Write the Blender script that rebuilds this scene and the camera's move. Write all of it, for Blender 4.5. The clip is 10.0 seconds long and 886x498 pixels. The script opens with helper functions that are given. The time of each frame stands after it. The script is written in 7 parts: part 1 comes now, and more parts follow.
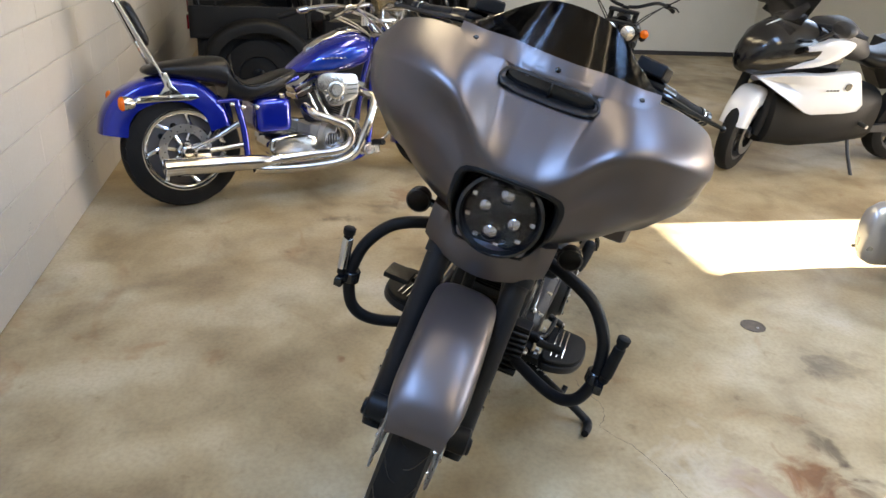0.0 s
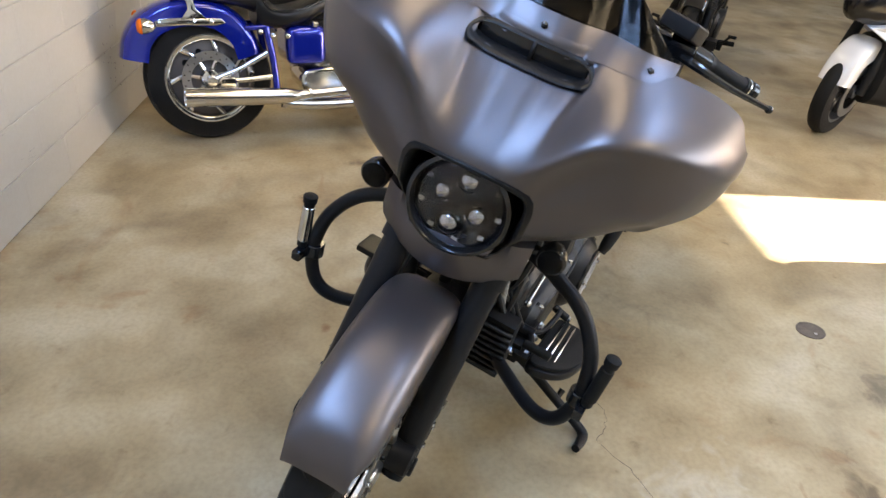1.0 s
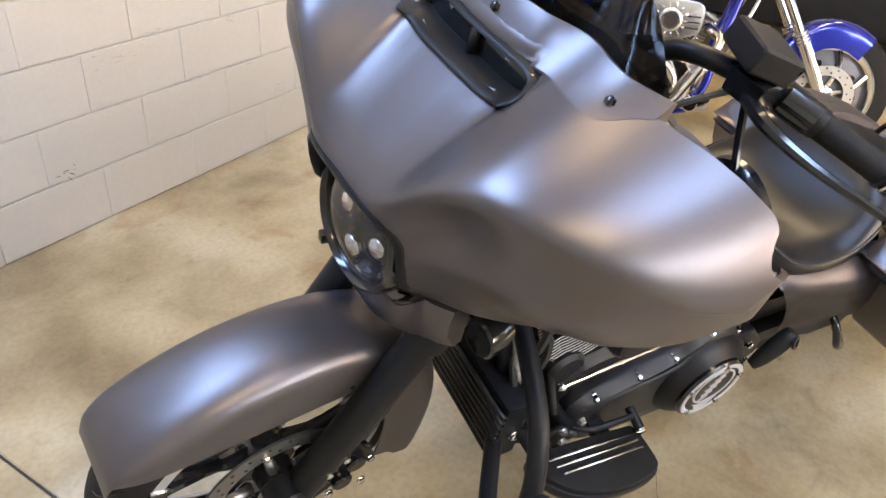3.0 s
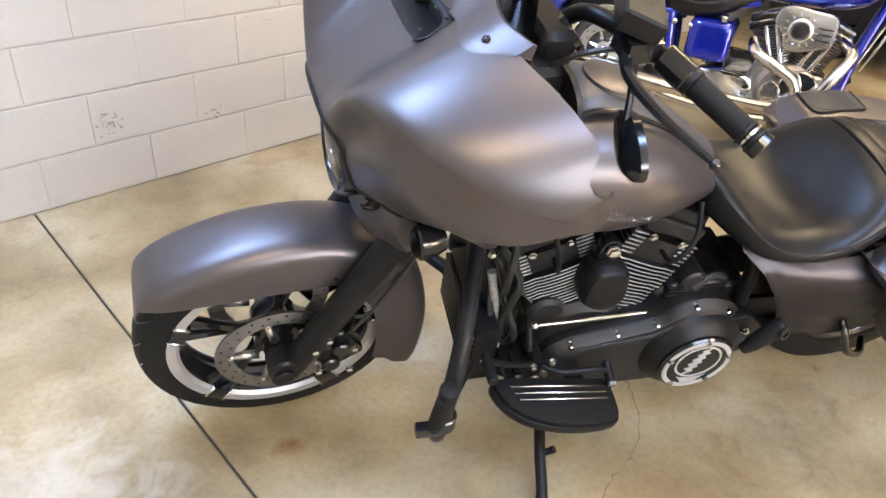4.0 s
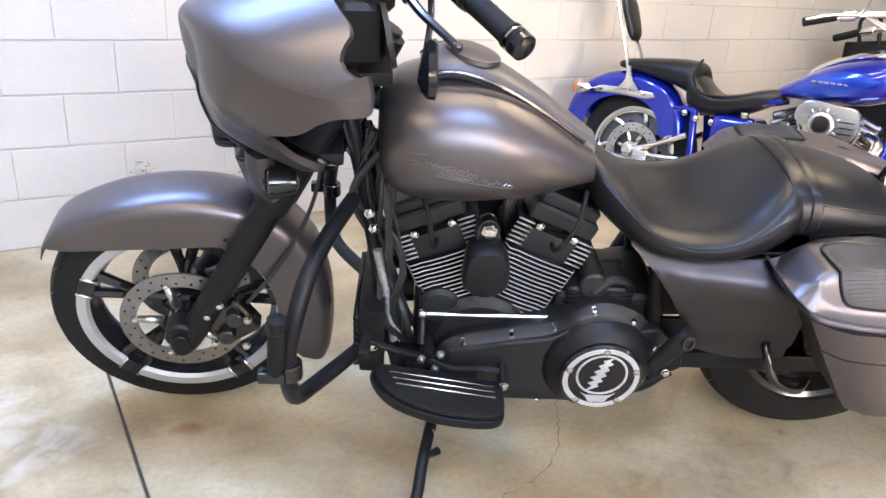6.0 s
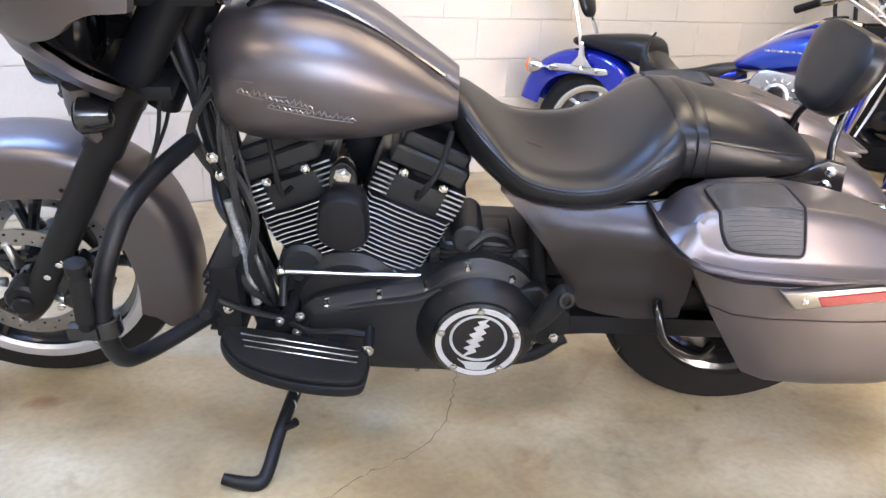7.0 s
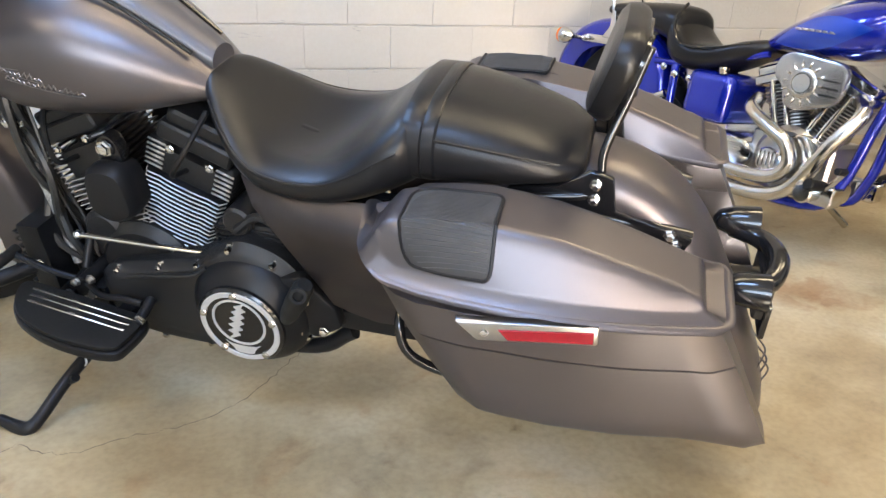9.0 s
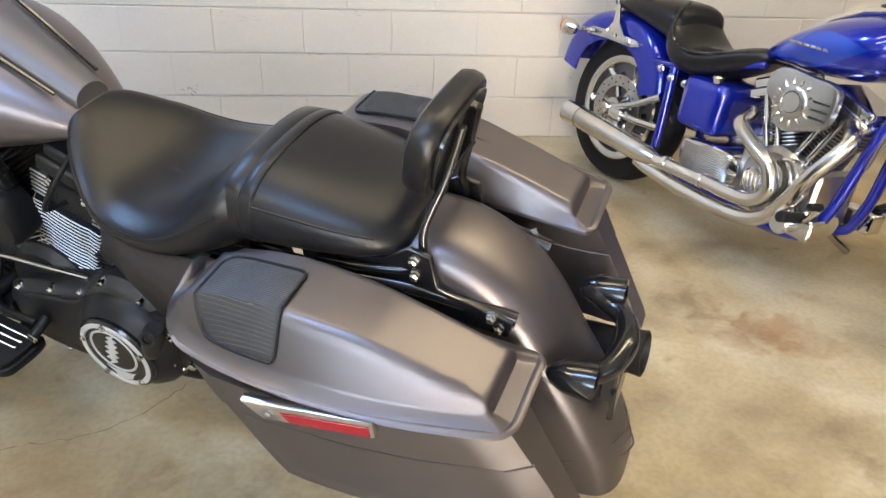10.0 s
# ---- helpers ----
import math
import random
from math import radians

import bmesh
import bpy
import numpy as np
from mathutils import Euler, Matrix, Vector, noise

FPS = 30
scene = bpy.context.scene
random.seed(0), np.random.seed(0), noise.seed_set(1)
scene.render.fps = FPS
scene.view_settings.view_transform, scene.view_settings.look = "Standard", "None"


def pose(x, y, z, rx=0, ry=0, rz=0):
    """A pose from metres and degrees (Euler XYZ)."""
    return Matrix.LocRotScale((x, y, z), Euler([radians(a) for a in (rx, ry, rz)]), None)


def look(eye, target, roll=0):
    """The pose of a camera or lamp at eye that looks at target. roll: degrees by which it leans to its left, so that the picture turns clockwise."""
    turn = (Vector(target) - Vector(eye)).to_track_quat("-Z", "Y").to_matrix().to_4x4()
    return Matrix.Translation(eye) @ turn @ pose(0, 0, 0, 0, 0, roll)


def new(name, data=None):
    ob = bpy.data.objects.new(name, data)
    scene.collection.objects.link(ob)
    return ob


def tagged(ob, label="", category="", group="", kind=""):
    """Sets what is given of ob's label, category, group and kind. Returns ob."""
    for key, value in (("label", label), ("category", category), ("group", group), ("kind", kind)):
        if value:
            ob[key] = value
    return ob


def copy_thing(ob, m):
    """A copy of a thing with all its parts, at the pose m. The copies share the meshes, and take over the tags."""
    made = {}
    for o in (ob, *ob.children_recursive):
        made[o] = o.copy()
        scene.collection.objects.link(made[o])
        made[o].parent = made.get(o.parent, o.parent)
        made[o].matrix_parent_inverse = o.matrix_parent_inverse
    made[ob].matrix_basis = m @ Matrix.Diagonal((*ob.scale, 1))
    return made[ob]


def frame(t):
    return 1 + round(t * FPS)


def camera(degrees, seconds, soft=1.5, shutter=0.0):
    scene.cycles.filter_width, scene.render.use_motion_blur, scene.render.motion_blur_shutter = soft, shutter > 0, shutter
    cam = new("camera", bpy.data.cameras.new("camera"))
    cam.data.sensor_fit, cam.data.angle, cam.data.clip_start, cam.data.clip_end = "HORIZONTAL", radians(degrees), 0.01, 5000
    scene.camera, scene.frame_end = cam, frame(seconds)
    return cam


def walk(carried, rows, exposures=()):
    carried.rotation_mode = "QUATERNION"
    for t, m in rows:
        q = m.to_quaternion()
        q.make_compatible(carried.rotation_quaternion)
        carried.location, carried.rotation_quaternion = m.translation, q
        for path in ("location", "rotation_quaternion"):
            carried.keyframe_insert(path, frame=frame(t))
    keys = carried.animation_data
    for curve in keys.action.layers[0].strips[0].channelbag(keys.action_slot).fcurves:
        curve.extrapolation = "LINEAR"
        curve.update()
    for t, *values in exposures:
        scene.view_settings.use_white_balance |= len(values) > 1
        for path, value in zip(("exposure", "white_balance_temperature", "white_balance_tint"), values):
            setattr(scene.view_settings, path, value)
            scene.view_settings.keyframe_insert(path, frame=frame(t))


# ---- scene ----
cam = camera(62.5, 10.0)
PATH = [
    (0, (1.503, -0.238, 1.52), (-0.281, 0.144, 0.701), 3.4),
    (0.5, (1.367, -0.06, 1.523), (-0.363, 0.223, 0.56), 4.1),
    (1, (1.19, 0.113, 1.521), (-0.533, 0.254, 0.514), 4.6),
    (1.5, (1.005, 0.234, 1.486), (-0.701, 0.258, 0.443), 5.1),
    (2, (0.801, 0.362, 1.476), (-0.896, 0.301, 0.419), 5.4),
    (2.2, (0.759, 0.412, 1.474), (-0.934, 0.321, 0.413), 5.5),
    (3.3, (0.638, 0.993, 1.448), (-0.679, -0.038, 0.352), 4.5),
    (3.5, (0.623, 1.094, 1.459), (-0.638, 0.001, 0.357), 4.4),
    (4, (0.637, 1.308, 1.479), (-0.525, 0.112, 0.375), 4.5),
    (4.5, (0.683, 1.594, 1.503), (-0.387, 0.322, 0.392), 4.0),
    (5, (0.585, 1.73, 1.453), (-0.497, 0.385, 0.443), 3.8),
    (5.2, (0.527, 1.752, 1.412), (-0.568, 0.349, 0.499), 3.7),
    (6.3, (0.244, 1.866, 1.074), (-0.729, 0.264, 0.375), 3.1),
    (6.5, (0.183, 1.886, 1.045), (-0.79, 0.281, 0.355), 2.9),
    (7, (-0.021, 1.921, 0.985), (-0.989, 0.312, 0.297), 2.6),
    (7.5, (-0.23, 1.992, 0.945), (-1.19, 0.374, 0.265), 2.5),
    (8, (-0.425, 2.086, 0.943), (-1.346, 0.448, 0.256), 2.5),
    (8.5, (-0.604, 2.128, 1.0), (-1.34, 0.429, 0.244), 2.7),
    (9, (-0.872, 2.167, 1.057), (-1.354, 0.404, 0.245), 2.5),
    (9.5, (-1.117, 2.209, 1.176), (-1.49, 0.468, 0.265), 2.6),
    (10, (-1.344, 2.128, 1.252), (-1.582, 0.384, 0.303), 2.6),
]
walk(cam, [(t, look(eye, target, roll)) for t, eye, target, roll in PATH], [(0, 3.66, 7850, 13), (2, 3.92, 8600, 17), (3.5, 4.28, 8800, 18), (5, 4.33, 8200, 18), (6.5, 4.5, 7300, 20), (8, 4.36, 7450, 17), (10, 4.1, 7850, 12)])

# ---- light ----
world = bpy.data.worlds.new("world")
scene.world = world
world.use_nodes = True
wn = world.node_tree.nodes
sky = wn.new("ShaderNodeTexSky")
sky.sky_type, sky.sun_disc = "NISHITA", False
sky.sun_elevation, sky.sun_rotation = radians(26), radians(0)
world.node_tree.links.new(sky.outputs[0], wn["Background"].inputs[0])
wn["Background"].inputs[1].default_value = 0.05

sun_data = bpy.data.lights.new("sun", "SUN")
sun_data.energy, sun_data.angle, sun_data.color = 5.0, radians(0.5), (0.84, 0.92, 1.0)
sun = new("sun", sun_data)
sun.matrix_world = look((-1.735, 12, 5.23), (-1.735, 1.75, 0.23))


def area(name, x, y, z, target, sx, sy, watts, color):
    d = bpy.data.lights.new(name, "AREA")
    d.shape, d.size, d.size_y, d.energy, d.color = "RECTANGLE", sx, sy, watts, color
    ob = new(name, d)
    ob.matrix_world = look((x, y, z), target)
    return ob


# area lamps: daylight at two assumed windows and the doorway, then unseen ceiling tubes
area("assumed_window_light", 0.9, 5.86, 2.35, (0.9, 0, 1.5), 3.4, 1.5, 17, (0.47, 0.68, 1.0))
area("assumed_window_light", -5.2, 5.86, 2.35, (-5.2, 0, 1.0), 2.6, 1.5, 3, (0.42, 0.62, 1.0))
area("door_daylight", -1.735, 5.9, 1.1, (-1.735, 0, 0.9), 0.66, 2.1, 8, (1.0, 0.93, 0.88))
# unseen tubes, placed and tinted to give the paint blue and warm sheens
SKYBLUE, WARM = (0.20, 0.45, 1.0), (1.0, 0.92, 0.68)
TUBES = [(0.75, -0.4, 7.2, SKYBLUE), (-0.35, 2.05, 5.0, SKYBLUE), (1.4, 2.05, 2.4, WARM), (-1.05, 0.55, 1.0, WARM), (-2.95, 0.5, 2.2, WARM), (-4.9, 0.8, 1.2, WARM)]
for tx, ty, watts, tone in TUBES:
    area("unseen_tube_light", tx, ty, 3.2, (tx, ty, 0), 1.55, 0.42, watts, tone)

# ---- materials ----


def mat(name, col, rough=0.5, metal=0.0, var=0.12, scale=6.0, fine=90.0, bump=0.0, bump_scale=300.0, coat=0.0, col2=None, rvar=0.12, spec=0.5, coords="Object", coat_rough=0.04):
    """A surface with colour varied at two scales, uneven gloss and fine relief."""
    m = bpy.data.materials.new(name)
    m.use_nodes = True
    nt = m.node_tree
    b = nt.nodes["Principled BSDF"]
    tc = nt.nodes.new("ShaderNodeTexCoord")
    n1 = nt.nodes.new("ShaderNodeTexNoise")
    n1.inputs["Scale"].default_value, n1.inputs["Detail"].default_value = scale, 5
    n2 = nt.nodes.new("ShaderNodeTexNoise")
    n2.inputs["Scale"].default_value, n2.inputs["Detail"].default_value = fine, 3
    mix = nt.nodes.new("ShaderNodeMath")
    mix.operation = "MULTIPLY_ADD"
    mix.inputs[1].default_value, mix.inputs[2].default_value = 0.35, 0.0
    add = nt.nodes.new("ShaderNodeMath")
    add.operation = "MULTIPLY_ADD"
    add.inputs[1].default_value = 0.65
    ramp = nt.nodes.new("ShaderNodeValToRGB")
    lo = col2 or tuple(c * (1 - var) for c in col)
    hi = col if col2 else tuple(min(1, c * (1 + var)) for c in col)
    ramp.color_ramp.elements[0].position, ramp.color_ramp.elements[1].position = 0.32, 0.68
    ramp.color_ramp.elements[0].color, ramp.color_ramp.elements[1].color = (*lo, 1), (*hi, 1)
    for n in (n1, n2):
        nt.links.new(tc.outputs[coords], n.inputs["Vector"])
    nt.links.new(n2.outputs["Fac"], mix.inputs[0])
    nt.links.new(n1.outputs["Fac"], add.inputs[0])
    nt.links.new(mix.outputs[0], add.inputs[2])
    nt.links.new(add.outputs[0], ramp.inputs[0])
    nt.links.new(ramp.outputs[0], b.inputs["Base Color"])
    mr = nt.nodes.new("ShaderNodeMapRange")
    mr.inputs["To Min"].default_value, mr.inputs["To Max"].default_value = max(0.02, rough - rvar / 2), min(1, rough + rvar / 2)
    nt.links.new(n1.outputs["Fac"], mr.inputs["Value"])
    nt.links.new(mr.outputs[0], b.inputs["Roughness"])
    b.inputs["Metallic"].default_value = metal
    b.inputs["Specular IOR Level"].default_value = spec
    b.inputs["Coat Weight"].default_value, b.inputs["Coat Roughness"].default_value = coat, coat_rough
    if bump:
        n3 = nt.nodes.new("ShaderNodeTexNoise")
        n3.inputs["Scale"].default_value, n3.inputs["Detail"].default_value = bump_scale, 4
        nt.links.new(tc.outputs[coords], n3.inputs["Vector"])
        bp = nt.nodes.new("ShaderNodeBump")
        bp.inputs["Strength"].default_value, bp.inputs["Distance"].default_value = bump, 0.002
        nt.links.new(n3.outputs["Fac"], bp.inputs["Height"])
        nt.links.new(bp.outputs[0], b.inputs["Normal"])
    return m


def glass(name, col, rough=0.02, ior=1.45):
    m = bpy.data.materials.new(name)
    m.use_nodes = True
    b = m.node_tree.nodes["Principled BSDF"]
    b.inputs["Base Color"].default_value = (*col, 1)
    b.inputs["Roughness"].default_value, b.inputs["IOR"].default_value = rough, ior
    b.inputs["Transmission Weight"].default_value = 1.0
    return m


M_PAINT = mat("satin_charcoal_paint", (0.122, 0.109, 0.113), 0.37, 0.82, 0.05, 3, 700, 0.05, 1200, rvar=0.05)
M_DARKPAINT = mat("satin_dark_paint", (0.10, 0.095, 0.10), 0.42, 0.6, 0.06, 3, 700, 0.04, 1200)
M_LEATHER = mat("black_leather", (0.009, 0.009, 0.010), 0.31, 0, 0.2, 5, 160, 0.22, 420, rvar=0.05, spec=0.27)
M_MATTE = mat("matte_black_metal", (0.008, 0.008, 0.009), 0.40, 0.0, 0.25, 8, 200, 0.15, 700, rvar=0.16, spec=0.22)
M_WRINKLE = mat("wrinkle_black_metal", (0.010, 0.010, 0.011), 0.38, 0.0, 0.25, 10, 300, 0.4, 900, spec=0.42)
M_GLOSS = mat("gloss_black", (0.008, 0.008, 0.009), 0.16, 0, 0.2, 6, 120, rvar=0.1, spec=0.6)
M_RUBBER = mat("tyre_rubber", (0.008, 0.0078, 0.0078), 0.66, 0, 0.3, 9, 120, 0.3, 500, spec=0.2)
M_CHROME = mat("chrome", (0.66, 0.655, 0.65), 0.09, 1.0, 0.04, 8, 90, rvar=0.06)
M_STEEL = mat("brushed_steel", (0.5, 0.49, 0.48), 0.3, 1.0, 0.1, 12, 300, 0.08, 500)
M_ALU = mat("machined_aluminium", (0.66, 0.66, 0.67), 0.24, 1.0, 0.06, 20, 400, 0.05, 900)
M_IRON = mat("disc_iron", (0.33, 0.33, 0.34), 0.34, 1.0, 0.1, 14, 260)
M_GRILLE = mat("speaker_mesh", (0.03, 0.03, 0.032), 0.5, 0.2, 0.2, 40, 900, 0.2, 900)
M_OLDIRON = mat("old_floor_iron", (0.13, 0.105, 0.085), 0.6, 0.3, 0.3, 30, 200)
M_FIN = mat("machined_fin_edge", (0.44, 0.435, 0.43), 0.36, 0.5, 0.1, 30, 300)
M_SATIN = mat("satin_billet", (0.46, 0.455, 0.445), 0.22, 0.9, 0.02, 8, 300, rvar=0.02)
M_NICKEL = mat("satin_nickel_pipe", (0.62, 0.59, 0.54), 0.2, 1.0, 0.08, 14, 200)
M_WIRE = mat("dark_wire", (0.11, 0.11, 0.113), 0.45, 0.6, 0.2, 40, 900)
M_RED = mat("red_reflector", (0.22, 0.004, 0.012), 0.25, 0, 0.15, 300, 600, 0.3, 500)
M_AMBER = mat("amber_lens", (0.85, 0.16, 0.01), 0.15, 0, 0.1, 60, 300)
M_SMOKE = glass("smoked_glass", (0.012, 0.012, 0.014), 0.12, 1.25)
M_CLEAR = glass("clear_glass", (0.95, 0.95, 0.95))
M_TINT = glass("tinted_lens", (0.62, 0.62, 0.66))
M_BLUE = mat("blue_candy_paint", (0.001, 0.014, 0.31), 0.17, 0.5, 0.12, 4, 500, coat=1.0, rvar=0.04)
M_BLUE2 = mat("light_blue_flame_paint", (0.004, 0.055, 0.46), 0.2, 0.5, 0.12, 4, 500, coat=1.0, rvar=0.04)
M_WHITE = mat("pearl_white_paint", (0.64, 0.64, 0.65), 0.22, 0, 0.03, 4, 300, coat=0.6, rvar=0.04)
M_GREYPLASTIC = mat("grey_plastic", (0.032, 0.032, 0.034), 0.5, 0, 0.2, 8, 200, 0.2, 500)
M_BLACKPLASTIC = mat("black_moulded_plastic", (0.010, 0.010, 0.010), 0.5, 0, 0.3, 8, 200, 0.2, 500, spec=0.2)
M_SILVER = mat("silver_paint", (0.5, 0.5, 0.5), 0.28, 0.7, 0.05, 4, 400)
M_MARK = mat("pale_logo_paint", (0.4, 0.39, 0.38), 0.4, 0.1, 0.08, 30, 200)
M_CABLE = mat("braided_cable", (0.03, 0.03, 0.03), 0.4, 0.3, 0.3, 200, 700)
M_WHITEMET = mat("white_enamel", (0.72, 0.72, 0.70), 0.4, 0, 0.05, 6, 100)
M_PEWTER = mat("dull_pewter", (0.23, 0.215, 0.22), 0.34, 0.9, 0.15, 30, 300)
M_BRAID = mat("pale_woven_sleeve", (0.34, 0.33, 0.32), 0.5, 0.5, 0.6, 180, 500, 0.5, 400)
M_RIMLIP = mat("satin_machined_rim", (0.5, 0.5, 0.51), 0.46, 0.7, 0.08, 20, 400, 0.05, 900)
M_TUBE = bpy.data.materials.new("tube_glow")
M_TUBE.use_nodes = True
_b = M_TUBE.node_tree.nodes["Principled BSDF"]
_b.inputs["Emission Color"].default_value, _b.inputs["Emission Strength"].default_value = (1.0, 0.9, 0.74, 1), 0.3

# ---- mesh helpers ----
V = Vector


def join(*bms):
    out = bms[0]
    for b in bms[1:]:
        me = bpy.data.meshes.new("tmp")
        b.to_mesh(me)
        out.from_mesh(me)
        bpy.data.meshes.remove(me)
        b.free()
    return out


def part(name, bm, material, parent=None, label="", smooth=True, m=None, sharp=40):
    if m is not None:
        bm.transform(m)
    bmesh.ops.recalc_face_normals(bm, faces=bm.faces)
    for e in bm.edges:
        if len(e.link_faces) == 2 and e.calc_face_angle(0) > radians(sharp):
            e.smooth = False
    me = bpy.data.meshes.new(name)
    bm.to_mesh(me)
    bm.free()
    me.materials.append(material)
    for p in me.polygons:
        p.use_smooth = smooth
    ob = new(name, me)
    ob.parent = parent
    if label:
        ob["label"] = label
    return ob


def thing(name, m, label, category, group=""):
    ob = new(name)
    ob.matrix_world = m
    return tagged(ob, label, category, group)


def spline(pts, n=6):
    """A smooth line through the points."""
    p = [V(q) for q in pts]
    p = [2 * p[0] - p[1]] + p + [2 * p[-1] - p[-2]]
    out = []
    for i in range(1, len(p) - 2):
        a, b, c, d = p[i - 1 : i + 3]
        for k in range(n):
            t = k / n
            out.append(0.5 * (2 * b + (c - a) * t + (2 * a - 5 * b + 4 * c - d) * t * t + (3 * b - a - 3 * c + d) * t ** 3))
    out.append(p[-2])
    return out


def loft(rings, cap=True, closed=True):
    bm = bmesh.new()
    vs = [[bm.verts.new(p) for p in r] for r in rings]
    k = len(rings[0])
    for a, b in zip(vs, vs[1:]):
        for i in range(k if closed else k - 1):
            j = (i + 1) % k
            try:
                bm.faces.new((a[i], a[j], b[j], b[i]))
            except ValueError:
                pass
    if cap and closed:
        bm.faces.new(vs[0][::-1])
        bm.faces.new(vs[-1])
    return bm


def tube(pts, r, seg=10, n=5, smooth=True):
    """A round bar along the points; r may be one radius for each point."""
    line = spline(pts, n) if smooth and len(pts) > 2 else [V(q) for q in pts]
    rad = [r] * len(line) if not isinstance(r, (list, tuple)) else [float(v) for v in np.interp(np.linspace(0, 1, len(line)), np.linspace(0, 1, len(r)), r)]
    rings, up = [], None
    for i, p in enumerate(line):
        d = (line[min(i + 1, len(line) - 1)] - line[max(i - 1, 0)]).normalized()
        if up is None:
            up = d.orthogonal().normalized()
        up = (up - d * up.dot(d)).normalized()
        side = d.cross(up)
        rings.append([p + rad[i] * (math.cos(a) * up + math.sin(a) * side) for a in (2 * math.pi * k / seg for k in range(seg))])
    return loft(rings)


def lathe(profile, origin=(0, 0, 0), axis=(0, 1, 0), seg=32, cap=True):
    """Rings of (along, radius) about an axis."""
    ax = V(axis).normalized()
    u = ax.orthogonal().normalized()
    w = ax.cross(u)
    o = V(origin)
    return loft([[o + ax * t + max(r, 1e-4) * (math.cos(a) * u + math.sin(a) * w) for a in (2 * math.pi * k / seg for k in range(seg))] for t, r in profile], cap)


def rod(p0, p1, r, r1=None, seg=16, bev=0.0):
    p0, p1 = V(p0), V(p1)
    L = (p1 - p0).length
    r1 = r if r1 is None else r1
    prof = [(0, r), (L, r1)]
    if bev:
        prof = [(0, r - bev), (bev, r), (L - bev, r1), (L, r1 - bev)]
    return lathe(prof, p0, p1 - p0, seg)


def box(x0, x1, y0, y1, z0, z1, bev=0.0, seg=2, m=None):
    bm = bmesh.new()
    bmesh.ops.create_cube(bm, size=1, matrix=Matrix.LocRotScale(((x0 + x1) / 2, (y0 + y1) / 2, (z0 + z1) / 2), None, (abs(x1 - x0), abs(y1 - y0), abs(z1 - z0))))
    if bev:
        bmesh.ops.bevel(bm, geom=bm.edges, offset=bev, segments=seg, profile=0.7, affect="EDGES")
    if m is not None:
        bm.transform(m)
    return bm


def plate(outline, y0, y1, bev=0.0, seg=2, plane="xz", m=None):
    """A flat piece cut to an outline in a plane, between two depths."""
    def at(a, b, c):
        return {"xz": (a, c, b), "xy": (a, b, c), "yz": (c, a, b)}[plane]
    bm = bmesh.new()
    f0 = bm.faces.new([bm.verts.new(at(a, b, y0)) for a, b in outline])
    ext = bmesh.ops.extrude_face_region(bm, geom=[f0])
    bmesh.ops.translate(bm, vec=V(at(0, 0, y1 - y0)), verts=[g for g in ext["geom"] if isinstance(g, bmesh.types.BMVert)])
    bmesh.ops.recalc_face_normals(bm, faces=bm.faces)
    if bev:
        bmesh.ops.bevel(bm, geom=[e for e in bm.edges if e.calc_face_angle(0) > 0.6], offset=bev, segments=seg, profile=0.5, affect="EDGES")
    if m is not None:
        bm.transform(m)
    return bm


def smooth_outline(pts, n=5):
    """A closed rounded outline through the points."""
    p = [V((*q, 0)) for q in pts]
    k = len(p)
    out = []
    for i in range(k):
        a, b, c, d = p[i - 1], p[i], p[(i + 1) % k], p[(i + 2) % k]
        for j in range(n):
            t = j / n
            q = 0.5 * (2 * b + (c - a) * t + (2 * a - 5 * b + 4 * c - d) * t * t + (3 * b - a - 3 * c + d) * t ** 3)
            out.append((q.x, q.y))
    return out


def ball(c, r, scale=(1, 1, 1), seg=16):
    bm = bmesh.new()
    bmesh.ops.create_uvsphere(bm, u_segments=seg, v_segments=max(6, seg // 2), radius=r, matrix=Matrix.LocRotScale(c, None, scale))
    return bm


def bolt(p, d, r=0.007, h=0.007):
    """A domed hexagon bolt head."""
    d = V(d).normalized()
    return join(lathe([(0, r * 1.3), (h * 0.3, r * 1.3), (h * 0.3, r), (h, r), (h * 1.25, r * 0.6)], p, d, 6 if r > 0.004 else 8))


def oval(x, zc, w, h, e=2.4, seg=28, yc=0.0, low=None):
    """A ring across the x axis: half width w, half height h above and low below."""
    out = []
    for k in range(seg):
        a = 2 * math.pi * k / seg
        c, s = math.cos(a), math.sin(a)
        hh = h if s >= 0 or low is None else low
        out.append(V((x, yc + w * math.copysign(abs(c) ** (2 / e), c), zc + hh * math.copysign(abs(s) ** (2 / e), s))))
    return out


def lerp(table, x):
    xs = [q[0] for q in table]
    order = sorted(range(len(xs)), key=lambda i: xs[i])
    return float(np.interp(x, [xs[i] for i in order], [table[i][1] for i in order]))


def tyre_bm(c, R, w, rim, seg=64):
    prof = []
    for k in range(13):
        a = math.pi * k / 12
        prof.append((-w / 2 * math.cos(a) * (1.0 if 2 < k < 10 else 0.86), rim + (R - rim) * math.sin(a) ** 0.62))
    return lathe([(t, max(r, rim)) for t, r in prof] + [(w * 0.36, rim - 0.006), (-w * 0.36, rim - 0.006), prof[0]], c, (0, 1, 0), seg, False)


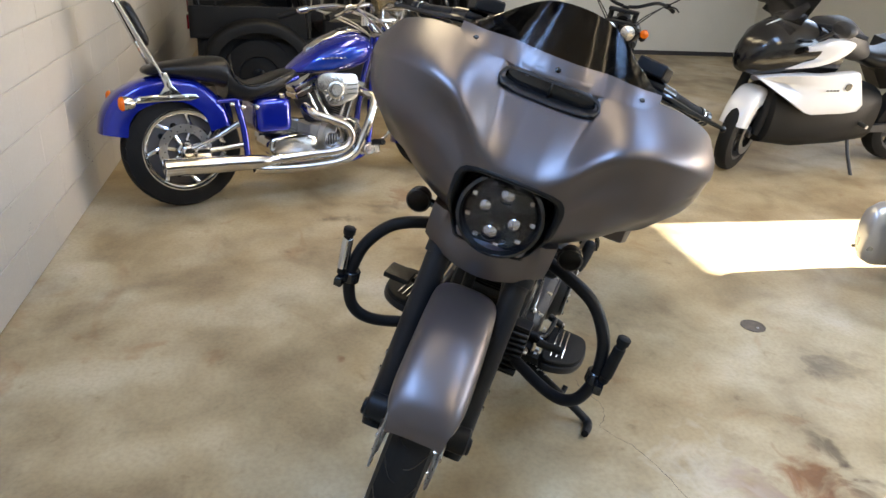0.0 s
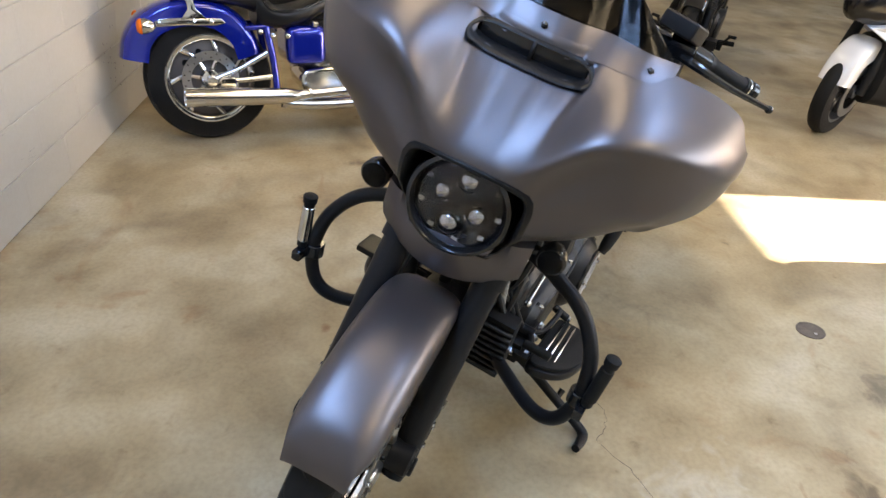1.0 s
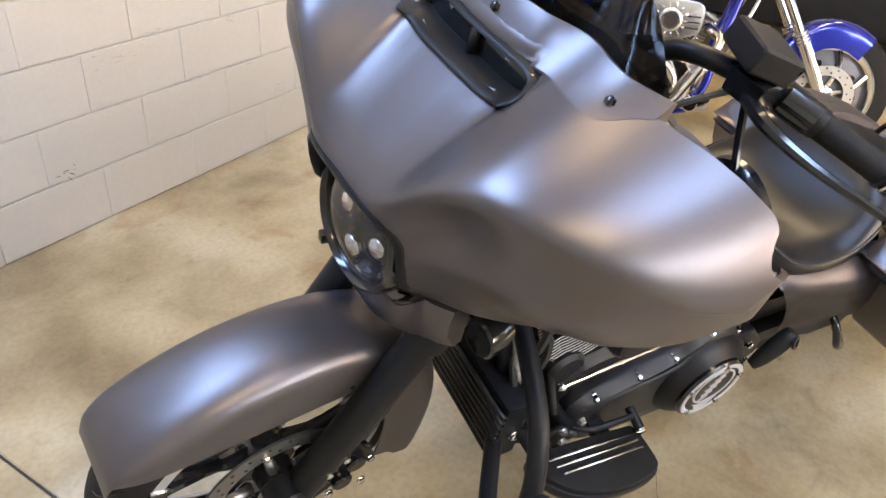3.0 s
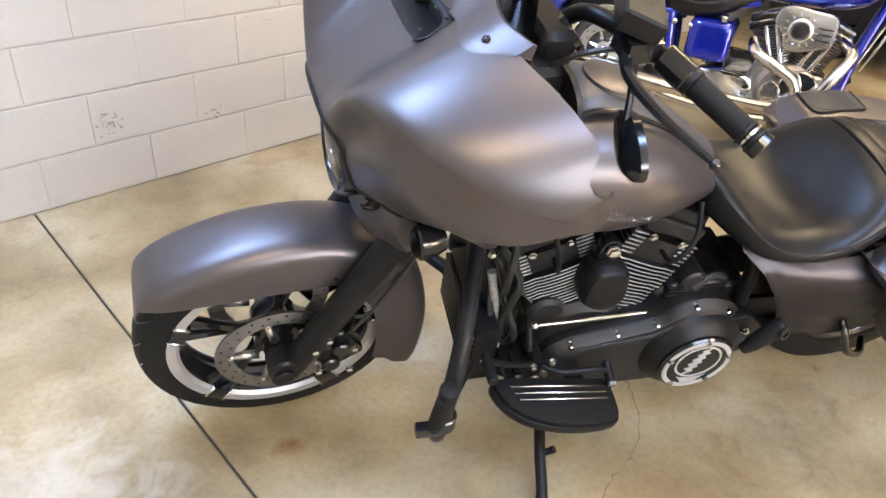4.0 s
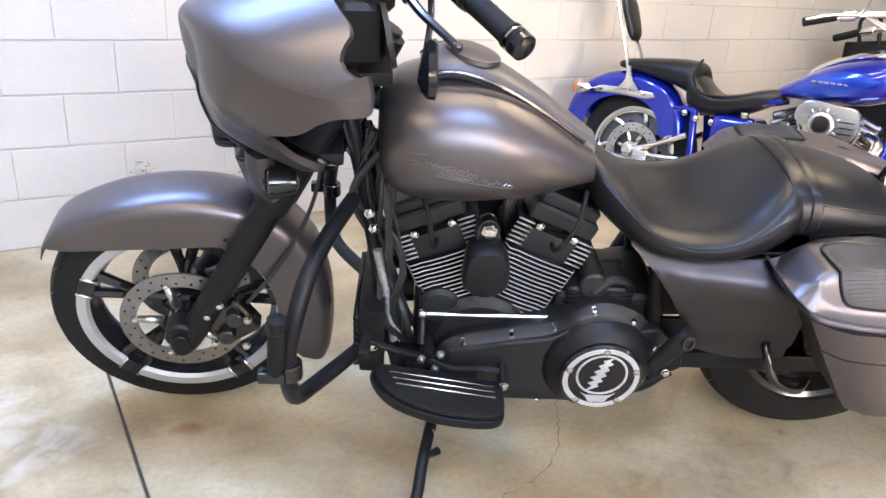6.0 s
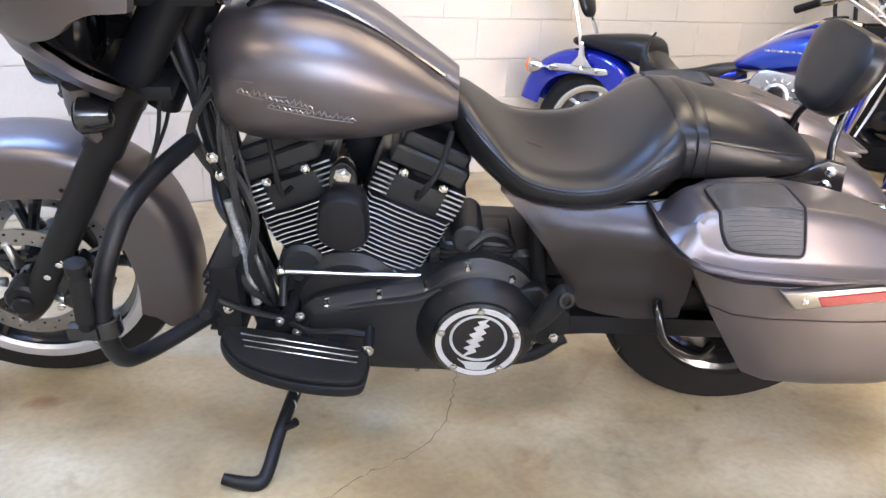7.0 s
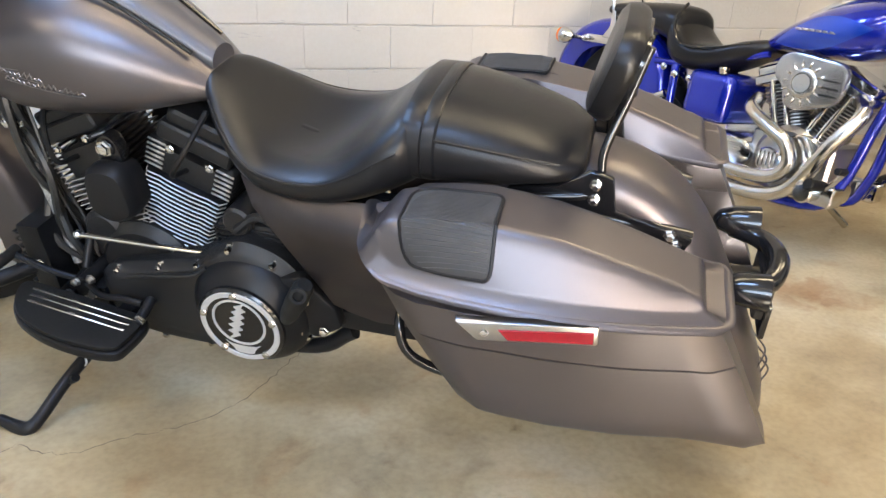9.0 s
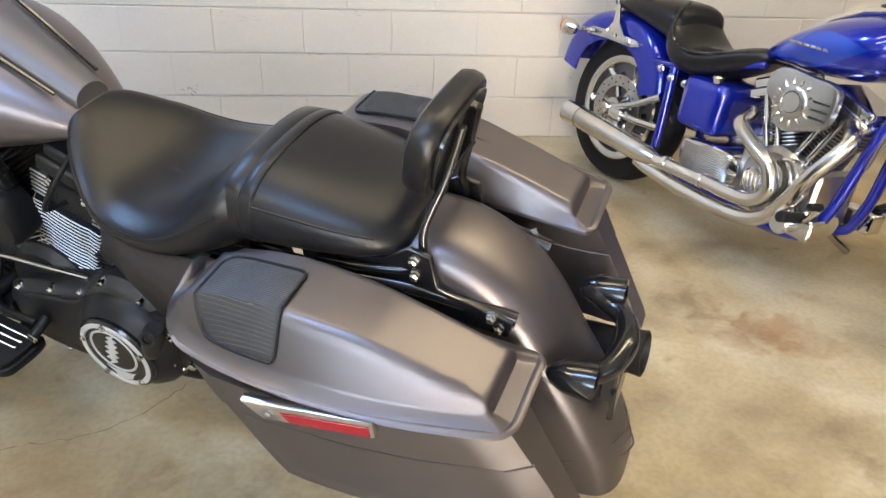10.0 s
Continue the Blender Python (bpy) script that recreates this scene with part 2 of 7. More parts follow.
def tread_bm(c, R, w, rim, n=24):
    """Curved tread grooves, as slim dark bars let into the crown."""
    out = bmesh.new()
    for i in range(n):
        a = 2 * math.pi * i / n
        for s in (-1, 1):
            pts = []
            for k in range(5):
                t = k / 4
                aa = a + 0.16 * t * t + (0.12 if s > 0 else 0)
                y = s * w * (0.03 + 0.33 * t)
                rr = rim + (R - rim) * (1 - (2 * y / w) ** 2) ** 0.31 - 0.0018
                pts.append((c[0] + rr * math.cos(aa), c[1] + y, c[2] + rr * math.sin(aa)))
            out = join(out, tube(pts, 0.0026, 5, 1, False))
    return out

# ---- the room ----


def concrete():
    m = bpy.data.materials.new("stained_concrete")
    m.use_nodes = True
    nt = m.node_tree
    b = nt.nodes["Principled BSDF"]
    tc = nt.nodes.new("ShaderNodeTexCoord")

    def noise_at(scale, detail, dist=0.0):
        n = nt.nodes.new("ShaderNodeTexNoise")
        n.inputs["Scale"].default_value, n.inputs["Detail"].default_value, n.inputs["Distortion"].default_value = scale, detail, dist
        nt.links.new(tc.outputs["Object"], n.inputs["Vector"])
        return n.outputs["Fac"]

    def ramp(fac, stops):
        r = nt.nodes.new("ShaderNodeValToRGB")
        r.color_ramp.elements[0].position, r.color_ramp.elements[0].color = stops[0][0], (*stops[0][1], 1)
        r.color_ramp.elements[1].position, r.color_ramp.elements[1].color = stops[-1][0], (*stops[-1][1], 1)
        for p, c in stops[1:-1]:
            r.color_ramp.elements.new(p).color = (*c, 1)
        nt.links.new(fac, r.inputs[0])
        return r.outputs[0]

    def mixed(kind, fac, a, c):
        x = nt.nodes.new("ShaderNodeMix")
        x.data_type, x.blend_type = "RGBA", kind
        x.inputs[0].default_value = fac if isinstance(fac, float) else 1.0
        if not isinstance(fac, float):
            nt.links.new(fac, x.inputs[0])
        nt.links.new(a, x.inputs[6])
        nt.links.new(c, x.inputs[7])
        return x.outputs[2]

    base = ramp(noise_at(1.7, 7, 0.25), [(0.3, (0.26, 0.19, 0.108)), (0.47, (0.40, 0.318, 0.195)), (0.6, (0.47, 0.40, 0.275)), (0.74, (0.54, 0.495, 0.41))])
    grey = ramp(noise_at(3.1, 8, 0.4), [(0.3, (0.50, 0.45, 0.40)), (0.47, (0.86, 0.84, 0.80)), (0.58, (1, 1, 1)), (0.72, (1.06, 1.08, 1.12))])
    fine = ramp(noise_at(60, 6), [(0.3, (0.86, 0.85, 0.84)), (0.6, (1.0, 1.0, 1.0))])
    spots = ramp(noise_at(11, 4, 0.4), [(0.2, (0.3, 0.25, 0.2)), (0.29, (0.85, 0.82, 0.78)), (0.36, (1, 1, 1))])
    rust = ramp(noise_at(2.3, 7, 1.8), [(0.62, (1, 1, 1)), (0.72, (0.72, 0.45, 0.28)), (0.85, (0.5, 0.26, 0.14))])
    col = mixed("MULTIPLY", 0.8, base, grey)
    col = mixed("MULTIPLY", 1.0, col, fine)
    col = mixed("MULTIPLY", 0.8, col, spots)
    col = mixed("MULTIPLY", 0.45, col, rust)
    # single stains: place, size and colour
    warp = noise_at(8.0, 8, 1.4)
    for cx, cy, rx, ry, tint, amount in STAINS:
        mp = nt.nodes.new("ShaderNodeMapping")
        mp.vector_type = "TEXTURE"
        mp.inputs["Location"].default_value, mp.inputs["Scale"].default_value = (cx, cy, 0), (rx, ry, 1)
        nt.links.new(tc.outputs["Object"], mp.inputs["Vector"])
        ln = nt.nodes.new("ShaderNodeVectorMath")
        ln.operation = "LENGTH"
        nt.links.new(mp.outputs[0], ln.inputs[0])
        sm = nt.nodes.new("ShaderNodeMath")
        sm.operation = "MULTIPLY_ADD"
        sm.inputs[1].default_value = 3.2
        nt.links.new(warp, sm.inputs[0])
        nt.links.new(ln.outputs["Value"], sm.inputs[2])
        rg = nt.nodes.new("ShaderNodeMapRange")
        rg.inputs["From Min"].default_value, rg.inputs["From Max"].default_value = 2.55, 1.75
        rg.inputs["To Max"].default_value = amount
        nt.links.new(sm.outputs[0], rg.inputs["Value"])
        cn = nt.nodes.new("ShaderNodeRGB")
        cn.outputs[0].default_value = (*tint, 1)
        col = mixed("MIX" if tint[0] > 0.6 else "MULTIPLY", rg.outputs[0], col, cn.outputs[0])
    nt.links.new(col, b.inputs["Base Color"])
    mr = nt.nodes.new("ShaderNodeMapRange")
    mr.inputs["To Min"].default_value, mr.inputs["To Max"].default_value = 0.3, 0.62
    nt.links.new(noise_at(2.2, 5, 0.8), mr.inputs["Value"])
    nt.links.new(mr.outputs[0], b.inputs["Roughness"])
    bp = nt.nodes.new("ShaderNodeBump")
    bp.inputs["Strength"].default_value, bp.inputs["Distance"].default_value = 0.12, 0.004
    nt.links.new(noise_at(45, 8), bp.inputs["Height"])
    nt.links.new(bp.outputs[0], b.inputs["Normal"])
    return m


RUST, OIL, GREY, PALE = (0.58, 0.33, 0.20), (0.26, 0.21, 0.17), (0.56, 0.55, 0.55), (0.66, 0.64, 0.60)
STAINS = [(0.0, 1.30, 0.17, 0.15, RUST, 1.0), (-0.14, 1.455, 0.17, 0.045, OIL, 0.8), (0.06, 1.45, 0.12, 0.08, OIL, 0.55), (0.0, 1.08, 0.12, 0.10, RUST, 0.7), (-0.62, 1.76, 0.07, 0.09, OIL, 0.35), (-0.59, 1.82, 0.12, 0.16, GREY, 0.8), (-2.24, -0.05, 0.06, 0.17, OIL, 0.85),
          (0.0, 0.15, 0.05, 0.035, RUST, 0.9), (-2.6, 0.42, 0.22, 0.14, RUST, 0.6), (-2.42, 0.22, 0.16, 0.10, OIL, 0.45), (-2.57, 0.95, 0.05, 0.07, OIL, 0.6),
          (-1.15, 0.0, 0.05, 0.03, RUST, 0.7), (-0.85, -0.1, 0.03, 0.02, RUST, 0.8), (-1.0, 0.95, 0.3, 0.16, GREY, 0.5), (0.55, -0.05, 0.35, 0.3, PALE, 0.3), (0.1, 1.0, 0.4, 0.2, PALE, 0.25)]
M_CONC = concrete()
M_WALL = mat("painted_block", (0.50, 0.475, 0.435), 0.55, 0, 0.035, 2.2, 60, 0.5, 85, col2=(0.455, 0.425, 0.38), coords="Object")
M_WALLW = mat("painted_plaster", (0.62, 0.62, 0.57), 0.6, 0, 0.05, 2, 50, 0.2, 60)
M_CEIL = mat("ceiling_board", (0.6, 0.58, 0.54), 0.8, 0, 0.05, 2, 60)
M_DIRT = mat("joint_dirt", (0.05, 0.042, 0.034), 0.9, 0, 0.3, 20, 200)
M_SCUFF = mat("scuffed_rubber_marks", (0.2, 0.19, 0.175), 0.7, 0, 0.4, 60, 300)

X0, X1, Y0, Y1, H, JOINT = -8.0, 4.6, -1.366, 6.0, 3.4, 0.152


def setting(ob, label):
    return tagged(ob, label, "", "", "structure")


flo = part("floor", join(box(X0, JOINT - 0.004, Y0 - 0.2, Y1 + 6, -0.15, 0, 0.003, 1), box(JOINT + 0.004, X1, Y0 - 0.2, Y1 + 6, -0.15, 0, 0.003, 1)), M_CONC, smooth=False)
setting(flo, "stained tan concrete floor with a sawn joint")
part("joint_filler", box(JOINT - 0.0045, JOINT + 0.0045, Y0, Y1, -0.1, -0.006), M_DIRT, flo, "dirt-filled saw cut", smooth=False)
setting(part("wall_west", box(X0 - 0.2, X0, Y0 - 0.2, Y1 + 0.2, 0, H), M_WALLW, smooth=False), "plain pale painted end wall")
part("baseboard", box(X0, X0 + 0.012, Y0, Y1, 0.002, 0.06, 0.003), M_GREYPLASTIC, bpy.data.objects["wall_west"], smooth=False)
setting(part("wall_east", box(X1, X1 + 0.2, Y0 - 0.2, Y1 + 0.2, 0, H), M_WALLW, smooth=False), "plain pale painted end wall behind the camera")
# the unseen door wall: a doorway sized to the sun patch, two assumed windows
door_x = (-2.07, -1.40)
win = [(-0.8, 2.6), (-6.5, -3.9)]
cuts = sorted([X0] + [v for w in win for v in w] + list(door_x) + [X1])
wall_n = bmesh.new()
for a, b_ in zip(cuts, cuts[1:]):
    mid = (a + b_) / 2
    if door_x[0] < mid < door_x[1]:
        spans = [(2.17, H)]
    elif any(w[0] < mid < w[1] for w in win):
        spans = [(0, 1.6), (3.1, H)]
    else:
        spans = [(0, H)]
    for s0, s1 in spans:
        wall_n = join(wall_n, box(a, b_, Y1, Y1 + 0.2, s0, s1))
setting(part("wall_north", wall_n, M_WALLW, smooth=False), "pale painted wall with a doorway and assumed high windows")
# window frames added around the daylight lamps, out of view
for k, (a, b_) in enumerate(win):
    w_ = part(f"window_{k + 1}", join(box(a, b_, Y1 + 0.06, Y1 + 0.12, 1.6, 1.66), box(a, b_, Y1 + 0.06, Y1 + 0.12, 3.04, 3.1), *[box(q - 0.03, q + 0.03, Y1 + 0.06, Y1 + 0.12, 1.66, 3.04) for q in np.linspace(a + 0.03, b_ - 0.03, 4)]), M_GREYPLASTIC, smooth=False)
    setting(w_, "assumed wide metal-framed high window, unseen, letting in daylight")
    g_ = part("pane", box(a + 0.06, b_ - 0.06, Y1 + 0.085, Y1 + 0.092, 1.66, 3.04), M_CLEAR, w_, smooth=False)
    g_.visible_shadow = False
# added slabs out of view that keep the sun from entering the windows
for x_a, x_b in ((-0.9, X1), (-6.6, -3.8)):
    setting(part("sun_block_slab", box(x_a, x_b, Y1 + 0.2, Y1 + 3.6, 3.16, 3.26, 0.01), M_GREYPLASTIC, smooth=False), "added flat slab outside that keeps the sun off the window")
setting(part("ceiling", box(X0 - 0.2, X1 + 0.2, Y0 - 0.2, Y1 + 0.2, H, H + 0.12), M_CEIL, smooth=False), "plain pale ceiling board")
# assumed fittings modelled at the ceiling lamps; none of them comes into view
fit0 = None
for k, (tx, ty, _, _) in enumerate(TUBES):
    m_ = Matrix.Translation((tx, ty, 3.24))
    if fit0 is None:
        fit0 = thing("assumed_ceiling_light", m_, "assumed white enamel strip light with four bare tubes, unseen under the ceiling", "ceiling light", "strip lights")
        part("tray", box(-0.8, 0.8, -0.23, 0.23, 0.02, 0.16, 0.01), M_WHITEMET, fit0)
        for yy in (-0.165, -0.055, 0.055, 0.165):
            part("tube", rod((-0.77, yy, 0.003), (0.77, yy, 0.003), 0.013), M_TUBE, fit0, "glowing tube of the assumed strip light")
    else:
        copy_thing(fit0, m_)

# floor details
dr = thing("floor_cleanout", Matrix.Translation((-0.92, 1.665, 0)), "small round dull metal cover set in the concrete floor", "floor cover")
part("cover", lathe([(0.0, 0.052), (0.003, 0.052), (0.003, 0.045), (0.0015, 0.044), (0.0015, 0.0)], (0, 0, 0.0005), (0, 0, 1), 28), M_OLDIRON, dr)
part("screw", bolt((0.02, 0.01, 0.002), (0, 0, 1), 0.005, 0.002), M_STEEL, dr)


def ribbon(pts, w, z=0.0012):
    line = spline(pts, 8)
    rnd = random.Random(len(pts) * 7 + int(abs(pts[0][0]) * 100))
    bm = bmesh.new()
    prev = None
    for i, p in enumerate(line):
        d = line[min(i + 1, len(line) - 1)] - line[max(i - 1, 0)]
        s = V((-d.y, d.x, 0)).normalized()
        ww = w * (0.35 + 0.9 * rnd.random()) * (1 if 0 < i < len(line) - 1 else 0.1)
        j = (rnd.random() - 0.5) * 0.012
        a, b_ = bm.verts.new(p + s * (ww + j) + V((0, 0, z))), bm.verts.new(p + s * (j - ww) + V((0, 0, z)))
        if prev:
            bm.faces.new((prev[0], a, b_, prev[1]))
        prev = (a, b_)
    return bm


M_CRACK = mat("crack_dirt", (0.11, 0.09, 0.07), 0.8, 0, 0.3, 20, 120)
CRACKS = [
    [(-0.33, 0.73, 0), (-0.44, 0.78, 0), (-0.56, 0.75, 0), (-0.72, 0.72, 0), (-0.84, 0.62, 0), (-0.93, 0.5, 0), (-1.05, 0.36, 0)],
    [(-0.33, 0.73, 0), (-0.2, 0.82, 0), (-0.02, 0.86, 0), (0.2, 0.95, 0), (0.5, 1.02, 0)],
]
for c_ in CRACKS:
    part("crack", ribbon(c_, 0.0011), M_CRACK, flo, "hairline crack in the slab", smooth=False)

# the block wall: courses of painted concrete block in running bond
wall_s = part("wall_south", box(X0, X1, Y0 - 0.2, Y0, 0, H), M_WALL, smooth=False)
setting(wall_s, "white-painted concrete block wall with scuffs")
scuffs = bmesh.new()
rs = random.Random(5)
for cx, cz, n_, sp in [(-0.18, 0.285, 26, 0.045), (-0.6, 0.235, 7, 0.03), (-2.6, 0.35, 22, 0.12)]:
    for _ in range(n_):
        x_, z_ = cx + rs.gauss(0, sp * 0.6), cz + rs.gauss(0, sp * 0.5)
        L_, W_, a_ = rs.uniform(0.004, 0.02), rs.uniform(0.001, 0.004), rs.uniform(-0.5, 1.4)
        d_, e_ = V((math.cos(a_), 0, math.sin(a_))), V((-math.sin(a_), 0, math.cos(a_)))
        o_ = V((x_, Y0 + 0.0068, z_))
        scuffs.faces.new([scuffs.verts.new(o_ + q) for q in (d_ * L_, e_ * W_, -d_ * L_ * 0.8, -e_ * W_ * 0.9)])
M_SMEAR = mat("faint_wall_smears", (0.40, 0.385, 0.36), 0.6, 0, 0.3, 60, 300)
smears = bmesh.new()
for cx, cz, n_, sp in [(-0.85, 0.555, 9, 0.05), (-1.17, 0.41, 8, 0.02), (-1.45, 0.41, 7, 0.02), (-1.6, 0.24, 10, 0.05), (-1.35, 0.6, 6, 0.03), (-1.05, 0.62, 6, 0.03)]:
    for _ in range(n_):
        o_ = V((cx + rs.gauss(0, sp), Y0 + 0.0068, cz + rs.gauss(0, sp * 0.3)))
        L_, W_ = rs.uniform(0.008, 0.028), rs.uniform(0.001, 0.003)
        smears.faces.new([smears.verts.new(o_ + V(q)) for q in ((L_, 0, W_ * 0.6), (0, 0, W_), (-L_, 0, -W_ * 0.4), (0, 0, -W_))])
part("wall_smears", smears, M_SMEAR, wall_s, "faint grey smears", smooth=False)
part("scuff_marks", scuffs, M_SCUFF, wall_s, "dark rubber scuffs", smooth=False)

# ---- the charcoal touring motorcycle ----
# its own axes: x ahead from the rear tyre's foot, y to its left, z up; it leans on its side stand
BIKE_M = Matrix.Translation((-1.46, 0.783, 0)) @ pose(0, 0, 0, 0, 0, -29.4) @ pose(0, 0, 0, -12, 0, 0)
bike = thing("touring_motorcycle", BIKE_M, "satin charcoal bagger motorcycle leaning on its side stand on concrete", "motorcycle")
RAKE = radians(27)
STEER = Matrix.Translation((1.22, -0.02, 0.83)) @ Matrix.Rotation(radians(8), 4, V((-math.sin(RAKE), 0, math.cos(RAKE)))) @ Matrix.Translation((-1.22, 0, -0.83))
FA = V((1.604, 0, 0.322))


def wheel(parent, c, R, w, rim, style, m=None, discs=(1, -1), disc_r=0.15, name="wheel", spoke_mat=None):
    hub = part(name, join(lathe([(-0.09, 0.02), (-0.088, 0.036), (-0.05, 0.04), (-0.045, 0.055), (0.045, 0.055), (0.05, 0.04), (0.088, 0.036), (0.09, 0.02)], c, (0, 1, 0), 28)), M_GLOSS if style != "chrome" else M_CHROME, parent, m=m)
    part("tyre", tyre_bm(c, R, w, rim), M_RUBBER, hub, "black treaded rubber tyre", m=m)
    part("tread_groove", tread_bm(c, R, w, rim), M_GLOSS, hub, m=m)
    rm = M_CHROME if style == "chrome" else M_GLOSS
    hw = w * 0.4
    part("rim", lathe([(-hw, rim + 0.004), (-hw, rim - 0.008), (-hw + 0.012, rim - 0.02), (-hw + 0.03, rim - 0.028), (0, rim - 0.04), (hw - 0.03, rim - 0.028), (hw - 0.012, rim - 0.02), (hw, rim - 0.008), (hw, rim + 0.004)], c, (0, 1, 0), 64, False), rm, hub, m=m)
    for s in (1, -1):
        part("rim_flange", lathe([(s * (hw - 0.002), rim + 0.006), (s * (hw + 0.004), rim + 0.003), (s * (hw + 0.004), rim - 0.019), (s * (hw - 0.006), rim - 0.026), (s * (hw - 0.008), rim - 0.024)], c, (0, 1, 0), 64, False), M_RIMLIP, hub, "machined bright rim edge", m=m)
    if style == "split":
        for k in range(5):
            a = 2 * math.pi * k / 5 + 0.42
            for da in (-0.13, 0.13):
                p0 = V(c) + 0.045 * V((math.cos(a - da * 2.2), 0, math.sin(a - da * 2.2)))
                p1 = V(c) + (rim - 0.024) * V((math.cos(a + da), 0, math.sin(a + da)))
                part("spoke", tube([p0 + V((0, 0.012, 0)), (p0 + p1) / 2 + V((0, 0.022, 0)), p1 + V((0, 0.03, 0))], [0.017, 0.012, 0.015], 8, 5), M_GLOSS, hub, m=m)
            e = V((math.cos(a), 0, math.sin(a)))
            f = V((-math.sin(a), 0, math.cos(a)))
            o = V(c) + e * (rim - 0.018)
            bm = box(-0.016, 0.022, hw - 0.024, hw + 0.007, -0.024, 0.024, 0.004)
            bm.transform(Matrix.Translation(o) @ Matrix.Rotation(-a, 4, "Y"))
            part("spoke_foot", bm, M_GLOSS, hub, m=m)
            for s in (-1, 1):
                part("spoke_edge", box(-0.016, 0.022, hw - 0.01, hw + 0.009, s * 0.025 - 0.0022, s * 0.025 + 0.0022, m=Matrix.Translation(o) @ Matrix.Rotation(-a, 4, "Y")), M_ALU, hub, m=m)
    else:
        for k in range(5):
            a = 2 * math.pi * k / 5 + 0.2
            for da in (-0.16, 0.16):
                p0 = V(c) + 0.04 * V((math.cos(a), 0, math.sin(a)))
                p1 = V(c) + (rim - 0.02) * V((math.cos(a + da), 0, math.sin(a + da)))
                part("spoke", tube([p0, (p0 + p1) / 2 + V((0, -0.01, 0)), p1], [0.02, 0.016, 0.02], 8, 4), M_CHROME, hub, m=m)
    for s in discs:
        y = s * 0.078
        d = part("brake_disc", lathe([(y - 0.0025, disc_r), (y + 0.0025, disc_r), (y + 0.0025, disc_r * 0.73), (y - 0.0025, disc_r * 0.73), (y - 0.0025, disc_r)], c, (0, 1, 0), 56, False), M_IRON, hub, "drilled steel brake disc", m=m)
        holes = bmesh.new()
        for k in range(44):
            a = 2 * math.pi * k / 44
            rr = disc_r * (0.80 if k % 2 else 0.92)
            holes = join(holes, rod((c[0] + rr * math.cos(a), c[1] + y - 0.0032, c[2] + rr * math.sin(a)), (c[0] + rr * math.cos(a), c[1] + y + 0.0032, c[2] + rr * math.sin(a)), 0.0036, None, 8))
        part("drilling", holes, M_GLOSS, d, m=m)
        for k in range(5):
            a = 2 * math.pi * k / 5 + 0.1
            p0, p1 = V(c) + V((0.05 * math.cos(a), y, 0.05 * math.sin(a))), V(c) + V((disc_r * 0.76 * math.cos(a), y, disc_r * 0.76 * math.sin(a)))
            part("disc_arm", tube([p0, p1], [0.013, 0.008], 6, 2), M_STEEL, hub, m=m)
            part("disc_bolt", bolt(p1 + V((0, s * 0.004, 0)), (0, s, 0), 0.006, 0.005), M_CHROME, hub, m=m)
    return hub


wheel(bike, FA, 0.322, 0.128, 0.25, "split", STEER, name="front_wheel")
for sy in (1, -1):
    part("axle_cap", rod(FA + V((0, sy * 0.125, -0.012)), FA + V((0, sy * 0.152, -0.012)), 0.023, None, 20, 0.003), M_MATTE, bike, m=STEER)
part("hub_cap", lathe([(0.085, 0.03), (0.092, 0.034), (0.112, 0.034), (0.118, 0.028)], FA, (0, 1, 0), 24), M_CHROME, bike, m=STEER)
part("rear_wheel", tyre_bm(V((-0.055, 0, 0.32)), 0.32, 0.18, 0.21), M_RUBBER, bike, "wide black rear tyre")
part("rear_tread", tread_bm(V((-0.055, 0, 0.32)), 0.32, 0.18, 0.21), M_GLOSS, bpy.data.objects["rear_wheel"])
part("rear_rim", lathe([(-0.07, 0.212), (-0.06, 0.19), (0, 0.17), (0.06, 0.19), (0.07, 0.212)], V((-0.055, 0, 0.32)), (0, 1, 0), 48, False), M_GLOSS, bpy.data.objects["rear_wheel"])
part("rear_hub", lathe([(-0.1, 0.03), (-0.09, 0.06), (-0.02, 0.07), (0.02, 0.17), (0.03, 0.17), (0.06, 0.06), (0.1, 0.03)], V((-0.055, 0, 0.32)), (0, 1, 0), 32), M_GLOSS, bpy.data.objects["rear_wheel"])

# front fender: a rounded strip over the tyre with deep side skirts
FEND = [(1.893, 0.525), (1.880, 0.562), (1.848, 0.600), (1.79, 0.632), (1.70, 0.663), (1.60, 0.677), (1.50, 0.672), (1.40, 0.641), (1.318, 0.582), (1.266, 0.505), (1.238, 0.40), (1.231, 0.30), (1.240, 0.20), (1.252, 0.158)]


